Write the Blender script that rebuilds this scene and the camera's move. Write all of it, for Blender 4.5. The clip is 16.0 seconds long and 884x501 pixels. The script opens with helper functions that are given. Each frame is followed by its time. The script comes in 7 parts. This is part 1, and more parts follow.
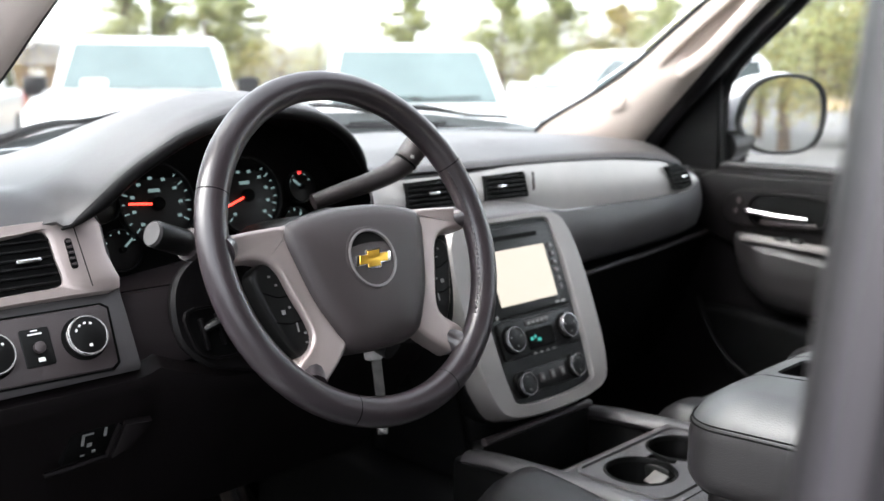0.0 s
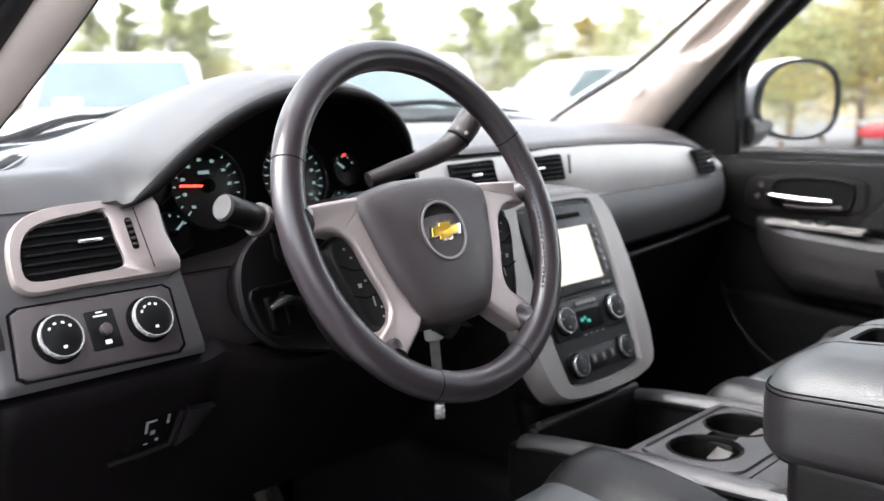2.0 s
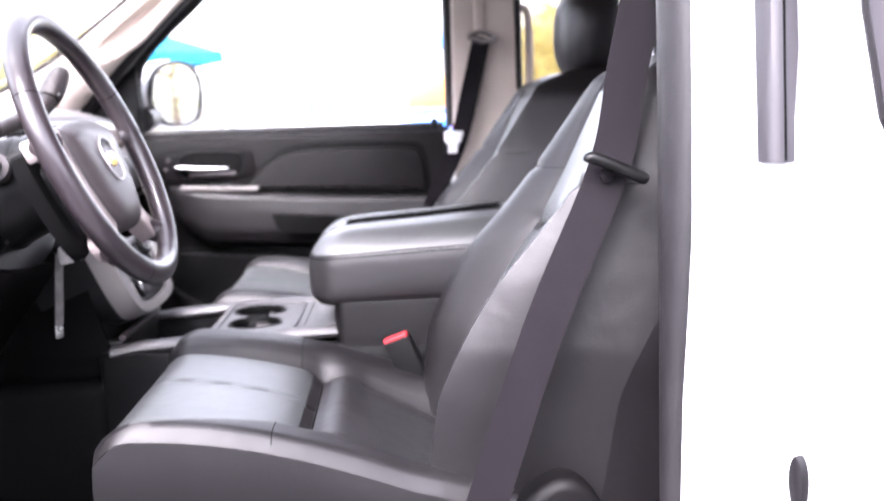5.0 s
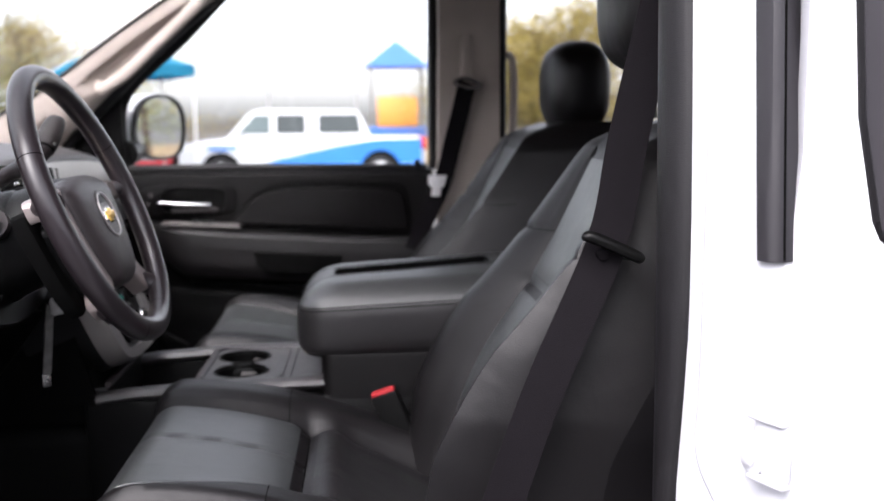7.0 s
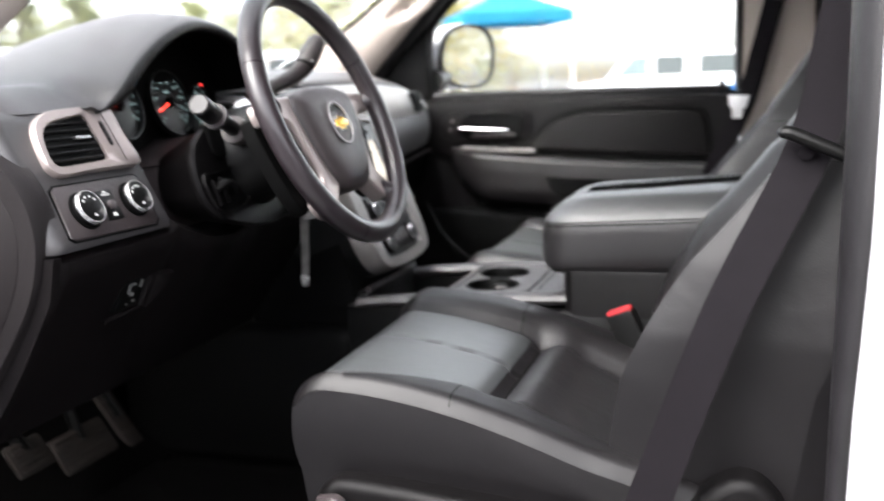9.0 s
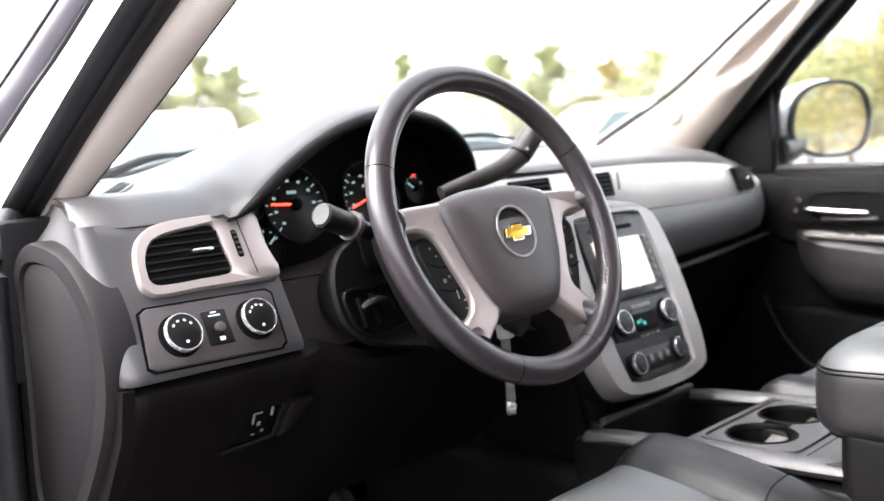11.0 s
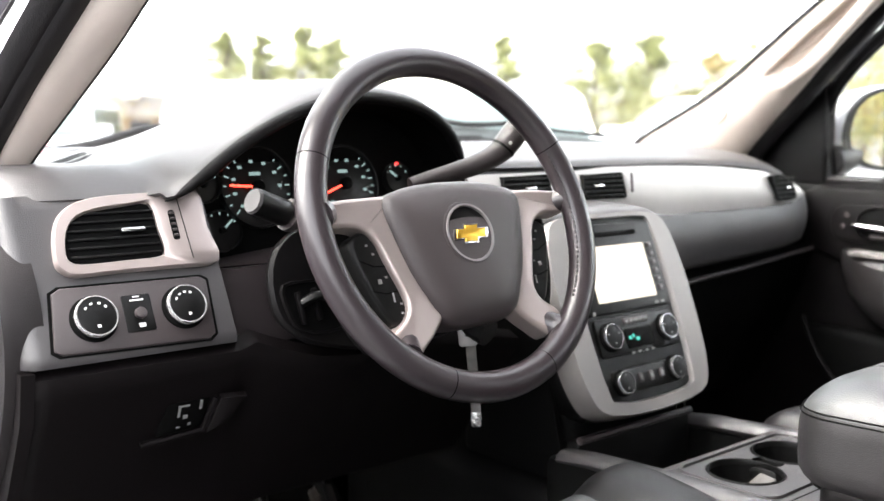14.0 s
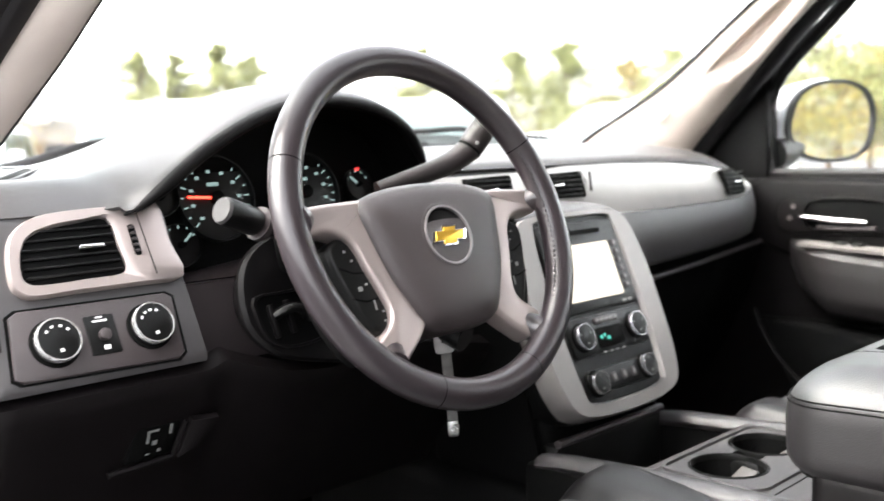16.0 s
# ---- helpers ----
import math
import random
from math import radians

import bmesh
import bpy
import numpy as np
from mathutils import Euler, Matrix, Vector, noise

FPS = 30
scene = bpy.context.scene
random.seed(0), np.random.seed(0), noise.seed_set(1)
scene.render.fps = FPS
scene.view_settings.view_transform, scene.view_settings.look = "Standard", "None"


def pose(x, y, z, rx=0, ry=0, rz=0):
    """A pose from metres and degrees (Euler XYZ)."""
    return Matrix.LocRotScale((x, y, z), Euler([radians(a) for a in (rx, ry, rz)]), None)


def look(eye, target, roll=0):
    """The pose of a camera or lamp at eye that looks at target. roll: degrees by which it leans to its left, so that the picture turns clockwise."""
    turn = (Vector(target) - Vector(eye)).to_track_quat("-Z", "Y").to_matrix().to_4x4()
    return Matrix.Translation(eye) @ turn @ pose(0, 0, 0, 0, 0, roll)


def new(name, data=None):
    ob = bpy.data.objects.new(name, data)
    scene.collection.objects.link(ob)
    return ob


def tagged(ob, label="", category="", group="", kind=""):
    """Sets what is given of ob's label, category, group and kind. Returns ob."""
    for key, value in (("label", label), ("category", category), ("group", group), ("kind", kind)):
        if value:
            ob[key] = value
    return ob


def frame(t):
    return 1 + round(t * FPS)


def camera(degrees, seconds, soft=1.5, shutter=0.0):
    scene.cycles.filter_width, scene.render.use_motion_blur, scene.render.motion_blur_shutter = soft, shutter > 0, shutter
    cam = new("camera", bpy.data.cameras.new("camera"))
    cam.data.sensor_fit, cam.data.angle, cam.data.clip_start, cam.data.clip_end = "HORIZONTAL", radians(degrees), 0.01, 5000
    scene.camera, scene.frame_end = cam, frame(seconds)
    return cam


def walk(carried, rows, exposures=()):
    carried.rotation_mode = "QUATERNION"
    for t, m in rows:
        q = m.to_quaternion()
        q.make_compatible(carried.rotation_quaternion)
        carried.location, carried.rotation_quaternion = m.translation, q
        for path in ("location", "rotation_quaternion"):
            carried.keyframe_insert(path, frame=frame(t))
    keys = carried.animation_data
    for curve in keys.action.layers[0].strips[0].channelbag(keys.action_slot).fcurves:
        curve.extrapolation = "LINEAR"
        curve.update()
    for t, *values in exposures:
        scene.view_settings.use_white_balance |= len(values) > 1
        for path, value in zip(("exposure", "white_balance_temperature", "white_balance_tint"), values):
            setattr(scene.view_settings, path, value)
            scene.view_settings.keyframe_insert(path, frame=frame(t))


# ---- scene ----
cam = camera(48.3, 16.0, soft=1.5, shutter=0.4)
cam.data.dof.use_dof, cam.data.dof.focus_distance, cam.data.dof.aperture_fstop = True, 1.05, 5.0
PATH = [
    (0, (-1.14, -0.827, 1.447), (0.262, 0.558, 1.105), 0.1),
    (0.5, (-1.129, -0.821, 1.439), (0.264, 0.573, 1.1), -0.2),
    (1, (-1.138, -0.807, 1.432), (0.247, 0.595, 1.091), -0.3),
    (1.5, (-1.161, -0.79, 1.414), (0.215, 0.624, 1.086), -0.8),
    (2, (-1.204, -0.731, 1.395), (0.244, 0.613, 1.084), -1.1),
    (2.5, (-1.311, -0.615, 1.385), (0.364, 0.438, 1.089), -0.4),
    (3, (-1.451, -0.58, 1.369), (0.33, 0.288, 1.097), -1.6),
    (3.5, (-1.579, -0.557, 1.354), (0.265, 0.133, 1.003), -2.3),
    (4, (-1.696, -0.496, 1.303), (0.22, -0.078, 0.909), -1.5),
    (4.5, (-1.786, -0.442, 1.275), (0.174, -0.35, 0.888), -1.1),
    (5, (-1.824, -0.414, 1.301), (0.154, -0.486, 1.014), -2.4),
    (5.2, (-1.827, -0.408, 1.323), (0.152, -0.501, 1.049), -2.8),
    (7.3, (-1.834, -0.374, 1.37), (0.142, -0.53, 1.102), -0.1),
    (7.5, (-1.833, -0.378, 1.35), (0.133, -0.516, 1.012), -0.2),
    (7.7, (-1.838, -0.387, 1.335), (0.125, -0.515, 0.936), -0.2),
    (8, (-1.845, -0.401, 1.313), (0.11, -0.406, 0.891), -0.4),
    (8.5, (-1.853, -0.451, 1.304), (0.093, -0.23, 0.898), -1.1),
    (9, (-1.783, -0.607, 1.306), (0.087, 0.010, 0.965), -2.5),
    (9.5, (-1.702, -0.681, 1.331), (0.054, 0.246, 1.091), -3.2),
    (10, (-1.564, -0.712, 1.348), (0.089, 0.394, 1.139), -3.7),
    (10.2, (-1.512, -0.722, 1.357), (0.098, 0.445, 1.15), -4.0),
    (12.3, (-1.168, -0.835, 1.357), (0.047, 0.736, 1.119), -0.6),
    (12.5, (-1.164, -0.831, 1.356), (0.06, 0.732, 1.115), -0.4),
    (13, (-1.152, -0.829, 1.364), (0.114, 0.701, 1.13), 0.3),
    (13.5, (-1.146, -0.826, 1.366), (0.146, 0.682, 1.126), 0.5),
    (14, (-1.144, -0.818, 1.361), (0.135, 0.701, 1.121), 0.2),
    (14.5, (-1.136, -0.809, 1.367), (0.165, 0.688, 1.106), -0.5),
    (15, (-1.145, -0.767, 1.381), (0.257, 0.637, 1.133), -0.9),
    (15.5, (-1.159, -0.745, 1.38), (0.291, 0.612, 1.146), -0.6),
    (16, (-1.163, -0.751, 1.347), (0.232, 0.667, 1.131), -1.8),
]
EXPOSURES = [(0.0, 2.80, 6380, 9), (2.0, 3.0, 6350, 11), (3.0, 3.25, 6350, 15), (4.2, 4.0, 6250, 23), (5.2, 3.78, 6200, 23), (7.3, 1.62, 6400, 16), (8.0, 1.34, 6500, 15), (8.5, 1.78, 6500, 13), (9.0, 2.85, 6500, 11), (9.5, 3.32, 6450, 12), (10.2, 3.36, 6450, 12), (12.3, 3.4, 6600, 11), (16.0, 3.43, 6700, 9)]

walk(cam, [(t, look(eye, target, roll)) for t, eye, target, roll in PATH], EXPOSURES)

# ---- world and sun ----
world = bpy.data.worlds.new("overcast_sky")
scene.world = world
world.use_nodes = True
wn, wl = world.node_tree.nodes, world.node_tree.links
sky = wn.new("ShaderNodeTexSky")
sky.sky_type, sky.sun_disc = "NISHITA", False
sky.sun_elevation, sky.sun_rotation = radians(51), radians(-62)
sky.air_density, sky.dust_density, sky.ozone_density = 1.0, 3.0, 1.0
haze = wn.new("ShaderNodeHueSaturation")
haze.inputs["Saturation"].default_value = 0.22
wl.new(sky.outputs["Color"], haze.inputs["Color"])
wl.new(haze.outputs["Color"], wn["Background"].inputs["Color"])
wn["Background"].inputs["Strength"].default_value = 0.15

sun = new("sun", bpy.data.lights.new("sun", "SUN"))
sun.data.energy, sun.data.angle, sun.data.color = 0.7, radians(50), (1.0, 0.97, 0.93)
sun.matrix_world = look((-3.7, 2.0, 5.2), (0, 0, 0))


# ---- materials ----
def mat(name, color, rough=0.5, metal=0.0, grain=0.0, scale=200.0, vary=0.0, vscale=6.0, coat=0.0, sheen=0.0, per=0.0, spec=0.5, wrinkle=0.0):
    """A node material: base colour broken up at two scales, roughness wear, fine relief."""
    m = bpy.data.materials.new(name)
    m.use_nodes = True
    n, l = m.node_tree.nodes, m.node_tree.links
    b = n["Principled BSDF"]
    b.inputs["Base Color"].default_value = (*color, 1)
    b.inputs["Roughness"].default_value = rough
    b.inputs["Metallic"].default_value = metal
    b.inputs["Coat Weight"].default_value = coat
    b.inputs["Coat Roughness"].default_value = 0.05
    b.inputs["Sheen Weight"].default_value = sheen
    b.inputs["Specular IOR Level"].default_value = spec
    co = n.new("ShaderNodeTexCoord")
    if vary or per:
        noise_a = n.new("ShaderNodeTexNoise")
        noise_a.inputs["Scale"].default_value = vscale
        noise_a.inputs["Detail"].default_value = 5
        l.new(co.outputs["Object"], noise_a.inputs["Vector"])
        ramp = n.new("ShaderNodeMapRange")
        ramp.inputs["From Min"].default_value, ramp.inputs["From Max"].default_value = 0.3, 0.7
        ramp.inputs["To Min"].default_value, ramp.inputs["To Max"].default_value = 1 - vary, 1 + vary
        l.new(noise_a.outputs["Fac"], ramp.inputs["Value"])
        hsv = n.new("ShaderNodeHueSaturation")
        hsv.inputs["Color"].default_value = (*color, 1)
        if per:
            info = n.new("ShaderNodeNewGeometry")
            mul = n.new("ShaderNodeMapRange")
            mul.inputs["To Min"].default_value, mul.inputs["To Max"].default_value = 1 - per, 1 + per
            l.new(info.outputs["Random Per Island"], mul.inputs["Value"])
            both = n.new("ShaderNodeMath")
            both.operation = "MULTIPLY"
            l.new(ramp.outputs["Result"], both.inputs[0])
            l.new(mul.outputs["Result"], both.inputs[1])
            l.new(both.outputs[0], hsv.inputs["Value"])
        else:
            l.new(ramp.outputs["Result"], hsv.inputs["Value"])
        l.new(hsv.outputs["Color"], b.inputs["Base Color"])
        rr_ = n.new("ShaderNodeMapRange")
        rr_.inputs["To Min"].default_value, rr_.inputs["To Max"].default_value = max(0.02, rough - vary * 0.5), min(1, rough + vary * 0.5)
        l.new(noise_a.outputs["Fac"], rr_.inputs["Value"])
        l.new(rr_.outputs["Result"], b.inputs["Roughness"])
    if grain:
        fine = n.new("ShaderNodeTexVoronoi")
        fine.inputs["Scale"].default_value = scale
        l.new(co.outputs["Object"], fine.inputs["Vector"])
        bump = n.new("ShaderNodeBump")
        bump.inputs["Strength"].default_value, bump.inputs["Distance"].default_value = grain, 0.001
        l.new(fine.outputs["Distance"], bump.inputs["Height"])
        l.new(bump.outputs["Normal"], b.inputs["Normal"])
        if wrinkle:
            fold = n.new("ShaderNodeTexNoise")
            fold.inputs["Scale"].default_value, fold.inputs["Detail"].default_value, fold.inputs["Distortion"].default_value = 10, 3, 0.3
            l.new(co.outputs["Object"], fold.inputs["Vector"])
            soft_bump = n.new("ShaderNodeBump")
            soft_bump.inputs["Strength"].default_value, soft_bump.inputs["Distance"].default_value = wrinkle, 0.012
            l.new(fold.outputs["Fac"], soft_bump.inputs["Height"])
            l.new(bump.outputs["Normal"], soft_bump.inputs["Normal"])
            l.new(soft_bump.outputs["Normal"], b.inputs["Normal"])
    return m


def glow(name, color, strength):
    m = bpy.data.materials.new(name)
    m.use_nodes = True
    b = m.node_tree.nodes["Principled BSDF"]
    b.inputs["Base Color"].default_value = (0.02, 0.02, 0.02, 1)
    b.inputs["Emission Color"].default_value = (*color, 1)
    b.inputs["Emission Strength"].default_value = strength
    return m


def glass_mat(name, tint, rough=0.0):
    m = bpy.data.materials.new(name)
    m.use_nodes = True
    b = m.node_tree.nodes["Principled BSDF"]
    b.inputs["Base Color"].default_value = (*tint, 1)
    b.inputs["Transmission Weight"].default_value = 1.0
    b.inputs["Roughness"].default_value = rough
    b.inputs["IOR"].default_value = 1.3
    return m


SOFT = mat("dash_vinyl", (0.030, 0.0272, 0.0284), 0.42, grain=0.30, scale=900, vary=0.12, vscale=9, spec=0.8)
PLASTIC = mat("charcoal_plastic", (0.038, 0.0305, 0.0314), 0.37, grain=0.3, scale=1200, vary=0.10, vscale=12, spec=0.5)
TRIM = mat("dark_trim_plastic", (0.0030, 0.0026, 0.0028), 0.42, grain=0.3, scale=1100, vary=0.14, vscale=12, spec=0.15)
DARK = mat("black_plastic", (0.0035, 0.0035, 0.0035), 0.36, grain=0.2, scale=1000, vary=0.15, vscale=15, spec=0.22)
DIAL_FACE = mat("dial_face", (0.0055, 0.0047, 0.0047), 0.4, vary=0.15, vscale=25, spec=0.3)
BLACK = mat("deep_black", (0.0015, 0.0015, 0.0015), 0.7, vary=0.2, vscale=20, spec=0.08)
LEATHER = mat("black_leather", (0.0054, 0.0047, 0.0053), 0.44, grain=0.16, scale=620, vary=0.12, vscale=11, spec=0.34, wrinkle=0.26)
# Lid leather with its base raised on top to paint the windscreen sky's reflection.
LID_TOP = mat("armrest_top_sheen_leather", (0.034, 0.0356, 0.0365), 0.44, grain=0.2, scale=520, vary=0.07, vscale=9, spec=0.7, wrinkle=0.12)
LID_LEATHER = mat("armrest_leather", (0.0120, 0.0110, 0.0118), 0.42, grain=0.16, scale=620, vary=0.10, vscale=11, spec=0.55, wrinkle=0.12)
# Grained insert leather, paler than the bolsters: sky sheen put into its colour.
LEATHER_SHEEN = mat("sheen_toned_leather", (0.036, 0.0388, 0.0402), 0.40, grain=0.22, scale=480, vary=0.07, vscale=9, spec=0.85, wrinkle=0.16)
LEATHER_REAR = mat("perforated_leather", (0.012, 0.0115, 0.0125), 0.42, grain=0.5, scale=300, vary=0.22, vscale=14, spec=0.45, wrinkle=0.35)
RIM_LEATHER = mat("rim_leather", (0.0205, 0.0157, 0.0180), 0.30, grain=0.10, scale=800, vary=0.04, vscale=9, spec=0.68)
SILVER = mat("pewter_trim", (0.42, 0.404, 0.394), 0.34, metal=0.35, grain=0.1, scale=1800, vary=0.06, vscale=16)
SPOKE = mat("satin_spoke", (0.42, 0.360, 0.342), 0.30, metal=0.62, grain=0.1, scale=1800, vary=0.05, vscale=16)
# Darker grey than the pewter trim band and spokes.
BEZEL = mat("stack_surround_grey", (0.20, 0.187, 0.182), 0.42, metal=0.4, grain=0.1, scale=1800, vary=0.06, vscale=16)
DOOR_VINYL = mat("door_vinyl", (0.0046, 0.0040, 0.0042), 0.40, grain=0.3, scale=1000, vary=0.12, vscale=10, spec=0.09)
END_CAP = mat("end_cap_plastic", (0.0125, 0.0104, 0.0108), 0.42, grain=0.3, scale=1100, vary=0.12, vscale=12, spec=0.2)
GRIP = mat("grip_plastic", (0.018, 0.0142, 0.0146), 0.4, grain=0.3, scale=1200, vary=0.10, vscale=12, spec=0.3)
# Charcoal plastic darkened: the shade under the dash is put into this colour.
KNEE_SHADE = mat("shaded_knee_plastic", (0.0058, 0.0047, 0.0050), 0.46, grain=0.3, scale=1100, vary=0.14, vscale=12, spec=0.12)
LATCH = mat("latch_steel", (0.72, 0.72, 0.73), 0.42, metal=0.25, vary=0.08, vscale=60)
CHROME = mat("chrome", (0.72, 0.72, 0.73), 0.16, metal=1.0)
STEEL = mat("bare_steel", (0.5, 0.5, 0.5), 0.3, metal=1.0, vary=0.15, vscale=30)
BEIGE = mat("pillar_fabric_trim", (0.42, 0.364, 0.325), 0.7, grain=0.3, scale=1400, vary=0.06, vscale=10)
RUBBER = mat("weatherstrip_rubber", (0.0085, 0.0076, 0.0086), 0.45, grain=0.2, scale=600, vary=0.15, vscale=20, spec=0.3)
PAINT = mat("white_paint", (0.68, 0.68, 0.71), 0.25, vary=0.02, vscale=3, coat=0.6)
CARPET = mat("black_carpet", (0.0016, 0.0014, 0.0014), 0.95, grain=0.9, scale=420, vary=0.3, vscale=25, spec=0.05)
BELT = mat("belt_webbing", (0.0078, 0.0066, 0.0080), 0.65, grain=0.3, scale=900, vary=0.08, vscale=30, spec=0.05)
RED_PLASTIC = mat("red_button", (0.38, 0.025, 0.03), 0.4, vary=0.08, vscale=40)
PRINT = mat("dim_print", (0.20, 0.20, 0.195), 0.6, vary=0.1, vscale=60)
KNOB_RIM = mat("polished_knob_rim", (0.76, 0.76, 0.76), 0.2, metal=0.75, vary=0.04, vscale=60)
RING = mat("bright_ring", (0.34, 0.34, 0.35), 0.20, metal=0.9, vary=0.04, vscale=60)
WHITE_INK = mat("white_print", (0.72, 0.72, 0.70), 0.6, vary=0.05, vscale=60)
GOLD = mat("gold_badge", (0.75, 0.45, 0.06), 0.3, metal=0.8, vary=0.1, vscale=60)
PEDAL = mat("pedal_rubber", (0.020, 0.0145, 0.0115), 0.75, grain=0.5, scale=300, vary=0.45, vscale=40)
FOB_WHITE = mat("clear_tag", (0.46, 0.45, 0.44), 0.35, vary=0.2, vscale=80)
NEEDLE = glow("needle_red", (1.0, 0.05, 0.03), 0.7)
DIAL_INK = glow("dial_print", (0.55, 0.80, 0.80), 0.055)
TELL_RED = glow("telltale_red", (1.0, 0.05, 0.05), 0.25)
TELL_GREEN = glow("display_green", (0.05, 0.75, 0.60), 0.10)
SCREEN = glow("lit_screen", (1.0, 0.89, 0.74), 0.14)
GLASS = glass_mat("window_glass", (0.98, 1.0, 0.99))
MIRROR = mat("mirror_silver", (0.86, 0.87, 0.87), 0.02, metal=1.0)


# ---- mesh helpers ----
def finish(bm, smooth=40):
    bmesh.ops.recalc_face_normals(bm, faces=bm.faces[:])
    me = bpy.data.meshes.new("mesh")
    bm.to_mesh(me)
    bm.free()
    for p in me.polygons:
        p.use_smooth = True
    me.set_sharp_from_angle(angle=radians(smooth))
    return me


def part(name, bm, material, parent=None, label="", smooth=40):
    ob = new(name, finish(bm, smooth))
    ob.data.materials.append(material)
    if parent is not None:
        ob.parent = parent
    if label:
        ob["label"] = label
    return ob


def thing(name, label, category, group="", kind="", at=(0, 0, 0)):
    ob = new(name)
    ob.empty_display_size = 0.05
    ob.location = at
    return tagged(ob, label, category, group, kind)


def basis(origin, ex, ey):
    ex, ey = Vector(ex).normalized(), Vector(ey).normalized()
    ez = ex.cross(ey).normalized()
    ey = ez.cross(ex)
    m = Matrix((ex, ey, ez)).transposed().to_4x4()
    m.translation = origin
    return m


def rrect(w, h, r, cx=0.0, cy=0.0, n=5):
    pts = []
    for sx, sy, a0 in ((1, 1, 0), (-1, 1, 90), (-1, -1, 180), (1, -1, 270)):
        for i in range(n + 1):
            a = radians(a0 + 90 * i / n)
            pts.append((cx + sx * (w / 2 - r) + r * math.cos(a), cy + sy * (h / 2 - r) + r * math.sin(a)))
    return pts


def circle(r, n=24, cx=0.0, cy=0.0, sy=1.0):
    return [(cx + r * math.cos(2 * math.pi * i / n), cy + sy * r * math.sin(2 * math.pi * i / n)) for i in range(n)]


def spline(pts, n=6, closed=False):
    """A smooth line through control points."""
    P = [Vector(p) for p in pts]
    k, out = len(P), []
    for i in range(k if closed else k - 1):
        a, b, c, d = (P[(i + j) % k] if closed else P[min(max(i + j, 0), k - 1)] for j in (-1, 0, 1, 2))
        for s in range(n):
            t = s / n
            out.append(0.5 * (2 * b + (c - a) * t + (2 * a - 5 * b + 4 * c - d) * t * t + (3 * b - a - 3 * c + d) * t ** 3))
    if not closed:
        out.append(P[-1])
    return out


def loft(rings, closed=True, cap=True, bm=None):
    """Skin a row of rings with equal point counts."""
    bm = bm or bmesh.new()
    vs = [[bm.verts.new(p) for p in r] for r in rings]
    n = len(vs[0])
    for a, b in zip(vs, vs[1:]):
        for i in range(n if closed else n - 1):
            j = (i + 1) % n
            try:
                bm.faces.new((a[i], a[j], b[j], b[i]))
            except ValueError:
                pass
    if cap and closed:
        bm.faces.new(vs[0][::-1])
        bm.faces.new(vs[-1])
    return bm


def slab(poly, m, z0, z1, bev=0.0, seg=2, bm=None):
    """A flat outline in the frame m, thick from z0 to z1, with rounded edges on its z1 side."""
    cx = sum(p[0] for p in poly) / len(poly)
    cy = sum(p[1] for p in poly) / len(poly)

    def ring(shrink, z):
        out = []
        k = len(poly)
        for i, p in enumerate(poly):
            a, c = Vector(poly[i - 1]), Vector(poly[(i + 1) % k])
            t = (c - a)
            nrm = Vector((t.y, -t.x)).normalized() if t.length > 1e-9 else Vector((0, 0))
            q = Vector(p) - nrm * shrink
            out.append(m @ Vector((q.x, q.y, z)))
        return out

    area = sum(poly[i - 1][0] * poly[i][1] - poly[i][0] * poly[i - 1][1] for i in range(len(poly)))
    if area < 0:
        poly = poly[::-1]
    rings = [ring(0, z0)]
    if bev:
        for s in range(seg + 1):
            a = math.pi / 2 * s / seg
            rings.append(ring(bev * (1 - math.cos(a)), z1 - bev + bev * math.sin(a)))
    else:
        rings.append(ring(0, z1))
    return loft(rings, bm=bm)


def band(outer, inner, m, z0, z1, bev=0.003, bm=None):
    """A frame between two outlines of equal point counts."""
    def ring(pts, z, k=0.0, other=None):
        return [m @ Vector((p[0] + (q[0] - p[0]) * k, p[1] + (q[1] - p[1]) * k, z)) for p, q in zip(pts, other or pts)]
    rings = [ring(outer, z0), ring(outer, z1 - bev), ring(outer, z1, 0.12, inner), ring(inner, z1, 0.12, outer), ring(inner, z1 - bev), ring(inner, z0), ring(outer, z0)]
    return loft(rings, cap=False, bm=bm)


def box(x0, x1, y0, y1, z0, z1, bev=0.0, seg=2, m=Matrix(), bm=None):
    own = bmesh.new()
    bmesh.ops.create_cube(own, size=1.0)
    for v in own.verts:
        v.co = Vector(((x0 + x1) / 2 + v.co.x * (x1 - x0), (y0 + y1) / 2 + v.co.y * (y1 - y0), (z0 + z1) / 2 + v.co.z * (z1 - z0)))
    if bev:
        bmesh.ops.bevel(own, geom=own.edges[:], offset=bev, segments=seg, affect="EDGES", profile=0.5)
    own.transform(m)
    return merge(bm, own)


def merge(bm, own):
    if bm is None:
        return own
    me = bpy.data.meshes.new("tmp")
    own.to_mesh(me)
    own.free()
    bm.from_mesh(me)
    bpy.data.meshes.remove(me)
    return bm


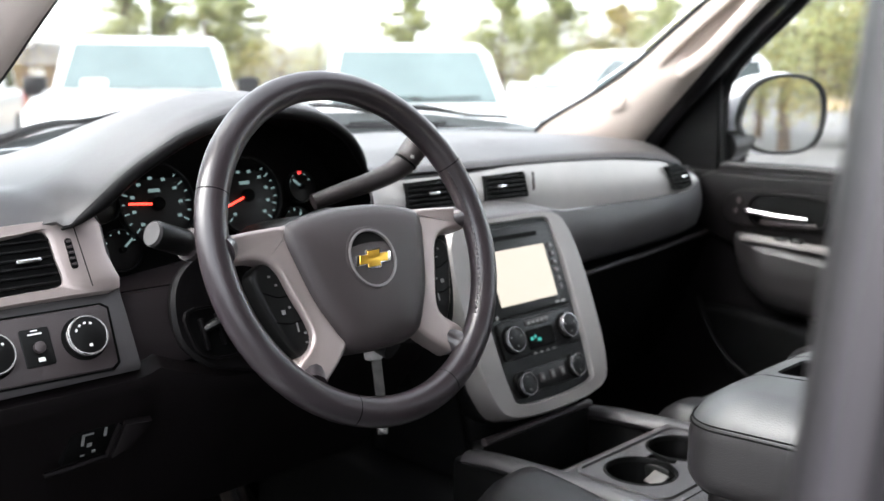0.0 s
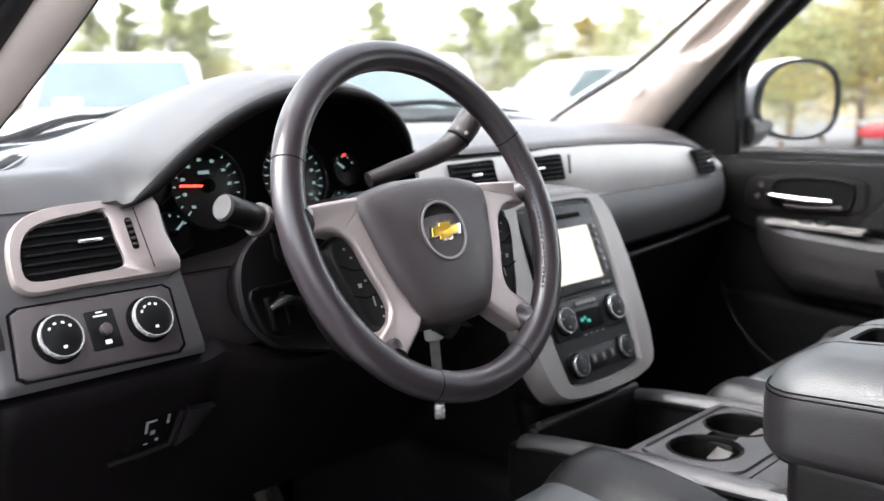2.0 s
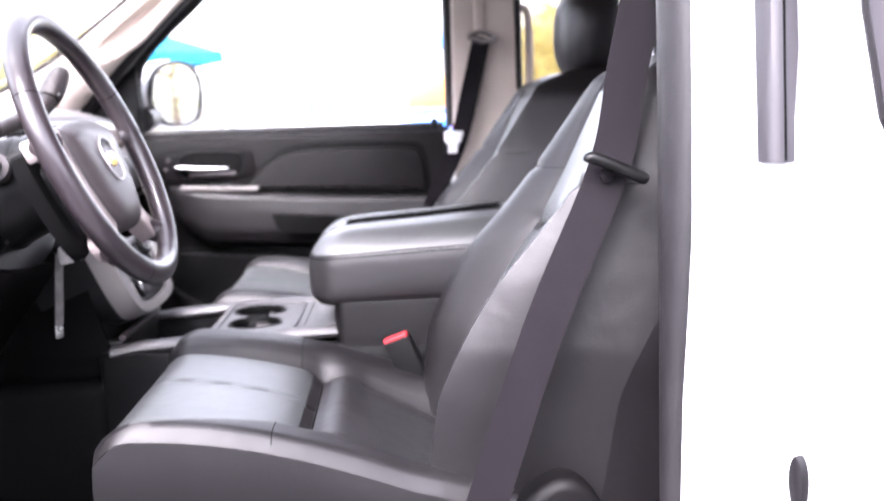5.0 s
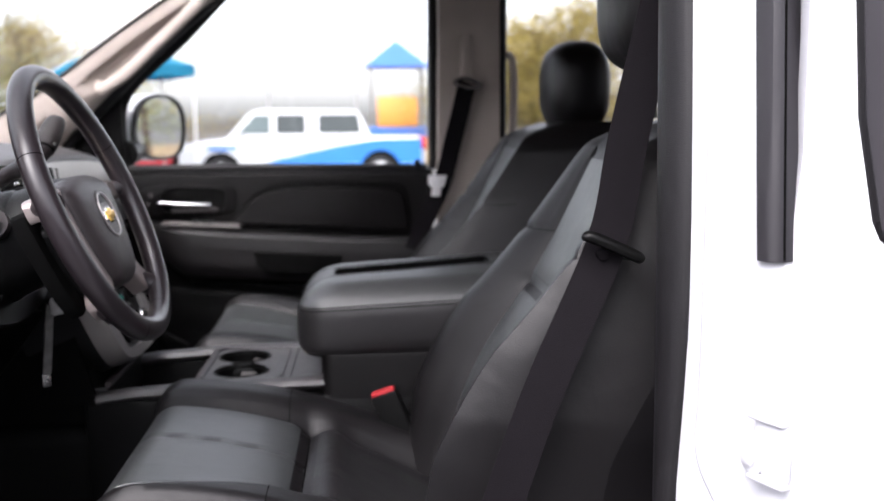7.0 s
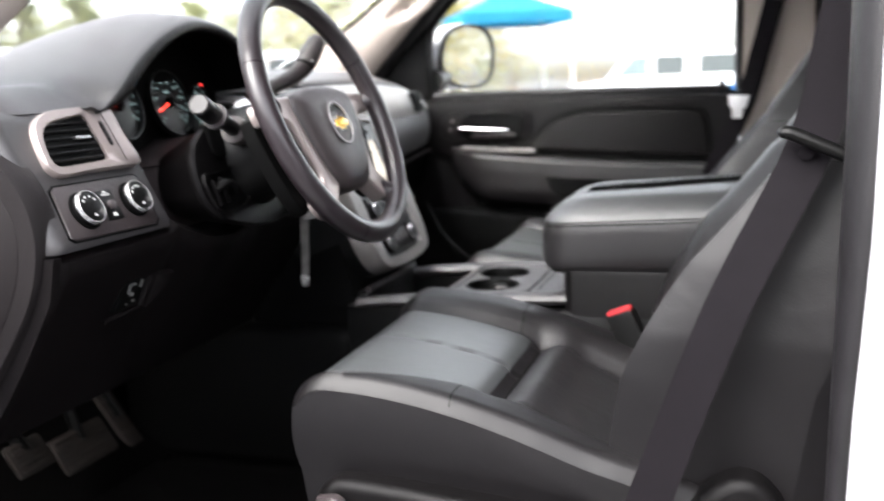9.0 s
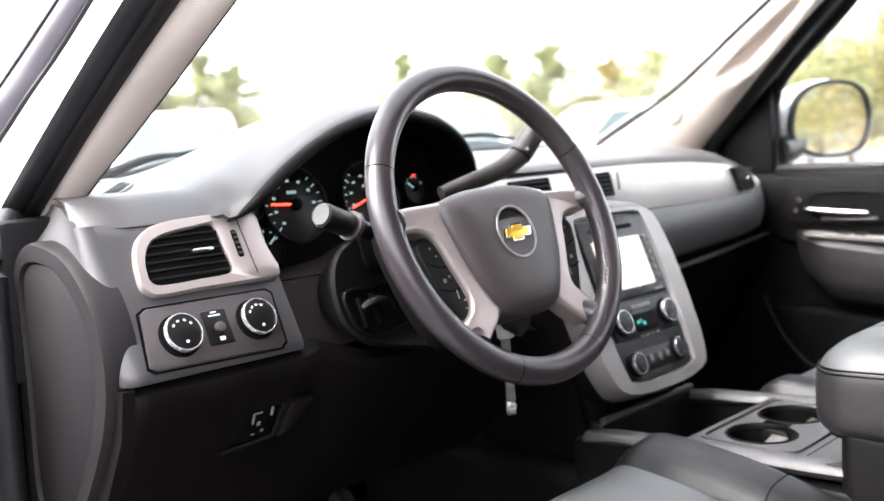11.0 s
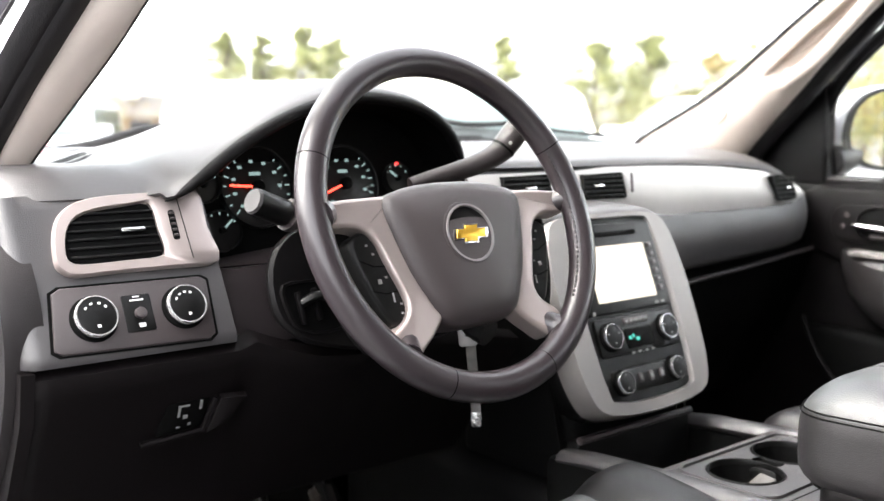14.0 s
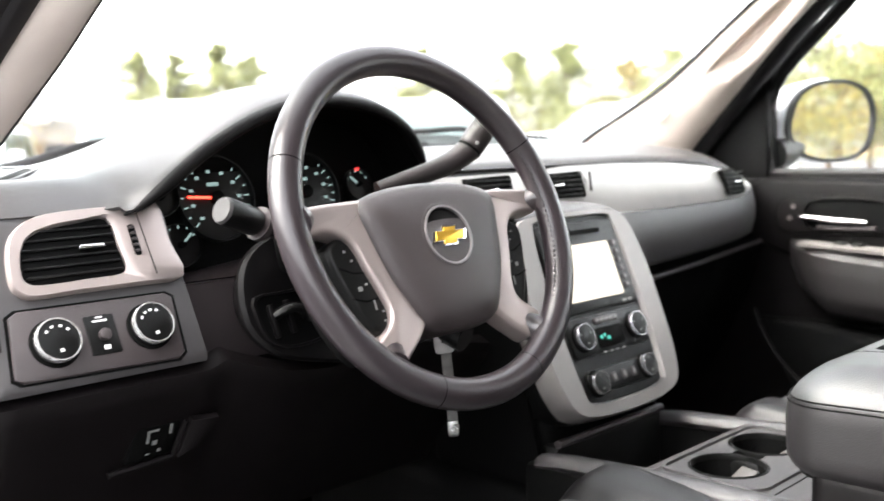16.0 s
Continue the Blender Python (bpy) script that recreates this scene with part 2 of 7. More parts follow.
def tube(path, r, n=10, cap=True, bm=None, flat=1.0, up=(0, 0, 1)):
    """A round rod along a line; r is one radius or one for each point."""
    P = [Vector(p) for p in path]
    rings = []
    for i, p in enumerate(P):
        t = (P[min(i + 1, len(P) - 1)] - P[max(i - 1, 0)]).normalized()
        u = Vector(up)
        if abs(t.dot(u)) > 0.95:
            u = Vector((1, 0, 0))
        a = t.cross(u).normalized()
        b = a.cross(t)
        k = r[i] if isinstance(r, (list, tuple)) else r
        rings.append([p + a * k * math.cos(2 * math.pi * j / n) + b * k * flat * math.sin(2 * math.pi * j / n) for j in range(n)])
    return loft(rings, cap=cap, bm=bm)


def ribbon(path, width_dir, w, th=0.0015, bm=None):
    """A strap of width w along a line."""
    P = [Vector(p) for p in path]
    rings = []
    for i, p in enumerate(P):
        t = (P[min(i + 1, len(P) - 1)] - P[max(i - 1, 0)]).normalized()
        wd = Vector(width_dir[i] if isinstance(width_dir, list) else width_dir)
        wd = (wd - t * wd.dot(t)).normalized()
        nn = t.cross(wd)
        rings.append([p + wd * w / 2 + nn * th, p - wd * w / 2 + nn * th, p - wd * w / 2 - nn * th, p + wd * w / 2 - nn * th])
    return loft(rings, bm=bm)


def disc(m, r, z0, z1, bev=0.002, n=28, bm=None):
    return slab(circle(r, n), m, z0, z1, bev, bm=bm)


def sheet(f, nu, nv, th=0.0, bm=None):
    """A curved sheet f(u, v), u and v from 0 to 1, thick by th along its normal's down side."""
    own = bmesh.new()
    g = [[own.verts.new(f(i / nu, j / nv)) for j in range(nv + 1)] for i in range(nu + 1)]
    for i in range(nu):
        for j in range(nv):
            own.faces.new((g[i][j], g[i + 1][j], g[i + 1][j + 1], g[i][j + 1]))
    if th:
        bmesh.ops.recalc_face_normals(own, faces=own.faces[:])
        bmesh.ops.solidify(own, geom=own.faces[:], thickness=th)
    return merge(bm, own)


def lerp(a, b, t):
    return a + (b - a) * t


def step(x, pts):
    """Piecewise linear."""
    for (x0, y0), (x1, y1) in zip(pts, pts[1:]):
        if x <= x1:
            return lerp(y0, y1, max(0.0, (x - x0) / (x1 - x0)))
    return pts[-1][1]


# ================= the vehicle: shell =================
shell = thing("vehicle_body", "white full-size SUV body with its driver door opening", "car", kind="structure")


def plate(poly, axis, a0, a1, bev=0.0, bm=None):
    """An outline in two axes, thick along the third."""
    m = {"x": basis((0, 0, 0), (0, 1, 0), (0, 0, 1)), "y": basis((0, 0, 0), (-1, 0, 0), (0, 0, 1)), "z": Matrix()}[axis]
    if axis == "y":
        poly = [(-p[0], p[1]) for p in poly]
    return slab(poly, m, a0, a1, bev, bm=bm)


part("floor_pan", box(-0.84, 0.84, -2.6, 1.0, 0.52, 0.58, 0.01), CARPET, shell, "black loop carpet floor")
part("firewall", box(-0.84, 0.84, 0.88, 0.93, 0.5, 1.30, 0.01), CARPET, shell)
part("rocker_sill", box(-0.95, -0.84, -2.4, 0.9, 0.40, 0.60, 0.02), PAINT, shell)
part("rocker_sill", box(0.84, 0.95, -2.4, 0.9, 0.40, 0.60, 0.02), PAINT, shell)


def roof_f(u, v):
    x, y = lerp(-0.70, 0.70, u), lerp(-2.6, -0.12, v)
    return Vector((x, y, 1.86 - 0.05 * (x / 0.7) ** 2 - 0.06 * v ** 4))


part("roof", sheet(roof_f, 12, 10, 0.012), PAINT, shell)
part("headliner", sheet(lambda u, v: roof_f(u, v) - Vector((0, 0, 0.05)), 12, 10, 0.01), BEIGE, shell, "beige cloth headliner")
part("rear_wall", box(-0.84, 0.84, -2.66, -2.6, 0.5, 1.25, 0.02), DARK, shell)
part("hood", sheet(lambda u, v: Vector((lerp(-0.88, 0.88, u), lerp(1.02, 2.1, v), 1.19 - 0.03 * (2 * u - 1) ** 4 - 0.06 * v - 0.04 * v ** 4 + 0.02 * math.cos((2 * u - 1) * 5))), 16, 8, 0.02), PAINT, shell, "white painted hood")
part("cowl", sheet(lambda u, v: Vector((lerp(-0.84, 0.84, u), lerp(0.86, 1.04, v), lerp(1.285, 1.185, v))), 14, 3, 0.01), DARK, shell)
for s in (-1, 1):
    part("fender", box(min(s * 0.86, s * 0.99), max(s * 0.86, s * 0.99), 0.62, 2.1, 0.62, 1.12, 0.05, 3), PAINT, shell)
part("front_grille", box(-0.86, 0.86, 2.06, 2.14, 0.55, 1.04, 0.04, 2), DARK, shell)
for s in (-1, 1):
    for y in (1.45, -1.6):
        part("wheel", slab(circle(0.39, 32), basis((s * 0.72, y, 0.39), (0, s, 0), (0, 0, 1)), 0.0, 0.24, 0.05, 3), RUBBER, shell)

# windscreen pillars
def pillar_lines(s):
    """Screen-side and door-side edges of a windscreen pillar, from the dash up."""
    inner = spline([(s * 0.735, 0.70, 1.315), (s * 0.70, 0.645, 1.345), (s * 0.70, 0.44, 1.452), (s * 0.69, 0.245, 1.59), (s * 0.66, 0.02, 1.73), (s * 0.62, -0.16, 1.81)], 5)
    if s < 0:
        outer = [(-0.805, 0.46, 1.275), (-0.793, 0.404, 1.32), (-0.774, 0.215, 1.45), (-0.753, 0.0, 1.60), (-0.72, -0.15, 1.715), (-0.68, -0.26, 1.80)]
    else:
        outer = [(0.80, 0.46, 1.275), (0.785, 0.42, 1.32), (0.77, 0.31, 1.43), (0.75, 0.165, 1.57), (0.715, 0.0, 1.70), (0.67, -0.15, 1.80)]
    return inner, spline(outer, 5)


PILLAR_Z = (1.275, 1.33, 1.40, 1.45, 1.50, 1.60, 1.72, 1.80)


def pillar_edge(xy):
    """One edge of the driver's windscreen pillar from the dash up to the roof."""
    return spline([(x, y, z) for (x, y), z in zip(xy, PILLAR_Z)], 5)


def rounded_strip(a_line, b_line, lift, back, bumps=1):
    """A soft strip between two edge lines, swelling towards the door opening."""
    rings = []
    for i, (a, b) in enumerate(zip(a_line, b_line)):
        t = (a_line[min(i + 1, len(a_line) - 1)] - a_line[max(i - 1, 0)]).normalized()
        nn = (b - a).cross(t).normalized()
        if nn.x + nn.y > 0:
            nn = -nn
        row = []
        for k in range(13):
            u = k / 12
            row.append(a.lerp(b, u) + nn * (lift * abs(math.sin(math.pi * u)) ** 0.6 - (0.25 * lift * math.exp(-((u - 0.5) / 0.06) ** 2) if bumps > 1 else 0)))
        row += [b - nn * back, a - nn * back]
        rings.append(row)
    return loft(rings)


for s in (-1, 1):
    inner, outer = pillar_lines(s)
    if s > 0:
        inner, outer = spline(inner, 4), spline(outer, 4)
    if s < 0:
        inner = pillar_edge([(-0.775, 0.45), (-0.759, 0.386), (-0.732, 0.305), (-0.713, 0.248), (-0.703, 0.178), (-0.682, 0.035), (-0.655, -0.12), (-0.625, -0.25)])
        outer = pillar_edge([(-0.797, 0.50), (-0.790, 0.423), (-0.776, 0.338), (-0.760, 0.285), (-0.743, 0.232), (-0.712, 0.115), (-0.68, -0.03), (-0.65, -0.16)])
    rings = []
    for i, (a, b) in enumerate(zip(inner, outer)):
        t = (inner[min(i + 1, len(inner) - 1)] - inner[max(i - 1, 0)]).normalized()
        nn = (b - a).cross(t).normalized() * s
        if nn.x * s > 0 and s > 0 or nn.y > 0 and s < 0:
            nn = -nn
        row = []
        zc = (a.z + b.z) / 2
        hollow = 0.0 if s < 0 else 0.026 * max(0.0, min(1.0, (zc - 1.475) / 0.03, (1.70 - zc) / 0.05))
        for k in range(25):
            u = k / 24
            bulge = (0.010 if s < 0 else 0.046) * math.sin(math.pi * u) ** 0.6 * (0.55 + 0.45 * u)
            bulge -= hollow * max(0.0, min(1.0, (u - 0.24) / 0.10, (0.70 - u) / 0.08))
            row.append(a.lerp(b, u) + nn * bulge)
        row += [b - nn * 0.03, a - nn * 0.02] if s > 0 else [b + Vector((0.0, 0.05, 0.01)), a + Vector((0.01, 0.17, 0.03)), a + Vector((0.002, 0.012, 0.002))]
        rings.append(row)
    pil = part("windscreen_pillar", loft(rings), BEIGE, shell, "beige textured windscreen pillar trim")
    if s < 0:
        c_line = pillar_edge([(-0.846, 0.51), (-0.839, 0.44), (-0.826, 0.355), (-0.813, 0.301), (-0.797, 0.252), (-0.768, 0.14), (-0.735, 0.0), (-0.70, -0.13)])
        d_line = pillar_edge([(-0.855, 0.64), (-0.838, 0.575), (-0.815, 0.495), (-0.798, 0.439), (-0.776, 0.39), (-0.745, 0.28), (-0.71, 0.13), (-0.68, 0.0)])
        e_line = pillar_edge([(-0.88, 0.715), (-0.860, 0.65), (-0.834, 0.57), (-0.815, 0.512), (-0.796, 0.455), (-0.76, 0.34), (-0.725, 0.19), (-0.69, 0.06)])
        b_line = [p.lerp(q, -0.05) for p, q in zip(outer, c_line)]
        part("door_seal", rounded_strip(b_line, c_line, 0.010, 0.02, 2), RUBBER, shell, "thick black rubber door opening seal")
        part("pillar_panel", rounded_strip(c_line, d_line, 0.004, 0.03), PAINT, shell, "white painted pillar jamb")
        strip = part("roof_drip_moulding", rounded_strip([p.lerp(q, 0.08) for p, q in zip(d_line, e_line)], e_line, 0.010, 0.02), mat("grey_moulding", (0.06, 0.054, 0.065), 0.4, vary=0.08, vscale=12), shell, "grey pillar moulding with dark edges")
        part("moulding_edge", tube([p.lerp(q, 0.03) for p, q in zip(d_line, e_line)], 0.0055, 8), RUBBER, strip)
        part("moulding_edge", tube([p.lerp(q, 1.03) for p, q in zip(d_line, e_line)], 0.0045, 8), RUBBER, strip)
    else:
        part("door_seal", tube([p + Vector((0.030, 0.004, 0.006)) for p in outer], 0.027, 12), RUBBER, shell, "black rubber door opening seal")
        jamb = [[p + Vector((0.02, 0.02, -0.02)), p + Vector((0.05, -0.006, 0.006)), p + Vector((0.095, 0.015, 0.015)), p + Vector((0.11, 0.04, 0.02)), p + Vector((0.09, 0.06, 0.02)), p + Vector((0.03, 0.04, 0.0))] for p in outer]
        part("pillar_panel", loft(jamb), PAINT, shell, "white painted pillar jamb")
    part("screen_edge", tube([p + Vector((s * -0.002, 0.004, 0.003)) for p in inner], 0.004, 6), RUBBER, shell)
    if s > 0:
        part("pillar_badge", slab(circle(0.026, 24, sy=0.62), basis((0.700, 0.448, 1.3966), (0, -0.84, 0.54), (-0.196, 0.529, 0.823)), -0.006, 0.004, 0.002), BEIGE, pil, "oval badge pressed into the trim")
        hp = spline([(0.725, 0.295, 1.478), (0.698, 0.284, 1.466), (0.686, 0.262, 1.474), (0.688, 0.220, 1.503), (0.682, 0.165, 1.552), (0.668, 0.105, 1.603), (0.652, 0.055, 1.645), (0.66, 0.03, 1.675), (0.69, 0.02, 1.69)], 5)
        part("pillar_grab_handle", tube(hp, 0.0125, 12, flat=1.25), BEIGE, pil, "beige moulded grab handle")

# windscreen
def screen_f(u, v):
    il, ol = pillar_lines(-1)
    k = v * (len(il) - 1)
    i = min(int(k), len(il) - 2)
    p = il[i].lerp(il[i + 1], k - i)
    x = lerp(p.x, -p.x, u) * 1.06
    bow = 1 - (2 * u - 1) ** 2
    return Vector((x, p.y + 0.035 + 0.17 * bow, p.z + 0.02))


ws = part("windscreen", sheet(screen_f, 16, 12, 0.005), GLASS, shell, "clear windscreen glass")
ws.visible_shadow = False
# plenum panel with the wipers, along the foot of the windscreen
COWL = [(-0.82, 1.295), (-0.50, 1.338), (-0.37, 1.362), (-0.22, 1.384), (0.0, 1.388), (0.30, 1.382), (0.55, 1.374), (0.73, 1.355), (0.86, 1.335)]


def cowl_pt(x, dy=0.0, dz=0.0):
    return Vector((x, 0.77 + 0.17 * (1 - (x / 0.86) ** 2) + dy, step(x, COWL) + dz))


def cowl_f(u, v):
    x = lerp(-0.82, 0.86, u)
    return cowl_pt(x, 0.03 - 0.05 * v, -0.065 * v ** 1.5 - 0.006)


cowl = part("plenum_panel", sheet(cowl_f, 40, 6, 0.006), mat("cowl_plastic", (0.085, 0.095, 0.095), 0.5, grain=0.3, scale=400, vary=0.25, vscale=30), shell, "grey plastic panel below the windscreen")
for i in range(9):
    x = lerp(-0.62, 0.70, i / 8)
    part("grille_slot", box(-0.055, 0.055, -0.004, 0.004, -0.006, 0.006, 0.002, m=basis(cowl_pt(x, -0.003, -0.030), (1, 0, 0), (0, 0.3, 1))), DARK, cowl)
part("screen_frit", tube([cowl_pt(lerp(-0.82, 0.86, i / 24), -0.045, -0.036) for i in range(25)], 0.006, 6), RUBBER, shell)
for x0, x1 in ((-0.70, -0.18), (0.20, 0.76)):
    arm = [cowl_pt(lerp(x0, x1, i / 12), 0.02, 0.004 + 0.004 * math.sin(i * 1.1)) for i in range(13)]
    wiper = part("wiper", tube(arm, [0.007 if 3 < i < 9 else 0.0045 for i in range(13)], 8), DARK, shell, "black wiper arm and blade")
    part("blade", tube([p + Vector((0.03, 0.012, 0.004 - 0.0006 * i)) for i, p in enumerate(arm)], 0.0045, 6), RUBBER, wiper)

# driver-side centre pillar with its jamb
def corner(z):
    return Vector((-0.862 + 0.138 * (z - 0.8), -0.664 - 0.033 * (z - 0.8), z))


def jamb_pt(z, u, out=0.0):
    """A place on the jamb, u outboard of the opening's corner."""
    return corner(z) + Vector((-u - 0.40 * out, -0.43 * u + 0.92 * out, 0))


def centre_pillar_ring(z):
    tuck = step(z, [(0.4, -0.014), (0.93, -0.014), (1.03, 0.0), (1.9, 0.0)])
    w_ = step(z, [(0.45, 0.0), (0.85, 0.0), (1.0, 0.008), (1.15, 0.024), (1.9, 0.026)])
    end = step(z, [(0.4, 0.176), (1.0, 0.174), (1.15, 0.167), (1.25, 0.160), (1.9, 0.160)])
    pts = [(0.006 + w_, -0.016), (0.024 + w_, -0.002), (0.034 + w_, 0.0), (0.10, -0.002 + tuck * 0.4), (0.125, -0.006 + tuck), (end - 0.016, 0.0), (end, -0.008), (end + 0.003, -0.03), (0.13, -0.12), (-0.02, -0.12)]
    return [jamb_pt(z, u, o) for u, o in pts]


part("centre_pillar", loft([centre_pillar_ring(z) for z in (0.4, 0.6, 0.8, 0.9, 0.95, 1.0, 1.06, 1.15, 1.25, 1.4, 1.6, 1.82)]), PAINT, shell, "white painted centre pillar jamb")
seal_rings = []
for i in range(16):
    z = lerp(0.45, 1.82, i / 15)
    w_ = step(z, [(0.45, 0.026), (0.85, 0.028), (1.0, 0.036), (1.15, 0.052), (1.3, 0.056), (1.82, 0.052)])
    m_ = jamb_pt(z, w_ / 2, -0.004)
    seal_rings.append([m_ + Vector((-0.92, -0.39, 0)) * (w_ / 2 * math.cos(t)) + Vector((-0.39, 0.92, 0)) * (0.013 * math.sin(t)) for t in (2 * math.pi * k / 16 for k in range(16))])
part("centre_pillar_seal", loft(seal_rings), RUBBER, shell, "black rubber door opening seal")
inner_trim = [[corner(z) + Vector(o) for o in ((0.0, -0.012, 0), (0.012, -0.03, 0), (0.02, -0.14, 0), (-0.02, -0.14, 0), (-0.03, -0.02, 0))] for z in (0.5, 0.9, 1.3, 1.82)]
part("centre_pillar_trim", loft(inner_trim), BEIGE, shell, "beige centre pillar trim")
APPL = mat("grey_applique", (0.021, 0.0188, 0.0222), 0.4, vary=0.08, vscale=12)
appl_ring = [(0.136, 0.0), (0.1375, 0.0052), (0.149, 0.0066), (0.158, 0.0052), (0.1625, -0.001), (0.1635, -0.009), (0.1635, -0.023), (0.150, -0.023), (0.145, -0.004)]
applique = part("pillar_applique", loft([[jamb_pt(z, u - 0.0035 * min(1.0, max(0.0, (1.5 - z) / 0.26)) * (u < 0.15) * -1, o) for u, o in appl_ring] for z in (1.240, 1.30, 1.40, 1.5, 1.72, 1.80)]), APPL, shell, "dark grey pillar trim wrapping the pillar edge")
part("applique_groove", tube([jamb_pt(z, 0.1632, -0.0050) for z in (1.242, 1.4, 1.6, 1.8)], 0.0013, 6), BLACK, applique)
# rear door outer skin with window
lead = [(-0.775, 1.80), (-0.774, 1.50), (-0.772, 1.34), (-0.764, 1.27), (-0.757, 1.232), (-0.757, 1.197), (-0.758, 1.154), (-0.758, 1.055), (-0.757, 0.948), (-0.757, 0.45)]
glass_lead = [(-0.856, 1.250), (-0.847, 1.258), (-0.841, 1.273), (-0.823, 1.37), (-0.812, 1.55), (-0.808, 1.80)]


def tumble(bm):
    """Leans the door skin outwards below its waist."""
    for v in bm.verts:
        v.co.x -= 0.14 * max(0.0, 1.27 - v.co.z)
    return bm


rear_door = part("rear_door", tumble(plate([(-1.9, 0.45), (-1.9, 1.250)] + glass_lead + lead, "x", -0.953, -0.930, 0.005)), PAINT, shell, "closed white rear door")
part("door_glass", plate([(-1.85, 1.232), (-0.846, 1.232), (-0.828, 1.27), (-0.810, 1.37), (-0.797, 1.80), (-1.75, 1.80)], "x", -0.948, -0.942), mat("tinted_glass", (0.05, 0.047, 0.052), 0.35, vary=0.05, spec=0.3), rear_door, "dark tinted door glass")
part("glass_seal", tube([(-0.951, -1.85, 1.252)] + [(-0.951, y - 0.003, z + 0.002) for y, z in glass_lead], 0.005, 6), RUBBER, rear_door)
# hinge of the rear door in the jamb
def on_jamb(z, u, out=0.0):
    return basis(jamb_pt(z, u, out), (-0.92, -0.39, 0), (0, 0, 1))


hinge = part("door_hinge", box(-0.018, 0.022, -0.027, 0.027, -0.006, 0.004, 0.004, m=on_jamb(1.068, 0.154)), PAINT, shell, "white painted door hinge")
for z in (1.097, 1.041):
    part("hinge_leaf", box(-0.019, 0.026, -0.0025, 0.0025, 0.0, 0.012, 0.002, m=on_jamb(z, 0.153)), PAINT, hinge)
part("hinge_washer", disc(on_jamb(1.057, 0.137), 0.0155, -0.004, 0.007, 0.002, 24), PAINT, hinge)
part("hinge_bolt", disc(on_jamb(1.057, 0.137), 0.008, 0.005, 0.012, 0.002, 6), PAINT, hinge)
part("rubber_plug", slab(circle(0.009, 20, sy=2.8), on_jamb(0.962, 0.172, -0.009), 0.0, 0.008, 0.002), RUBBER, shell)
jog = [(1.80, 0.098), (1.157, 0.076), (1.045, 0.069), (1.000, 0.092), (0.965, 0.126), (0.90, 0.134), (0.50, 0.134)]
press_rings = []
for p in spline([jamb_pt(z, u, -0.0045) for z, u in jog], 8):
    press_rings.append([p + Vector((-0.92, -0.39, 0)) * (0.013 * math.cos(t)) + Vector((-0.39, 0.92, 0)) * (0.0075 * math.sin(t)) for t in (2 * math.pi * k / 16 for k in range(16))])
part("jamb_pressing", loft(press_rings), PAINT, shell)
striker = part("door_striker", slab(rrect(0.024, 0.046, 0.009), on_jamb(0.897, 0.100), -0.010, 0.003, 0.002), STEEL, shell, "steel door striker")
SJ = on_jamb(0.895, 0.098)
for dz_ in (0.014, -0.014):
    part("striker_bolt", disc(on_jamb(0.897 + dz_, 0.100), 0.0070, 0.002, 0.007, 0.002, 12), STEEL, striker)
part("striker_loop", tube([SJ @ p for p in spline([(0.0, 0.010, 0), (0.0, 0.011, 0.026), (0.0, 0.005, 0.036), (0.0, -0.005, 0.036), (0.0, -0.010, 0.026), (0.0, -0.009, 0)], 4)], 0.0042, 8), STEEL, striker)
part("striker_slot", box(-0.010, 0.010, -0.012, 0.012, -0.006, 0.003, 0.002, m=on_jamb(0.849, 0.042)), DARK, shell)

# open driver's door, swung out ahead of the opening
OD = basis((-0.965, 0.50, 0), (-0.90, -0.43, 0), (0, 0, 1))
ddoor = thing("driver_door", "open white driver door with charcoal inner panel", "door", kind="structure")
part("outer_skin", slab([(0.04, 0.48), (1.02, 0.48), (1.04, 0.9), (1.02, 1.22), (0.04, 1.20)], OD, -0.10, -0.06, 0.01), PAINT, ddoor)
part("inner_panel", slab([(0.05, 0.52), (1.00, 0.52), (1.02, 0.9), (1.00, 1.235), (0.05, 1.215)], OD, -0.06, 0.0, 0.02, 3), PLASTIC, ddoor, "charcoal door panel")
part("armrest", slab(rrect(0.62, 0.13, 0.05, 0.62, 0.99), OD, 0.0, 0.07, 0.02, 3), SOFT, ddoor)
part("window_frame", tube([OD @ Vector(p) for p in ((0.06, 1.21, -0.07), (0.30, 1.42, -0.06), (0.55, 1.62, -0.03), (0.72, 1.70, -0.01), (1.0, 1.71, 0.0), (1.03, 1.22, -0.05))], 0.022, 8), PAINT, ddoor)

# passenger-side centre pillar, beige, with grab handle and belt
pp = part("passenger_pillar", plate([(-0.555, 0.9), (-0.705, 0.9), (-0.72, 1.25), (-0.72, 1.82), (-0.565, 1.82), (-0.555, 1.25)], "x", 0.765, 0.86, 0.018), BEIGE, shell, "beige centre pillar trim")
part("pillar_slot", box(0.757, 0.77, -0.645, -0.615, 1.47, 1.60, 0.006), BEIGE, pp)
part("frame_seal", tube([(0.85, -0.548, 1.25), (0.85, -0.548, 1.5), (0.80, -0.548, 1.8)], 0.013, 8), RUBBER, pp)
part("rear_pillar_edge", tube([(0.80, -0.725, 0.95), (0.80, -0.728, 1.4), (0.775, -0.728, 1.8)], 0.014, 8), RUBBER, pp)
part("grab_handle", tube(spline([(0.81, -0.715, 1.555), (0.79, -0.74, 1.55), (0.785, -0.757, 1.52), (0.785, -0.755, 1.35), (0.79, -0.735, 1.325), (0.81, -0.715, 1.325)], 4), 0.011, 10), BEIGE, pp, "beige grab handle")
part("rear_door_inner", box(0.83, 0.95, -1.75, -0.735, 0.55, 1.24, 0.03), DARK, shell)
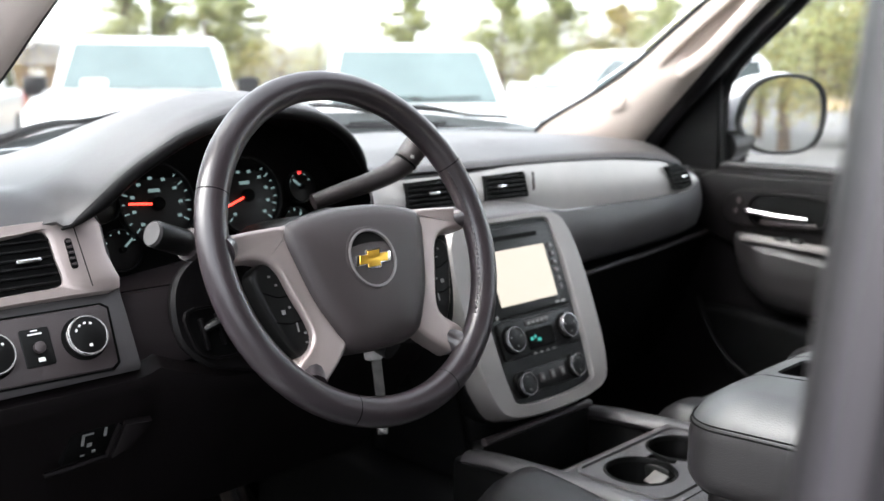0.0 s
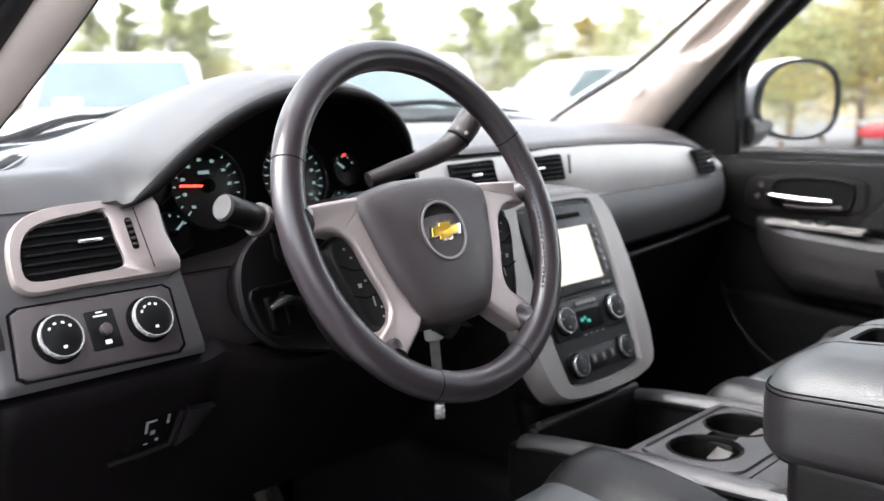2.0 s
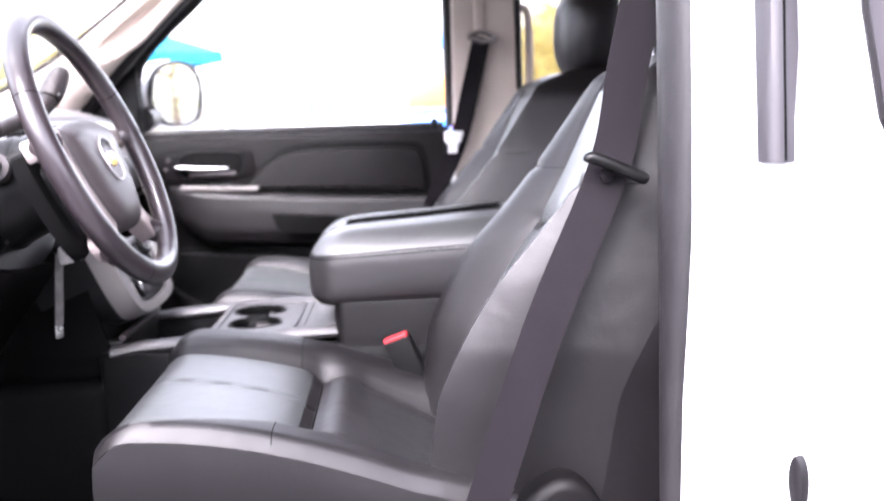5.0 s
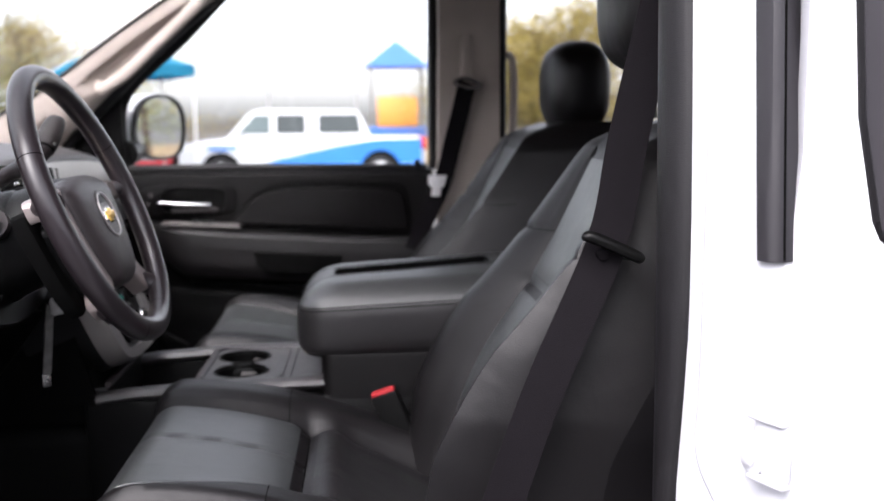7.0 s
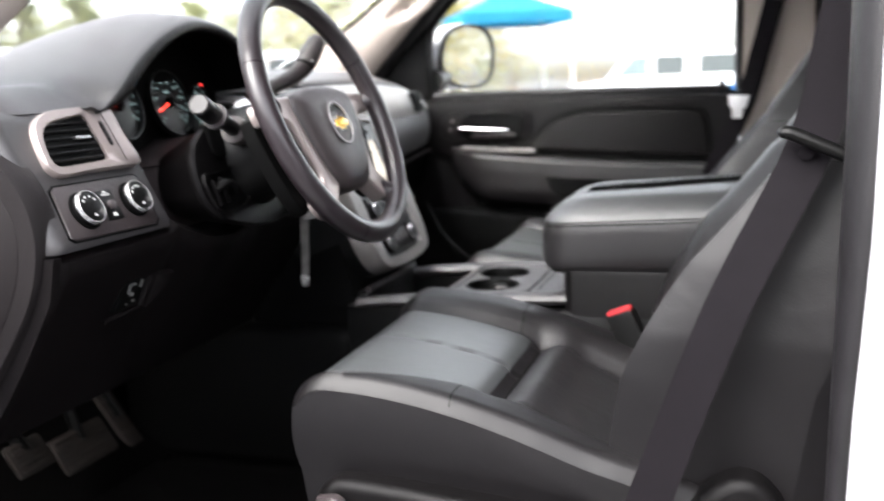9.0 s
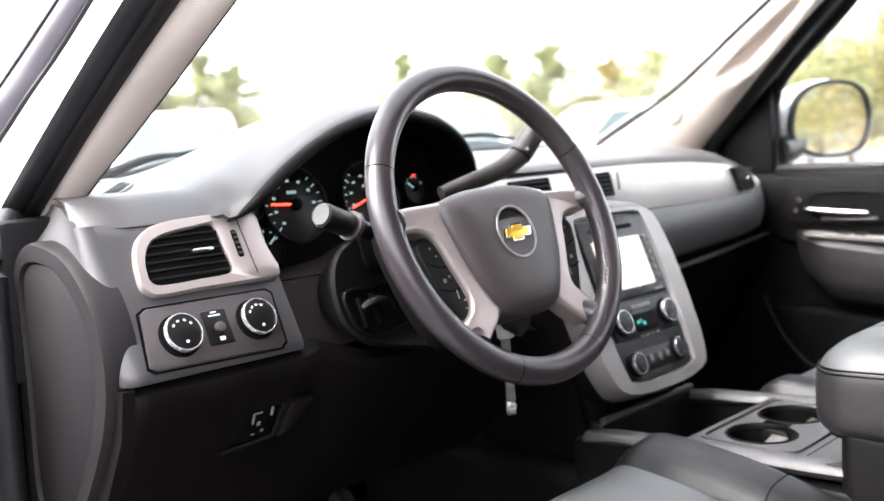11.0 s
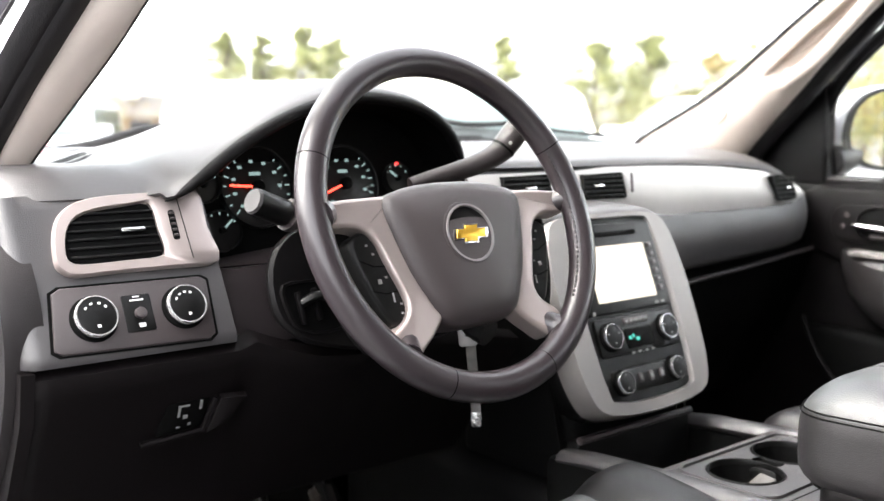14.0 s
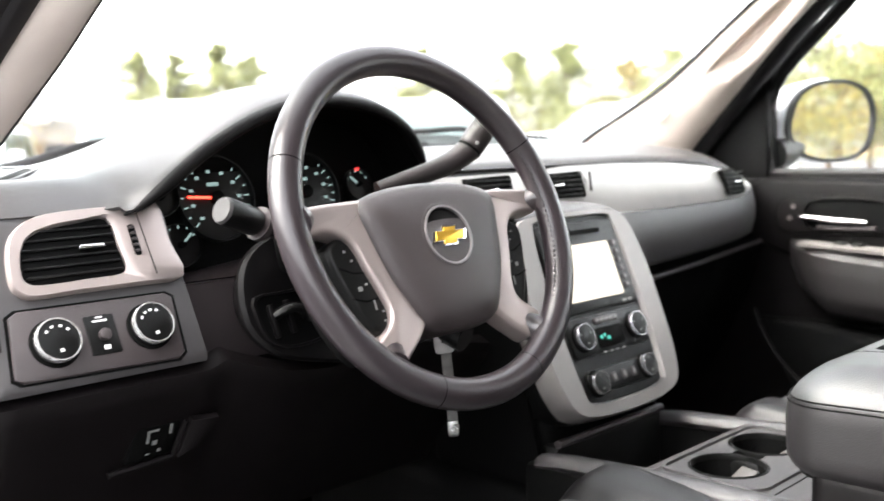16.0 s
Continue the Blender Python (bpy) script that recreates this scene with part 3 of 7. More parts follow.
part("rear_quarter", box(0.83, 0.95, -2.6, -1.75, 0.55, 1.82, 0.03), BEIGE, shell)
part("rear_quarter", box(-0.95, -0.83, -2.6, -1.75, 0.55, 1.82, 0.03), PAINT, shell)
part("cant_rail", box(0.66, 0.80, -2.4, -0.2, 1.75, 1.86, 0.03), BEIGE, shell)
part("cant_rail", box(-0.80, -0.66, -2.4, -0.2, 1.75, 1.86, 0.03), PAINT, shell)

# passenger seat belt
pbelt = thing("passenger_seat_belt", "grey webbing seat belt hanging on the passenger pillar", "seat belt", at=(0.74, -0.64, 1.47))


def under(ob, bm, mtl, parent, label=""):
    """A part built in world places under a thing that stands elsewhere."""
    o = part(ob, bm, mtl, parent, label)
    o.matrix_parent_inverse = Matrix.Translation(parent.location).inverted()
    return o


under("webbing", ribbon(spline([(0.752, -0.632, 1.475), (0.745, -0.60, 1.35), (0.735, -0.562, 1.216), (0.74, -0.50, 1.08), (0.76, -0.43, 0.90)], 5), (0, 1, 0.3), 0.046), BELT, pbelt)
under("guide_ring", tube(spline([(0.745, -0.598, 1.478), (0.745, -0.632, 1.488), (0.745, -0.668, 1.470), (0.742, -0.633, 1.462)], 5, True) + [Vector((0.745, -0.598, 1.478))], 0.006, 8), CHROME, pbelt)
under("latch_plate", slab([(-0.024, 0.02), (0.024, 0.024), (0.020, -0.004), (0.012, -0.010), (0.012, -0.032), (-0.012, -0.034), (-0.012, -0.012), (-0.022, -0.004)], basis((0.722, -0.548, 1.217), (0, -1, -0.1), (0, -0.1, 1)), 0.0, 0.005, 0.001), LATCH, pbelt, "chromed latch plate")

# ================= passenger door =================
pdoor = thing("passenger_door", "closed charcoal door panel with chrome lever and armrest", "door", kind="structure")
DX = basis((0.0, 0, 0), (0, -1, 0), (0, 0, 1))  # local x runs rearward, y up, z towards the cabin


def soft_poly(pts, n=3):
    return [(p.x, p.y) for p in spline([(*p, 0) for p in pts], n, True)]


def scaled(pts, k, dx=0.0, dy=0.0):
    return [(x * k + dx, y * k + dy) for x, y in pts]


def dpoly(pts):
    return [(-y, z) for y, z in pts]


def dslab(pts, x_out, x_in, bev, bm=None):
    return slab(dpoly(pts), DX, -x_out, -x_in, bev, 3, bm)


part("door_panel", dslab([(0.62, 0.62), (0.62, 1.20), (0.36, 1.262), (0.10, 1.262), (-0.30, 1.256), (-0.545, 1.250), (-0.545, 0.62)], 0.90, 0.835, 0.02), DOOR_VINYL, pdoor)
part("panel_upper", dslab([(0.30, 1.115), (0.31, 1.235), (0.27, 1.252), (-0.53, 1.242), (-0.53, 1.03), (0.10, 1.05)], 0.85, 0.822, 0.012), DOOR_VINYL, pdoor)
ins = [(-0.005, 1.108), (-0.03, 1.145), (-0.075, 1.184), (-0.14, 1.203), (-0.22, 1.207), (-0.33, 1.206), (-0.43, 1.201), (-0.462, 1.188), (-0.474, 1.150), (-0.478, 1.10), (-0.470, 1.082), (-0.38, 1.085), (-0.25, 1.092), (-0.10, 1.101)]
part("panel_insert_groove", dslab(soft_poly([(y * 1.035 + 0.008, lerp(1.145, z, 1.26)) for y, z in ins]), 0.84, 0.8195, 0.003), BLACK, pdoor)
part("panel_insert", dslab(soft_poly(ins), 0.84, 0.812, 0.010), DOOR_VINYL, pdoor, "black padded vinyl insert")


def arm_f(u, v):
    y = lerp(0.205, -0.53, u)
    prof = [(0.825, 1.122), (0.79, 1.124), (0.755, 1.118), (0.742, 1.105), (0.742, 1.07), (0.752, 1.02), (0.775, 0.985), (0.825, 0.965)]
    k = v * (len(prof) - 1)
    i = min(int(k), len(prof) - 2)
    a, b = prof[i], prof[i + 1]
    x, z = lerp(a[0], b[0], k - i), lerp(a[1], b[1], k - i)
    f = min(1.0, max(0.0, (0.205 - y) / 0.10)) ** 0.6
    drop = 0.055 * u + 0.012 * math.sin(u * 3)
    z0 = 1.122
    return Vector((lerp(0.825, x, 0.25 + 0.75 * f), y, z0 + (z - z0) * (0.35 + 0.65 * f) - drop * (1 - 0.5 * v)))


part("armrest", sheet(arm_f, 30, 21), mat("armrest_vinyl", (0.0095, 0.0084, 0.0088), 0.45, grain=0.3, scale=900, vary=0.12, vscale=10), pdoor, "charcoal moulded door armrest")
part("armrest_switch_panel", sheet(lambda u, v: Vector((lerp(0.752, 0.802, v), lerp(0.165, -0.035, u), lerp(1.122, 1.112, u) + 0.004 - 0.004 * (2 * v - 1) ** 4)), 8, 4, 0.006), BEZEL, pdoor, "pewter switch panel")
for y in (0.085, 0.05):
    part("window_switch", box(0.765, 0.787, y - 0.012, y + 0.012, 1.118, 1.126, 0.003), DARK, pdoor)
part("pull_cup", dslab([(-0.070, 1.046), (-0.078, 1.012), (-0.105, 0.992), (-0.25, 0.984), (-0.29, 0.990), (-0.30, 1.030)], 0.80, 0.7365, 0.004), BLACK, pdoor, "recessed black door pull")
bez = soft_poly([(0.242, 1.172), (0.236, 1.196), (0.212, 1.213), (0.15, 1.217), (0.06, 1.216), (-0.010, 1.208), (-0.016, 1.170), (-0.002, 1.142), (0.06, 1.135), (0.15, 1.134), (0.212, 1.138), (0.236, 1.150)], 3)
hol = soft_poly([(0.178, 1.178), (0.172, 1.196), (0.150, 1.207), (0.10, 1.209), (0.05, 1.208), (0.012, 1.200), (0.010, 1.170), (0.020, 1.150), (0.06, 1.143), (0.12, 1.142), (0.160, 1.146), (0.175, 1.158)], 3)
bezel = part("lever_bezel", dslab(bez, 0.84, 0.8175, 0.004), DOOR_VINYL, pdoor, "charcoal lever surround")
part("bezel_groove", band(dpoly(scaled(bez, 1.035, -0.004, -0.041)), dpoly(scaled(bez, 0.995, 0.0006, 0.006)), DX, -0.84, -0.8190, 0.0), BLACK, bezel)
part("bezel_rim", band(dpoly(scaled(hol, 1.05, -0.0048, -0.059)), dpoly(hol), DX, -0.82, -0.8120, 0.002), DOOR_VINYL, bezel)
part("lever_cup", dslab(hol, 0.84, 0.8165, 0.0), BLACK, bezel, "deep black finger well")
part("cup_lip", tube(spline([(0.814, 0.150, 1.151), (0.812, 0.09, 1.150), (0.814, 0.030, 1.152)], 4), 0.0045, 8), PLASTIC, bezel)
part("door_lever", tube(spline([(0.810, 0.184, 1.172), (0.802, 0.172, 1.172), (0.799, 0.11, 1.168), (0.805, 0.044, 1.165)], 5), [0.005, 0.0068, 0.0075, 0.0078] + [0.0080] * 8 + [0.0078, 0.0072, 0.0066, 0.005], 12, flat=0.75), CHROME, pdoor, "chrome door lever")
for y, z in ((0.204, 1.192), (0.212, 1.168)):
    part("lock_button", disc(basis((0.8175, y, z), (0, -1, 0), (0, 0, 1)), 0.0055, 0, 0.003, 0.001, 14), PLASTIC, bezel)
part("kick_trim", tube(spline([(0.803, 0.285, 0.97), (0.80, 0.265, 0.929), (0.80, 0.247, 0.894), (0.80, 0.22, 0.861), (0.80, 0.184, 0.829), (0.80, 0.12, 0.79)], 4), 0.005, 8), TRIM, pdoor)
part("lower_pocket", dslab([(0.12, 0.66), (0.22, 0.84), (0.28, 0.95), (0.16, 0.955), (-0.10, 0.93), (-0.52, 0.90), (-0.52, 0.66)], 0.84, 0.80, 0.02), BLACK, pdoor)
part("sail_panel", dslab([(0.53, 1.262), (0.305, 1.478), (0.272, 1.47), (0.272, 1.25)], 0.875, 0.835, 0.006), TRIM, pdoor, "black mirror sail panel")
part("sail_bead", tube([(0.832, 0.47, 1.268), (0.828, 0.29, 1.445)], 0.005, 8), PLASTIC, pdoor)
part("belt_weatherstrip", tube([(0.856, 0.27, 1.262), (0.856, -0.1, 1.261), (0.856, -0.53, 1.254)], 0.009, 8), RUBBER, pdoor)
pw = part("door_glass", plate([(0.27, 1.24), (-0.545, 1.24), (-0.55, 1.78), (-0.05, 1.78), (0.27, 1.45)], "x", 0.872, 0.876), GLASS, pdoor, "raised clear door glass")
pw.visible_shadow = False
part("door_frame", tube(spline([(0.862, 0.272, 1.25), (0.858, 0.272, 1.44), (0.82, 0.10, 1.60), (0.77, -0.08, 1.76), (0.74, -0.22, 1.80), (0.74, -0.55, 1.80)], 5), 0.016, 8), DARK, pdoor)
part("outer_skin", dslab([(0.62, 0.45), (0.62, 1.15), (0.30, 1.225), (-0.54, 1.225), (-0.54, 0.45)], 0.985, 0.90, 0.0), PAINT, pdoor, "white painted door skin")
part("lock_knob", tube([(0.845, -0.505, 1.25), (0.845, -0.505, 1.275)], 0.008, 10), DARK, pdoor)

# passenger door mirror
mirror = thing("door_mirror", "white-capped passenger door mirror reflecting trees", "mirror", at=(1.02, 0.24, 1.36))
MM = basis((1.015, 0.215, 1.363), (0.935, -0.355, 0.0), (0, 0, 1))
mo = [(0.126 * math.copysign(abs(math.cos(a)) ** 0.85, math.cos(a)) + 0.012 * math.sin(a), (0.096 if math.sin(a) > 0 else 0.082) * math.copysign(abs(math.sin(a)) ** 0.8, math.sin(a)) - 0.010 * math.cos(a) * (math.sin(a) < 0)) for a in (2 * math.pi * k / 14 for k in range(14))]
mo = [(p.x, p.y) for p in (Vector(q) for q in spline([(*p, 0) for p in mo], 3, True))]


rings = [[MM @ Vector((x * k, y * k, z)) for x, y in mo] for k, z in ((0.97, 0.004), (1.03, -0.006), (1.06, -0.03), (1.02, -0.07), (0.85, -0.105), (0.5, -0.125))]
under("housing", loft(rings), PAINT, mirror, "white painted mirror cap")
under("rim", band(scaled(mo, 1.03), scaled(mo, 0.93), MM, -0.004, 0.010, 0.004), DARK, mirror)
under("mirror_glass", slab(scaled(mo, 0.945), MM, 0.001, 0.005, 0.0), MIRROR, mirror, "silvered mirror glass")
under("mirror_arm", tube([(0.865, 0.275, 1.300), (0.905, 0.272, 1.302), (0.955, 0.262, 1.318)], [0.034, 0.034, 0.026], 14), DARK, mirror)

# ================= dashboard =================
dash = thing("dashboard", "charcoal moulded dashboard with pewter trim bands", "dashboard", kind="structure")


# rear edge of the dash top, which arches up over the instruments
EDGE = spline([(-0.842, 0.292, 1.288), (-0.826, 0.270, 1.287), (-0.79, 0.256, 1.287), (-0.74, 0.255, 1.287), (-0.69, 0.249, 1.288), (-0.660, 0.230, 1.294), (-0.634, 0.213, 1.315), (-0.574, 0.219, 1.355), (-0.492, 0.226, 1.394),
               (-0.403, 0.233, 1.414), (-0.306, 0.240, 1.407), (-0.245, 0.245, 1.380), (-0.214, 0.248, 1.345), (-0.196, 0.252, 1.322), (-0.15, 0.257, 1.3145), (0.05, 0.258, 1.313), (0.20, 0.258, 1.313), (0.36, 0.260, 1.311), (0.536, 0.262, 1.302),
               (0.66, 0.272, 1.284), (0.74, 0.302, 1.270), (0.842, 0.40, 1.262)], 5)


def edge_at(x):
    for a, b in zip(EDGE, EDGE[1:]):
        if x <= b.x:
            return a.lerp(b, min(1.0, max(0.0, (x - a.x) / max(1e-6, b.x - a.x))))
    return EDGE[-1]


def plain_edge(x):
    """Height of the rear edge without the instrument arch."""
    return step(x, [(-0.842, 1.288), (-0.79, 1.287), (-0.69, 1.288), (-0.64, 1.298), (-0.20, 1.314), (0.36, 1.311)]) if x < 0.36 else edge_at(x).z


def swell(x, d):
    """The arch's height at a distance d ahead of the edge, melting into the pad."""
    sig = 0.003 + 0.22 * d
    tot = wsum = 0.0
    for k in range(-6, 7):
        q = x + sig * k / 3
        w = math.exp(-0.5 * (k / 3) ** 2)
        q = min(0.84, max(-0.84, q))
        tot += w * (edge_at(q).z - plain_edge(q))
        wsum += w
    f = min(1.0, max(0.0, (d - 0.08) / 0.44))
    return max(0.0, tot / wsum) * (1 - f * f * (3 - 2 * f))


def pad_point(p, d):
    x = p.x
    sw_ = swell(x, d)
    high = min(1.0, max(0.0, (edge_at(x).z - plain_edge(x)) / 0.09))
    top_z = step(x, [(-0.85, 1.318), (-0.6, 1.325), (-0.1, 1.338), (0.2, 1.342), (0.5, 1.336), (0.85, 1.305)])
    rise = (top_z - plain_edge(x)) * (1 - 0.75 * high * max(0.0, 1 - d / 0.25)) * math.sin(min(1.0, d / step(x, [(-0.70, 0.065), (-0.58, 0.13)])) * math.pi / 2)
    lip = -0.007 * max(0.0, 1 - d / 0.010) ** 2 * (0.15 if x < -0.67 else 1.0) + 0.007 * min(1.0, d / 0.03) * high
    y = p.y + d
    return Vector((x, y, plain_edge(x) + sw_ + rise + lip - 0.035 * max(0.0, (y - 0.62) / 0.28) ** 2))


def pad_f(u, v):
    k = u * (len(EDGE) - 1)
    i = min(int(k), len(EDGE) - 2)
    p = EDGE[i].lerp(EDGE[i + 1], k - i)
    d = (0.90 - p.y) * v ** 1.7
    q = pad_point(p, d)
    q.x = max(q.x, step(q.y, [(0.27, -0.842), (0.32, -0.826), (0.45, -0.785), (0.70, -0.735)]))
    return q


def pad_z(x, y):
    p = edge_at(x)
    return pad_point(p, max(0.0, y - p.y)).z


part("top_pad", sheet(pad_f, 105, 40, 0.006), SOFT, dash, "soft charcoal dash top with arched instrument hood", smooth=60)
da, db = Vector((0.62, 0.78)) * 0.06, Vector((-0.78, 0.62)) * 0.02
c0 = Vector((-0.695, 0.440))
rise_a = (pad_z(c0.x + da.x, c0.y + da.y) - pad_z(c0.x - da.x, c0.y - da.y)) / 0.12
rise_b = (pad_z(c0.x + db.x, c0.y + db.y) - pad_z(c0.x - db.x, c0.y - db.y)) / 0.04
DO = basis((c0.x, c0.y, pad_z(c0.x, c0.y)), (0.62, 0.78, rise_a), (-0.78, 0.62, rise_b))
part("defrost_outlet", slab(rrect(0.130, 0.022, 0.010), DO, -0.004, 0.0022, 0.0005), BLACK, dash, "black side defroster outlet")
part("defrost_rim", band(rrect(0.148, 0.034, 0.016), rrect(0.130, 0.022, 0.010), DO, -0.006, 0.003, 0.001), SOFT, dash)
arch = [p for p in EDGE if -0.668 < p.x < -0.19]


def hood_ring(dy, dz, widen, fall):
    return [Vector((-0.41 + (p.x + 0.41) * widen, p.y + dy, 1.29 + max(0.0, p.z - 1.29) * fall + dz)) for p in arch]


part("hood_lining", loft([hood_ring(0.13, -0.020, 0.94, 0.95), hood_ring(0.03, -0.014, 0.965, 0.97), hood_ring(0.003, -0.010, 0.985, 0.99), hood_ring(0.001, -0.006, 1.0, 1.0)], closed=False, cap=False), BLACK, dash)

part("hood_lip", tube([p + Vector((0.0, 0.004, -0.010)) for p in arch], [0.0085 * min(1.0, 0.15 + 5 * min(i, len(arch) - 1 - i) / len(arch)) for i in range(len(arch))], 10), TRIM, dash, "dark rounded hood lip")

# instrument cluster
cluster = part("instrument_cluster", plate([(-0.655, 1.19), (-0.20, 1.19), (-0.20, 1.31), (-0.26, 1.365), (-0.31, 1.385), (-0.40, 1.393), (-0.49, 1.374), (-0.57, 1.335), (-0.64, 1.290)], "y", 0.33, 0.345), BLACK, dash, "black instrument cluster with lit dials")
part("cluster_surround", plate([(-0.640, 1.10), (-0.18, 1.10), (-0.18, 1.235), (-0.40, 1.230), (-0.46, 1.208), (-0.575, 1.195), (-0.642, 1.205)], "y", 0.24, 0.33), PLASTIC, dash)
part("surround_joint", box(-0.606, -0.53, 0.2385, 0.2402, 1.1985, 1.2000), BLACK, dash)
CY = 0.322


def dial(cx, cz, r, a0, a1, ticks, needle, numerals=0):
    m = basis((cx, CY, cz), (1, 0, 0), (0, 0.25, 1))
    d = part("dial", disc(m, r, -0.008, 0.0, 0.001, 36), DIAL_FACE, cluster)
    part("dial_ring", band(circle(r * 1.06, 36), circle(r * 0.99, 36), m, -0.004, 0.006, 0.002), DARK, d)
    bm = bmesh.new()
    for i in range(ticks):
        a = radians(lerp(a0, a1, i / (ticks - 1)))
        long = i % 2 == 0
        mm = m @ Matrix.Rotation(a, 4, "Z")
        box(r * (0.80 if long else 0.86), r * 0.93, -0.0009, 0.0009, 0.0, 0.001, m=mm, bm=bm)
    part("dial_ticks", bm, DIAL_INK, d)
    bm = bmesh.new()
    for i in range(numerals):
        a = radians(lerp(a0, a1, i / max(1, numerals - 1)))
        mm = m @ Matrix.Translation((r * 0.66 * math.cos(a), r * 0.66 * math.sin(a), 0))
        box(-0.0027, 0.0027, -0.0019, 0.0019, 0.0, 0.0008, m=mm, bm=bm)
    if numerals:
        box(-0.009, 0.007, r * 0.30, r * 0.30 + 0.0045, 0.0, 0.0008, m=m, bm=bm)
        part("dial_numerals", bm, DIAL_INK, d)
    mm = m @ Matrix.Rotation(radians(needle), 4, "Z")
    big = r > 0.04
    part("needle", box(0.0, r * 0.78, -0.0014, 0.0014, 0.002, 0.0045, 0.0008, m=mm), NEEDLE if big else DIAL_INK, d, "red dial needle" if big else "pale dial needle")
    part("needle_cap", disc(m, r * 0.17, 0.0, 0.008, 0.002, 18), BLACK, d)
    return d


dial(-0.500, 1.288, 0.052, 225, -30, 17, 176, 9)
dial(-0.362, 1.288, 0.052, 225, -45, 21, 200, 10)
dial(-0.576, 1.293, 0.022, 150, 30, 5, 160)
dial(-0.552, 1.234, 0.026, 150, 30, 5, 40)
dial(-0.270, 1.293, 0.022, 150, 30, 5, 140)
dial(-0.278, 1.240, 0.024, 150, 30, 5, 60)
part("telltale", box(-0.282, -0.277, CY - 0.012, CY - 0.010, 1.313, 1.317), TELL_RED, cluster)
part("telltale", box(-0.468, -0.460, CY - 0.004, CY - 0.002, 1.258, 1.262), TELL_GREEN, cluster)

# driver's outer panel: vent band, switch panel
DP = basis((-0.70, 0.1885, 1.166), (1, 0, 0), (0, 0.52, 1))  # y runs up the sloping face
dpn = math.hypot(1, 0.52)


def dz(z):
    return (z - 1.166) * dpn


def dface(u, v):
    """Driver's outer dash face, turning round a soft corner and running on along the door opening."""
    z = lerp(1.122, 1.291, v)
    face_y = 0.193 + (z - 1.166) * 0.52 + (0.006 * ((0.06 - v) / 0.06) ** 2 if v < 0.06 else 0.0)
    if u < 0.6:
        x = lerp(-0.598, -0.826, u / 0.6)
        y = face_y + 0.05 * max(0.0, (x + 0.61) / 0.012)
        if v > 0.93:
            y += 0.008 * ((v - 0.93) / 0.07) ** 2
        return Vector((x, y, z))
    if u < 0.75:
        a = (u - 0.6) / 0.15 * math.pi / 2
        x, y = -0.826 - 0.020 * math.sin(a), face_y + 0.020 * (1 - math.cos(a))
        lean = (u - 0.6) / 0.15
    else:
        x, y, lean = -0.846, lerp(face_y + 0.020, 0.60, (u - 0.75) / 0.25), 1.0
    rise_ = step(y, [(0.270, 1.291), (0.30, 1.300), (0.34, 1.309), (0.45, 1.313), (0.70, 1.315)])
    z = lerp(1.122, rise_, v) if u >= 0.75 else z
    top_x = step(y, [(0.270, -0.842), (0.32, -0.828), (0.45, -0.787), (0.70, -0.737)])
    f = min(1.0, max(0.0, (v - 0.62) / 0.38))
    return Vector((lerp(x, top_x, lean * f * f * (3 - 2 * f)), y, z))


part("driver_dash_face", sheet(dface, 80, 26, 0.004), SOFT, dash)


vo = [(-0.093, dz(1.214)), (-0.098, dz(1.225)), (-0.093, dz(1.256)), (-0.078, dz(1.276)), (-0.045, dz(1.287)), (0.02, dz(1.290)), (0.078, dz(1.292)), (0.0815, dz(1.250)), (0.086, dz(1.212)), (0.03, dz(1.209)), (-0.03, dz(1.209)), (-0.078, dz(1.208))]
vi = [(-0.081, dz(1.222)), (-0.085, dz(1.231)), (-0.080, dz(1.252)), (-0.066, dz(1.267)), (-0.040, dz(1.274)), (-0.012, dz(1.277)), (0.018, dz(1.278)), (0.022, dz(1.250)), (0.024, dz(1.228)), (0.014, dz(1.221)), (-0.02, dz(1.220)), (-0.066, dz(1.219))]
vent_d = part("driver_vent", slab(soft_poly(vi), DP, -0.030, -0.002), BLACK, dash)
part("vent_bezel", band(soft_poly(vo), soft_poly(vi), DP, -0.008, 0.005, 0.003), SPOKE, vent_d, "pewter vent surround")
for i in range(6):
    z = dz(lerp(1.227, 1.271, i / 5))
    w0 = -0.080 + (0.012 if i == 5 else 0.0)
    part("slat", box(w0, 0.021, z - 0.0013, z + 0.0013, -0.006, 0.0015, 0.0008, 1, m=DP), DARK, vent_d)
part("vent_tab", box(-0.022, 0.006, dz(1.2485), dz(1.2525), -0.003, 0.0065, 0.0015, m=DP), CHROME, vent_d)
part("bezel_seam", box(0.0555, 0.0565, dz(1.214), dz(1.288), 0.003, 0.0056, m=DP @ Matrix.Rotation(0.04, 4, "Z")), DARK, vent_d)
part("thumbwheel_slot", slab(rrect(0.008, 0.036, 0.003, 0.040, dz(1.2525)), DP, 0.002, 0.0058), BLACK, vent_d)
for i in range(5):
    part("thumbwheel_rib", box(0.037, 0.043, dz(1.240 + i * 0.006), dz(1.2425 + i * 0.006), 0.003, 0.0075, 0.0006, 1, m=DP), PLASTIC, vent_d)
po = [(x, dz(z)) for x, z in ((-0.116, 1.140), (-0.108, 1.194), (-0.098, 1.199), (0.058, 1.198), (0.066, 1.193), (0.062, 1.138), (0.053, 1.132), (-0.108, 1.135))]
DPS = DP @ Matrix.Translation((0, 0, -0.0065))
part("panel_groove", slab([(x * 1.035 + 0.0008, lerp(dz(1.166), y, 1.06)) for x, y in po], DPS, -0.006, 0.0032), BLACK, dash)
sw = part("switch_panel", slab(po, DPS, -0.006, 0.006, 0.003), PLASTIC, dash)


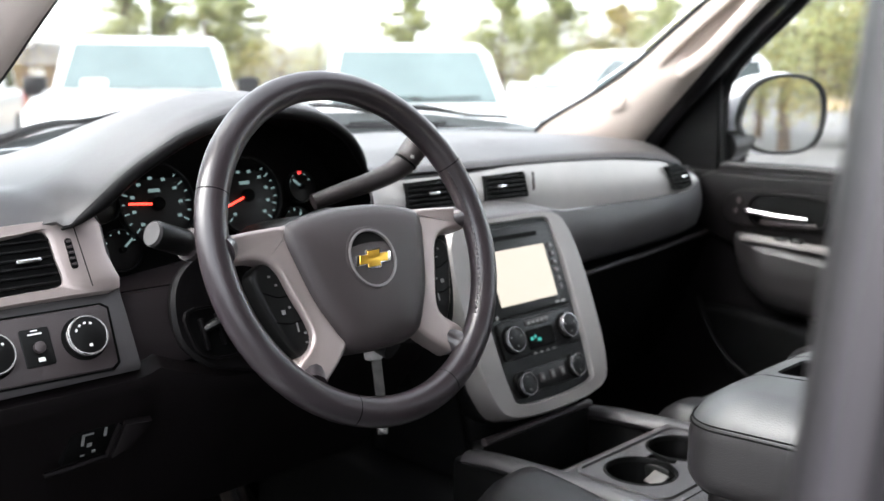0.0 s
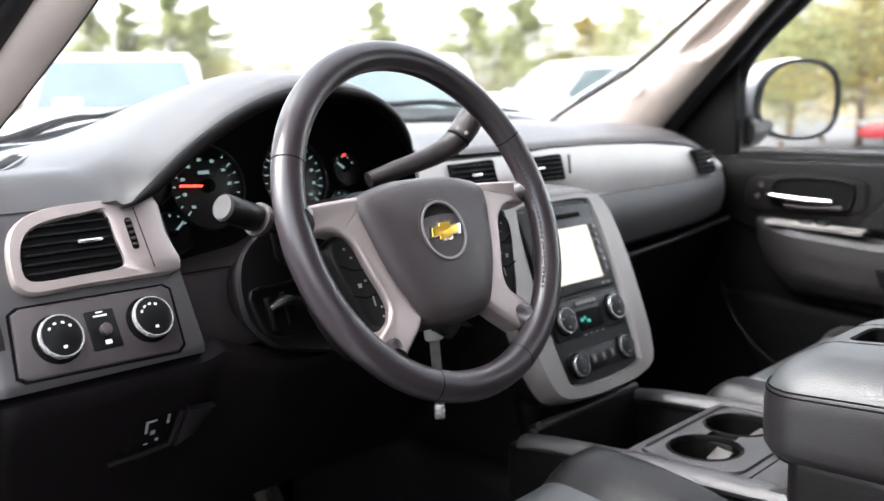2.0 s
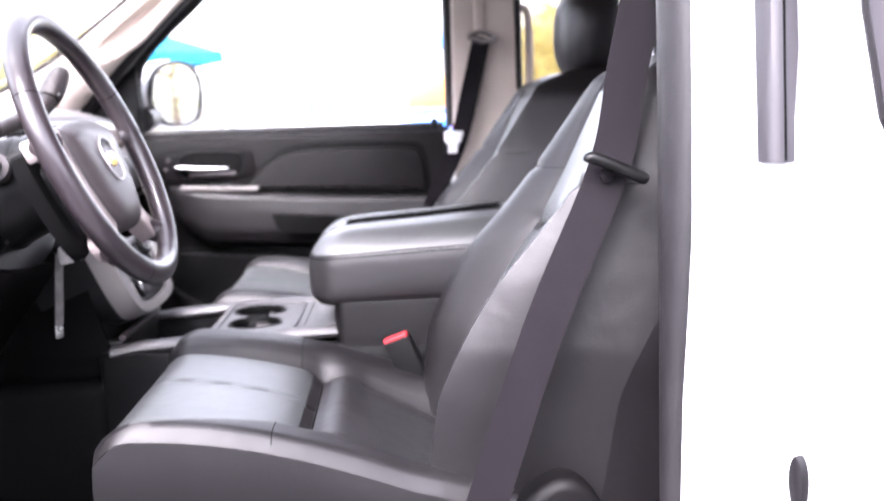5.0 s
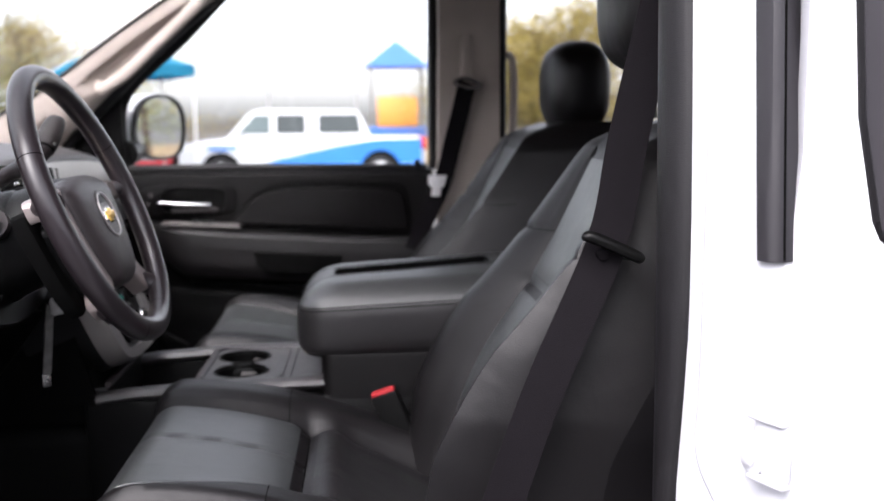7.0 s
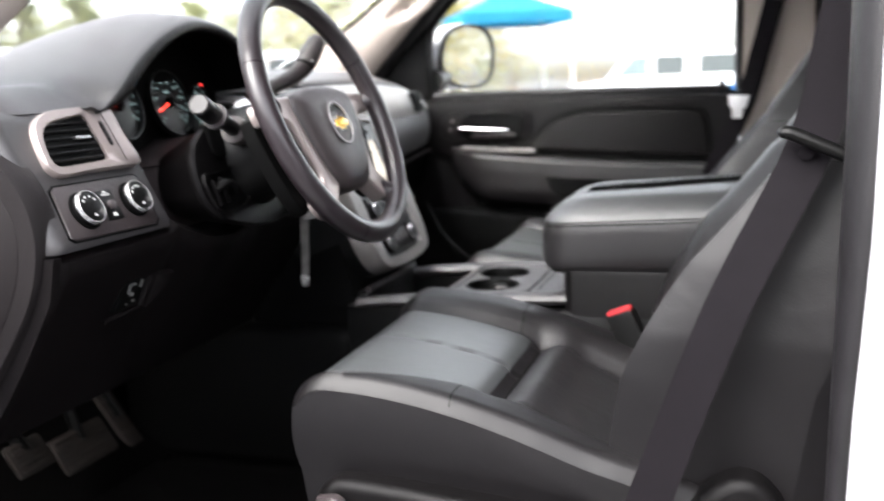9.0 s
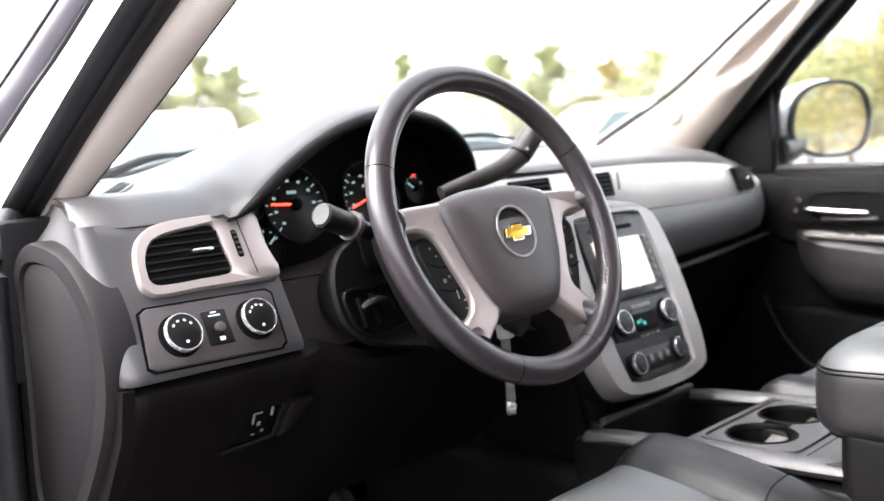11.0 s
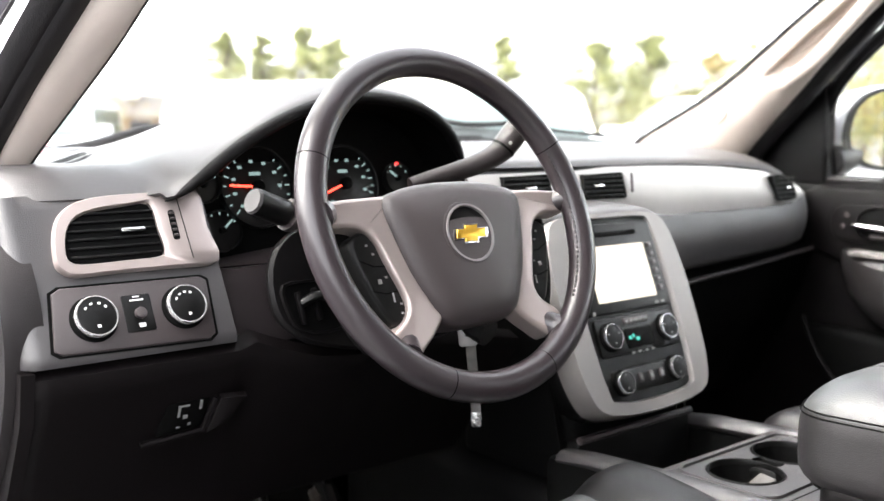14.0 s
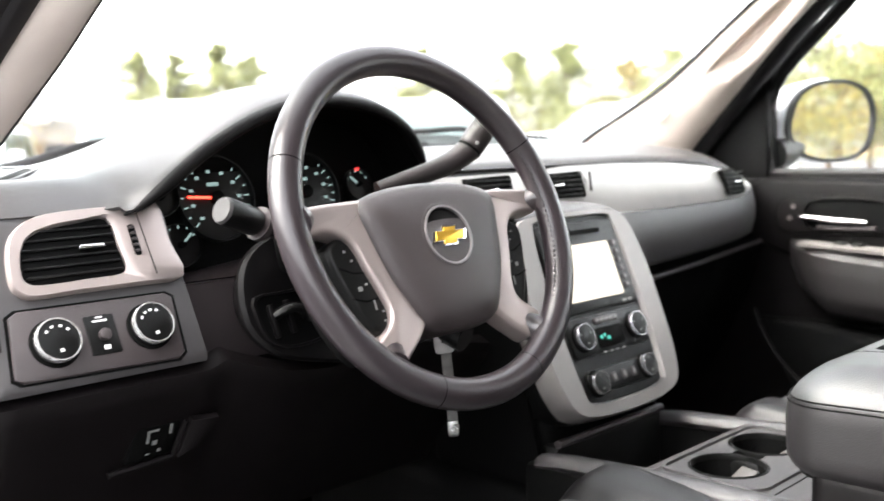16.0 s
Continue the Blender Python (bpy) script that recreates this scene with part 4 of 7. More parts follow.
def knob(cx, cz, r, parent, m, lift=0.006, marks=(150, 125, 100, 75, 50)):
    mm = m @ Matrix.Translation((cx, cz, lift))
    tall = 0.62 * r
    k = part("rotary_knob", disc(mm, r * 0.96, 0.0, tall - 0.001, 0.0015, 36), DARK, parent, "black knob with chrome rim")
    part("knob_base", disc(mm, r * 1.16, -0.002, 0.002, 0.001, 36), BLACK, k)
    part("knob_ring", loft([[mm @ Vector((q * math.cos(2 * math.pi * i / 40), q * math.sin(2 * math.pi * i / 40), z)) for i in range(40)] for q, z in ((r * 0.97, tall - 0.0062), (r * 1.035, tall - 0.0052), (r * 1.03, tall - 0.0012), (r * 1.00, tall), (r * 0.945, tall), (r * 0.93, tall - 0.002))], cap=False), KNOB_RIM if r > 0.02 else RING, k, "chrome knob rim")
    bm = bmesh.new()
    for a in marks:
        q = mm @ Matrix.Rotation(radians(a), 4, "Z")
        box(r * 0.58, r * 0.68, -r * 0.07, r * 0.07, tall - 0.001, tall - 0.0004, m=q, bm=bm)
    box(-r * 0.08, r * 0.08, -r * 0.60, -r * 0.46, tall - 0.001, tall - 0.0004, m=mm, bm=bm)
    part("knob_print", bm, WHITE_INK if r > 0.02 else PRINT, k)
    return k


knob(-0.0705, dz(1.1655), 0.0218, sw, DPS, 0.006, (140, 108, 72, 40))
knob(0.0305, dz(1.1670), 0.0218, sw, DPS, 0.006, (150, 122, 94, 66))
mid = part("switch_insert", slab(rrect(0.032, 0.042, 0.002, -0.0215, dz(1.1665)), DPS, 0.004, 0.0075, 0.001), DARK, sw)
part("dimmer_knob", disc(DPS @ Matrix.Translation((-0.0205, dz(1.1655), 0.007)), 0.0062, 0, 0.006, 0.001, 18), PLASTIC, mid)
bm = bmesh.new()
box(-0.029, -0.014, dz(1.1785), dz(1.1800), 0.0075, 0.0081, m=DPS, bm=bm)
box(-0.025, -0.018, dz(1.1820), dz(1.1832), 0.0075, 0.0081, m=DPS, bm=bm)
box(-0.024, -0.017, dz(1.1520), dz(1.1560), 0.0075, 0.0081, m=DPS, bm=bm)
part("switch_print", bm, WHITE_INK, mid)


# knee bolster below the driver's panel
def knee_f(u, v):
    x = lerp(-0.850, -0.16, u)
    z = lerp(step(x, [(-0.85, 1.122), (-0.605, 1.122), (-0.585, 1.130), (-0.555, 1.117), (-0.50, 1.099), (-0.44, 1.092), (-0.39, 1.104), (-0.34, 1.110), (-0.16, 1.075)]), 0.87, v)
    y = 0.168 + 0.15 * v ** 1.3 + 0.014 * math.sin(math.pi * v)
    if v < 0.08:
        y += 0.03 * ((0.08 - v) / 0.08) ** 2
    y += 0.06 * max(0.0, (-0.832 - x) / 0.018) ** 2
    return Vector((x, y, z))


part("knee_bolster", sheet(knee_f, 60, 22, 0.006), KNEE_SHADE, dash)
KB = basis((-0.658, 0.2145, 1.040), (1, 0, 0), (0, -0.40, 1))
ped = part("pedal_switch_recess", slab([(-0.033, -0.026), (0.018, -0.023), (0.028, 0.020), (-0.016, 0.024), (-0.026, 0.016)], KB, -0.02, 0.003, 0.002), BLACK, dash)
part("recess_lip", tube([KB @ Vector(p) for p in ((-0.052, -0.034, 0.002), (-0.02, -0.032, 0.003), (0.022, -0.028, 0.003), (0.034, 0.016, 0.003))], 0.004, 8), KNEE_SHADE, ped)
part("recess_facet", slab([(0.024, -0.026), (0.046, -0.012), (0.064, 0.024), (0.034, 0.022)], KB @ Matrix.Rotation(radians(-14), 4, "Y") @ Matrix.Translation((0.002, 0, 0.008)), -0.012, -0.002, 0.001), KNEE_SHADE, ped)
bm = bmesh.new()
for x0, x1, y0, y1 in ((-0.013, -0.009, -0.004, 0.014), (-0.013, 0.004, 0.012, 0.0145), (0.020, 0.024, 0.004, 0.018), (-0.004, 0.003, -0.008, -0.002), (-0.012, -0.006, -0.022, -0.020), (0.005, 0.010, -0.020, -0.016)):
    box(x0 * 0.8 - 0.002, x1 * 0.8 - 0.002, y0 * 0.85, y1 * 0.85, 0.003, 0.0038, m=KB, bm=bm)
part("switch_print", bm, PRINT, ped)

# end cap of the dashboard in the door opening
part("pillar_foot", box(-0.872, -0.765, 0.40, 0.70, 1.10, 1.298, 0.01), TRIM, dash)
bol_poly = [(0.178, 1.119), (0.190, 1.064), (0.240, 0.98), (0.310, 0.88), (0.44, 0.88), (0.44, 1.114)]
part("bolster_side", plate(bol_poly, "x", -0.849, -0.835, 0.0), KNEE_SHADE, dash)
EC = basis((-0.850, 0, 0), (0, -1, 0), (0, 0, 1))
cap_o = soft_poly([(-y, z) for y, z in ((0.373, 1.268), (0.322, 1.272), (0.265, 1.257), (0.221, 1.222), (0.195, 1.176), (0.191, 1.124), (0.211, 1.062), (0.263, 0.983), (0.31, 0.93), (0.41, 0.92), (0.42, 1.10), (0.41, 1.22))], 4)
cap_i = soft_poly([(-y, z) for y, z in ((0.371, 1.244), (0.325, 1.248), (0.283, 1.236), (0.247, 1.205), (0.225, 1.166), (0.222, 1.122), (0.240, 1.066), (0.286, 0.995), (0.325, 0.955), (0.39, 0.95), (0.39, 1.10), (0.39, 1.21))], 4)
cap_part = part("dash_end_cap", slab(cap_i, EC, -0.02, 0.005, 0.003, 2), END_CAP, dash, "charcoal dash end cap")
part("cap_border", band(cap_o, cap_i, EC, -0.03, 0.009, 0.008), END_CAP, cap_part, "raised rounded border")
part("kick_panel", box(-0.862, -0.84, 0.36, 0.88, 0.56, 0.94, 0.01), CARPET, dash)
part("hinge_post", box(-0.955, -0.875, 0.425, 0.60, 0.45, 1.30, 0.02), PAINT, shell, "white painted hinge post")
part("hinge_post_seal", tube(spline([(-0.838, 0.445, 1.30), (-0.872, 0.418, 1.25), (-0.880, 0.412, 1.15), (-0.884, 0.405, 0.9), (-0.885, 0.36, 0.66), (-0.875, 0.25, 0.61), (-0.872, 0.0, 0.60), (-0.872, -0.5, 0.60)], 4), 0.017, 10), RUBBER, shell, "black rubber door opening seal")

# column surround and column
sur = soft_poly([(-0.566, 1.236), (-0.586, 1.205), (-0.586, 1.160), (-0.565, 1.132), (-0.53, 1.115), (-0.43, 1.098), (-0.31, 1.110), (-0.25, 1.150), (-0.235, 1.22), (-0.245, 1.258), (-0.30, 1.272), (-0.43, 1.272), (-0.52, 1.256)], 3)
SUR = basis((0, 0.145, 1.20), (1, 0, 0), (0, 0.25, 1))
sur_rings = [[SUR @ Vector((-0.41 + (x + 0.41) * k, (z - 1.20) * 1.03 * k, d)) for x, z in sur] for k, d in ((0.70, -0.10), (0.96, -0.018), (0.995, -0.010), (0.995, -0.004), (0.97, 0.0), (0.5, 0.0))]
part("column_surround", loft(sur_rings), TRIM, dash, "dark moulded column surround")
part("column_cowl", loft([[Vector((-0.424 + w * x, y, zc + h * z)) for x, z in circle(1.0, 24)] for y, w, h, zc in ((0.20, 0.074, 0.080, 1.190), (0.12, 0.074, 0.078, 1.208), (0.115, 0.070, 0.074, 1.210), (0.07, 0.070, 0.072, 1.228), (0.045, 0.066, 0.064, 1.238))]), DARK, dash)
pk_o = soft_poly([(-0.574, -0.013), (-0.53, -0.010), (-0.472, -0.008), (-0.466, -0.036), (-0.470, -0.064), (-0.525, -0.074), (-0.560, -0.066), (-0.573, -0.042)], 3)
pocket = part("tilt_lever_pocket", slab(scaled(pk_o, 0.94, -0.031, -0.0025), SUR, -0.02, 0.0012, 0.0), BLACK, dash, "recessed black lever pocket")
part("pocket_frame", band(pk_o, scaled(pk_o, 0.90, -0.053, -0.004), SUR, -0.01, 0.005, 0.002), TRIM, pocket)
for x in (-0.549, -0.527):
    part("pocket_fin", box(x - 0.0035, x + 0.0035, -0.060, -0.022, 0.0, 0.007, 0.002, m=SUR @ Matrix.Rotation(0.12, 4, "Z") @ Matrix.Translation((-0.006, 0.066, 0))), TRIM, pocket)
part("tilt_lever", tube([SUR @ Vector(p) for p in spline([(-0.552, -0.036, 0.003), (-0.536, -0.030, 0.012), (-0.520, -0.034, 0.012), (-0.508, -0.044, 0.004)], 4)], 0.007, 10, flat=0.8), DARK, pocket, "black column tilt lever")
part("stalk_slot", slab(rrect(0.040, 0.056, 0.014, -0.512, 0.036), SUR, -0.01, 0.004, 0.002), BLACK, dash, "black stalk boot slot")
sig = part("turn_signal_stalk", tube(spline([(-0.49, 0.115, 1.235), (-0.545, 0.113, 1.258), (-0.585, 0.109, 1.272)], 4), 0.011, 12), DARK, dash, "black turn signal stalk")
part("stalk_knob", tube([(-0.584, 0.109, 1.271), (-0.588, 0.109, 1.2725), (-0.624, 0.104, 1.286), (-0.628, 0.103, 1.2875)], [0.0125, 0.0148, 0.0148, 0.0142], 20), DARK, sig)
part("stalk_cap", tube([(-0.627, 0.103, 1.287), (-0.630, 0.1026, 1.2882)], [0.0140, 0.0124], 20), mat("grey_cap", (0.022, 0.020, 0.0205), 0.45, vary=0.1, vscale=50), sig, "grey end cap")
part("stalk_band", tube([(-0.578, 0.1095, 1.2685), (-0.584, 0.1085, 1.271)], 0.0182, 18), PLASTIC, sig)
part("stalk_boot", tube([(-0.525, 0.114, 1.249), (-0.51, 0.115, 1.244)], 0.020, 16), PLASTIC, sig)
shaft = spline([(-0.365, 0.170, 1.292), (-0.331, 0.160, 1.302), (-0.289, 0.150, 1.313), (-0.257, 0.142, 1.325), (-0.236, 0.135, 1.339)], 4)
gear = part("gear_lever", tube(shaft, [lerp(0.0105, 0.0165, (i / (len(shaft) - 1)) ** 1.2) for i in range(len(shaft))], 16), GRIP, dash, "black column gear lever")
grip = spline([(-0.236, 0.135, 1.339), (-0.228, 0.132, 1.350), (-0.216, 0.127, 1.367), (-0.199, 0.122, 1.387)], 5)
gn = len(grip) - 1
part("lever_grip", tube(grip, [step(i / gn, [(0, 0.0165), (0.1, 0.0195), (0.45, 0.0205), (0.75, 0.0185), (0.92, 0.0150), (1.0, 0.0060)]) for i in range(gn + 1)], 18, flat=0.85), GRIP, gear, "brown-black paddle-shaped grip")
part("grip_joint", tube([(-0.2375, 0.1355, 1.3375), (-0.2355, 0.1348, 1.3402)], 0.0172, 18), BLACK, gear)
for q in ((-0.240, 0.118, 1.346), (-0.227, 0.119, 1.339), (-0.2085, 0.1100, 1.379)):
    part("grip_button", disc(basis(q, (0.88, -0.47, 0.0), (0.12, 0.23, 0.96)), 0.0026, -0.004, 0.0025, 0.0008, 12), PRINT, gear, "pale print on the grip")
part("ignition_barrel", tube([(-0.325, 0.115, 1.125), (-0.315, 0.075, 1.110)], 0.018, 16), DARK, dash)

# key and tag in the ignition
keys = thing("ignition_key", "key in the ignition with a long hanging tag", "key", at=(-0.31, 0.08, 1.10))
under("key_head", slab(rrect(0.024, 0.030, 0.005), basis((-0.330, 0.098, 1.106), (0.75, -0.65, 0.1), (0, 0, 1)), -0.003, 0.003, 0.002), FOB_WHITE, keys, "worn pale key head")
under("key_slot", slab(rrect(0.007, 0.012, 0.002), basis((-0.330, 0.098, 1.110), (0.75, -0.65, 0.1), (0, 0, 1)), 0.0025, 0.0036), DARK, keys)
under("key_strap", ribbon(spline([(-0.322, 0.104, 1.112), (-0.312, 0.114, 1.108), (-0.302, 0.122, 1.075), (-0.288, 0.131, 1.025), (-0.278, 0.138, 0.987)], 4), (0.75, -0.65, 0), 0.013, 0.0015), mat("tag_strap", (0.17, 0.165, 0.16), 0.35, vary=0.3, vscale=90), keys)
under("key_tag", slab(rrect(0.014, 0.022, 0.003), basis((-0.276, 0.140, 0.976), (0.75, -0.65, 0), (0, 0.1, 1)), -0.002, 0.002, 0.001), mat("key_steel", (0.5, 0.5, 0.5), 0.25, metal=1.0, vary=0.3, vscale=120), keys, "steel key tag")


# ---- passenger side: trim band, vents, knee roll, glove box ----
def band_top(x):
    return step(x, [(-0.20, 1.298), (0.026, 1.299), (0.107, 1.304), (0.24, 1.304), (0.406, 1.299), (0.556, 1.287), (0.66, 1.262), (0.70, 1.250)])


def band_low(x):
    return step(x, [(-0.20, 1.252), (0.06, 1.250), (0.108, 1.245), (0.174, 1.232), (0.243, 1.219), (0.41, 1.218), (0.58, 1.219), (0.66, 1.224), (0.70, 1.236)])


def band_y(x):
    return 0.236 + 0.006 * math.cos(x * 4) + 0.35 * max(0.0, x - 0.62) ** 1.5


def band_f(u, v):
    x = lerp(-0.20, 0.70, u)
    z = lerp(band_low(x), band_top(x), v)
    return Vector((x, band_y(x) - 0.003 * math.sin(math.pi * v) + 0.008 * v, z))


part("passenger_trim_band", sheet(band_f, 70, 8, 0.006), SILVER, dash, "pewter satin trim band")


def shade_f(u, v):
    """The dark joint between band and pad."""
    x = lerp(-0.20, 0.70, u)
    return Vector((x, lerp(band_y(x) + 0.008, edge_at(x).y + 0.01, v), lerp(band_top(x) - 0.002, edge_at(x).z - 0.006, v)))


part("band_joint", sheet(shade_f, 60, 2), DARK, dash)


def band_frame(x, z, out=0.0):
    return basis((x, band_y(x) - 0.0005, z), (1, 0.0 if x < 0.5 else 0.12, 0), (0, 0.10, 1)) @ Matrix.Translation((0, 0, out))


def dash_vent(x, z, outline, slats, tab, label):
    m = band_frame(x, z)
    o = soft_poly(outline, 3) if len(outline) > 7 else outline
    v = part("vent", slab(o, m, -0.02, 0.0012, 0.0), BLACK, dash, label)
    part("vent_bezel", band(scaled(o, 1.045), scaled(o, 0.98), m, -0.004, 0.0030, 0.0012), DARK, v)
    w = max(p[0] for p in outline)
    for i in range(slats):
        y = lerp(min(p[1] for p in outline), max(p[1] for p in outline), (i + 0.7) / (slats + 0.4))
        part("slat", box(-w * 0.92, w * 0.92, y - 0.0012, y + 0.0012, -0.004, 0.0038, 0.0006, 1, m=m), DARK, v)
    part("vent_tab", box(tab - 0.012, tab + 0.012, -0.002, 0.003, 0.002, 0.010, 0.0012, m=m), CHROME, v)
    return v


vent_shape = [(-0.050, -0.020), (-0.050, 0.019), (0.040, 0.021), (0.044, 0.019), (0.053, -0.018), (0.050, -0.021)]
dash_vent(0.091, 1.2735, vent_shape, 5, -0.020, "centre air vent with black slats")
dash_vent(-0.084, 1.2745, vent_shape, 5, 0.0, "centre air vent with black slats")
dash_vent(0.617, 1.253, [(-0.050, 0.020), (-0.045, 0.026), (-0.01, 0.026), (0.03, 0.010), (0.046, -0.012), (0.042, -0.022), (-0.02, -0.024), (-0.032, -0.012)], 5, 0.004, "outer air vent with black slats")
part("vent_wheel", box(-0.003, 0.003, -0.016, 0.016, 0.002, 0.0045, 0.001, m=band_frame(0.158, 1.277)), PLASTIC, dash)


def knee_roll(u, v):
    x = lerp(0.10, 0.835, u)
    top_z = band_low(min(x, 0.70)) - 0.001
    low_z = step(x, [(0.10, 1.09), (0.332, 1.105), (0.437, 1.110), (0.57, 1.119), (0.738, 1.134), (0.835, 1.145)])
    z = lerp(top_z, low_z, v)
    y = band_y(min(x, 0.70)) + 0.9 * max(0.0, x - 0.70) ** 1.2 - 0.010 * math.sin(math.pi * min(1, v * 1.1)) + 0.004 * v
    if v > 0.86:
        y += 0.05 * ((v - 0.86) / 0.14) ** 2
    return Vector((x, y, z))


part("passenger_knee_roll", sheet(knee_roll, 50, 22, 0.006), SOFT, dash)


def corner_f(u, v):
    """Rounded end of the dash towards the passenger door."""
    x = lerp(0.695, 0.842, u)
    zl, zh = 1.232, edge_at(x).z - 0.004
    y0 = band_y(0.70) + 0.9 * max(0.0, x - 0.70) ** 1.2
    return Vector((x, lerp(y0, edge_at(x).y + 0.008, v ** 2), lerp(zl, zh, v)))


part("dash_corner", sheet(corner_f, 14, 8, 0.005), SOFT, dash)


def glove(u, v):
    x = lerp(0.13, 0.84, u)
    return Vector((x, band_y(min(x, 0.70)) + 0.055 + 0.14 * v ** 1.4, lerp(1.125, 0.80, v)))


# Near-black base paints the shade beneath the dash onto the glove box.
part("glove_box", sheet(glove, 24, 12, 0.006), BLACK, dash, "glove box door, coloured near-black for under-dash shade")
part("glove_box_edge", tube([(x, band_y(min(x, 0.70)) + 0.030, step(x, [(0.17, 1.072), (0.45, 1.092), (0.80, 1.118)])) for x in (0.17, 0.35, 0.55, 0.72, 0.80)], 0.005, 8), PLASTIC, dash)

# ---- centre stack ----
ST = basis((0, 0.071, 1.01), (1, 0, 0), (0, 0.405, 1))
sk = math.hypot(1, 0.405)


def sz(z):
    return (z - 1.01) * sk


so_ = soft_poly([(0.0, sz(1.238)), (0.085, sz(1.237)), (0.135, sz(1.222)), (0.153, sz(1.155)), (0.152, sz(1.06)), (0.142, sz(1.0)), (0.11, sz(0.966)), (0.0, sz(0.957)), (-0.11, sz(0.966)), (-0.142, sz(1.0)), (-0.152, sz(1.06)), (-0.153, sz(1.155)), (-0.135, sz(1.222)), (-0.085, sz(1.237))], 3)
si_ = soft_poly([(0.0, sz(1.230)), (0.080, sz(1.229)), (0.090, sz(1.215)), (0.098, sz(1.155)), (0.097, sz(1.06)), (0.092, sz(1.0)), (0.080, sz(0.982)), (0.0, sz(0.977)), (-0.080, sz(0.982)), (-0.092, sz(1.0)), (-0.097, sz(1.06)), (-0.098, sz(1.155)), (-0.090, sz(1.215)), (-0.080, sz(1.229))], 3)
stack = part("centre_stack", slab(scaled(so_, 0.985), ST, -0.14, -0.006, 0.0), DARK, dash)
part("stack_bezel", band(so_, si_, ST, -0.030, 0.006, 0.008), BEZEL, stack, "pewter centre stack surround")


def brow_f(u, v):
    """Soft ledge that leads from the trim band down to the stack."""
    x = lerp(-0.150, 0.158, u)
    e = max(0.0, (abs(x - 0.004) - 0.105) / 0.05)
    a = v * math.pi / 2
    y = lerp(0.240, 0.163, math.sin(a) ** 0.9) + 0.03 * e ** 2
    z = lerp(band_low(x) + 0.002, 1.235, 1 - math.cos(a)) - 0.026 * e ** 2
    return Vector((x, y, z))


part("stack_brow", sheet(brow_f, 30, 8, 0.005), SOFT, dash)
part("stack_cheek", plate([(0.10, 0.90), (0.24, 0.90), (0.24, 1.235), (0.185, 1.225)], "x", -0.148, -0.140), BLACK, dash)
part("stack_cheek", plate([(0.10, 0.90), (0.24, 0.90), (0.24, 1.235), (0.185, 1.225)], "x", 0.140, 0.148), BLACK, dash)
part("stack_panel", slab(si_, ST, -0.012, 0.0, 0.0), DARK, stack)
radio = part("touch_radio", slab(rrect(0.186, 0.135, 0.006, 0.0, sz(1.160)), ST, -0.004, 0.005, 0.002), DARK, stack, "black touchscreen radio")
part("radio_screen", slab(rrect(0.132, 0.084, 0.002, -0.002, sz(1.1515)), ST, 0.004, 0.0065, 0.0), SCREEN, radio, "bright washed-out screen")
part("disc_slot", slab(rrect(0.118, 0.007, 0.002, -0.004, sz(1.2075)), ST, 0.004, 0.0060), BLACK, radio)
for i in range(6):
    part("radio_button", slab(rrect(0.010, 0.009, 0.002, 0.079, sz(1.186 - i * 0.0125)), ST, 0.004, 0.0068, 0.001), PLASTIC, radio)
    part("button_print", slab(rrect(0.004, 0.003, 0.001, 0.079, sz(1.186 - i * 0.0125)), ST, 0.0066, 0.0072), PRINT, radio)
for x in (0.060, 0.074):
    part("button_print", slab(rrect(0.009, 0.004, 0.001, x, sz(1.103)), ST, 0.004, 0.0058), PRINT, radio)
part("button_print", slab(rrect(0.006, 0.006, 0.001, -0.084, sz(1.100)), ST, 0.004, 0.0058), PRINT, radio)
hvac = part("climate_panel", slab(rrect(0.178, 0.056, 0.006, 0.0, sz(1.066)), ST, -0.004, 0.004, 0.002), DARK, stack, "climate control panel")
part("climate_display", slab(rrect(0.062, 0.030, 0.004, 0.0, sz(1.060)), ST, 0.003, 0.0055, 0.001), BLACK, hvac)
bm = bmesh.new()
for x, y, w in ((-0.022, 1.061, 0.006), (-0.014, 1.063, 0.004), (-0.006, 1.058, 0.007)):
    slab(rrect(w, 0.005, 0.001, x, sz(y)), ST, 0.0052, 0.0060, bm=bm)
part("display_digits", bm, TELL_GREEN, hvac)
part("climate_button_row", slab(rrect(0.056, 0.009, 0.003, 0.0, sz(1.0835)), ST, 0.003, 0.006, 0.001), PLASTIC, hvac)
bm = bmesh.new()
for i in range(5):
    slab(rrect(0.006, 0.0035, 0.001, -0.021 + i * 0.0105, sz(1.0835)), ST, 0.0055, 0.0066, bm=bm)
for i in range(4):
    slab(rrect(0.006, 0.003, 0.001, -0.022 + i * 0.015, sz(1.0405)), ST, 0.0035, 0.0046, bm=bm)
part("button_print", bm, PRINT, hvac)
knob(-0.064, sz(1.066), 0.0185, hvac, ST, 0.003, (160, 20))
knob(0.064, sz(1.066), 0.0185, hvac, ST, 0.003, (160, 20))
low = part("rear_climate_panel", slab(rrect(0.162, 0.034, 0.012, 0.0, sz(1.006)), ST, -0.004, 0.004, 0.003), DARK, stack)
knob(-0.062, sz(1.004), 0.0165, low, ST, 0.003, (90,))
knob(0.060, sz(1.008), 0.0165, low, ST, 0.003, (90,))
for x in (-0.022, 0.002, 0.026):
    part("climate_button", slab(rrect(0.011, 0.014, 0.002, x, sz(1.006)), ST, 0.003, 0.006, 0.001), PLASTIC, low)
    part("button_print", slab(rrect(0.004, 0.007, 0.001, x, sz(1.006)), ST, 0.0055, 0.0066), PRINT, low)

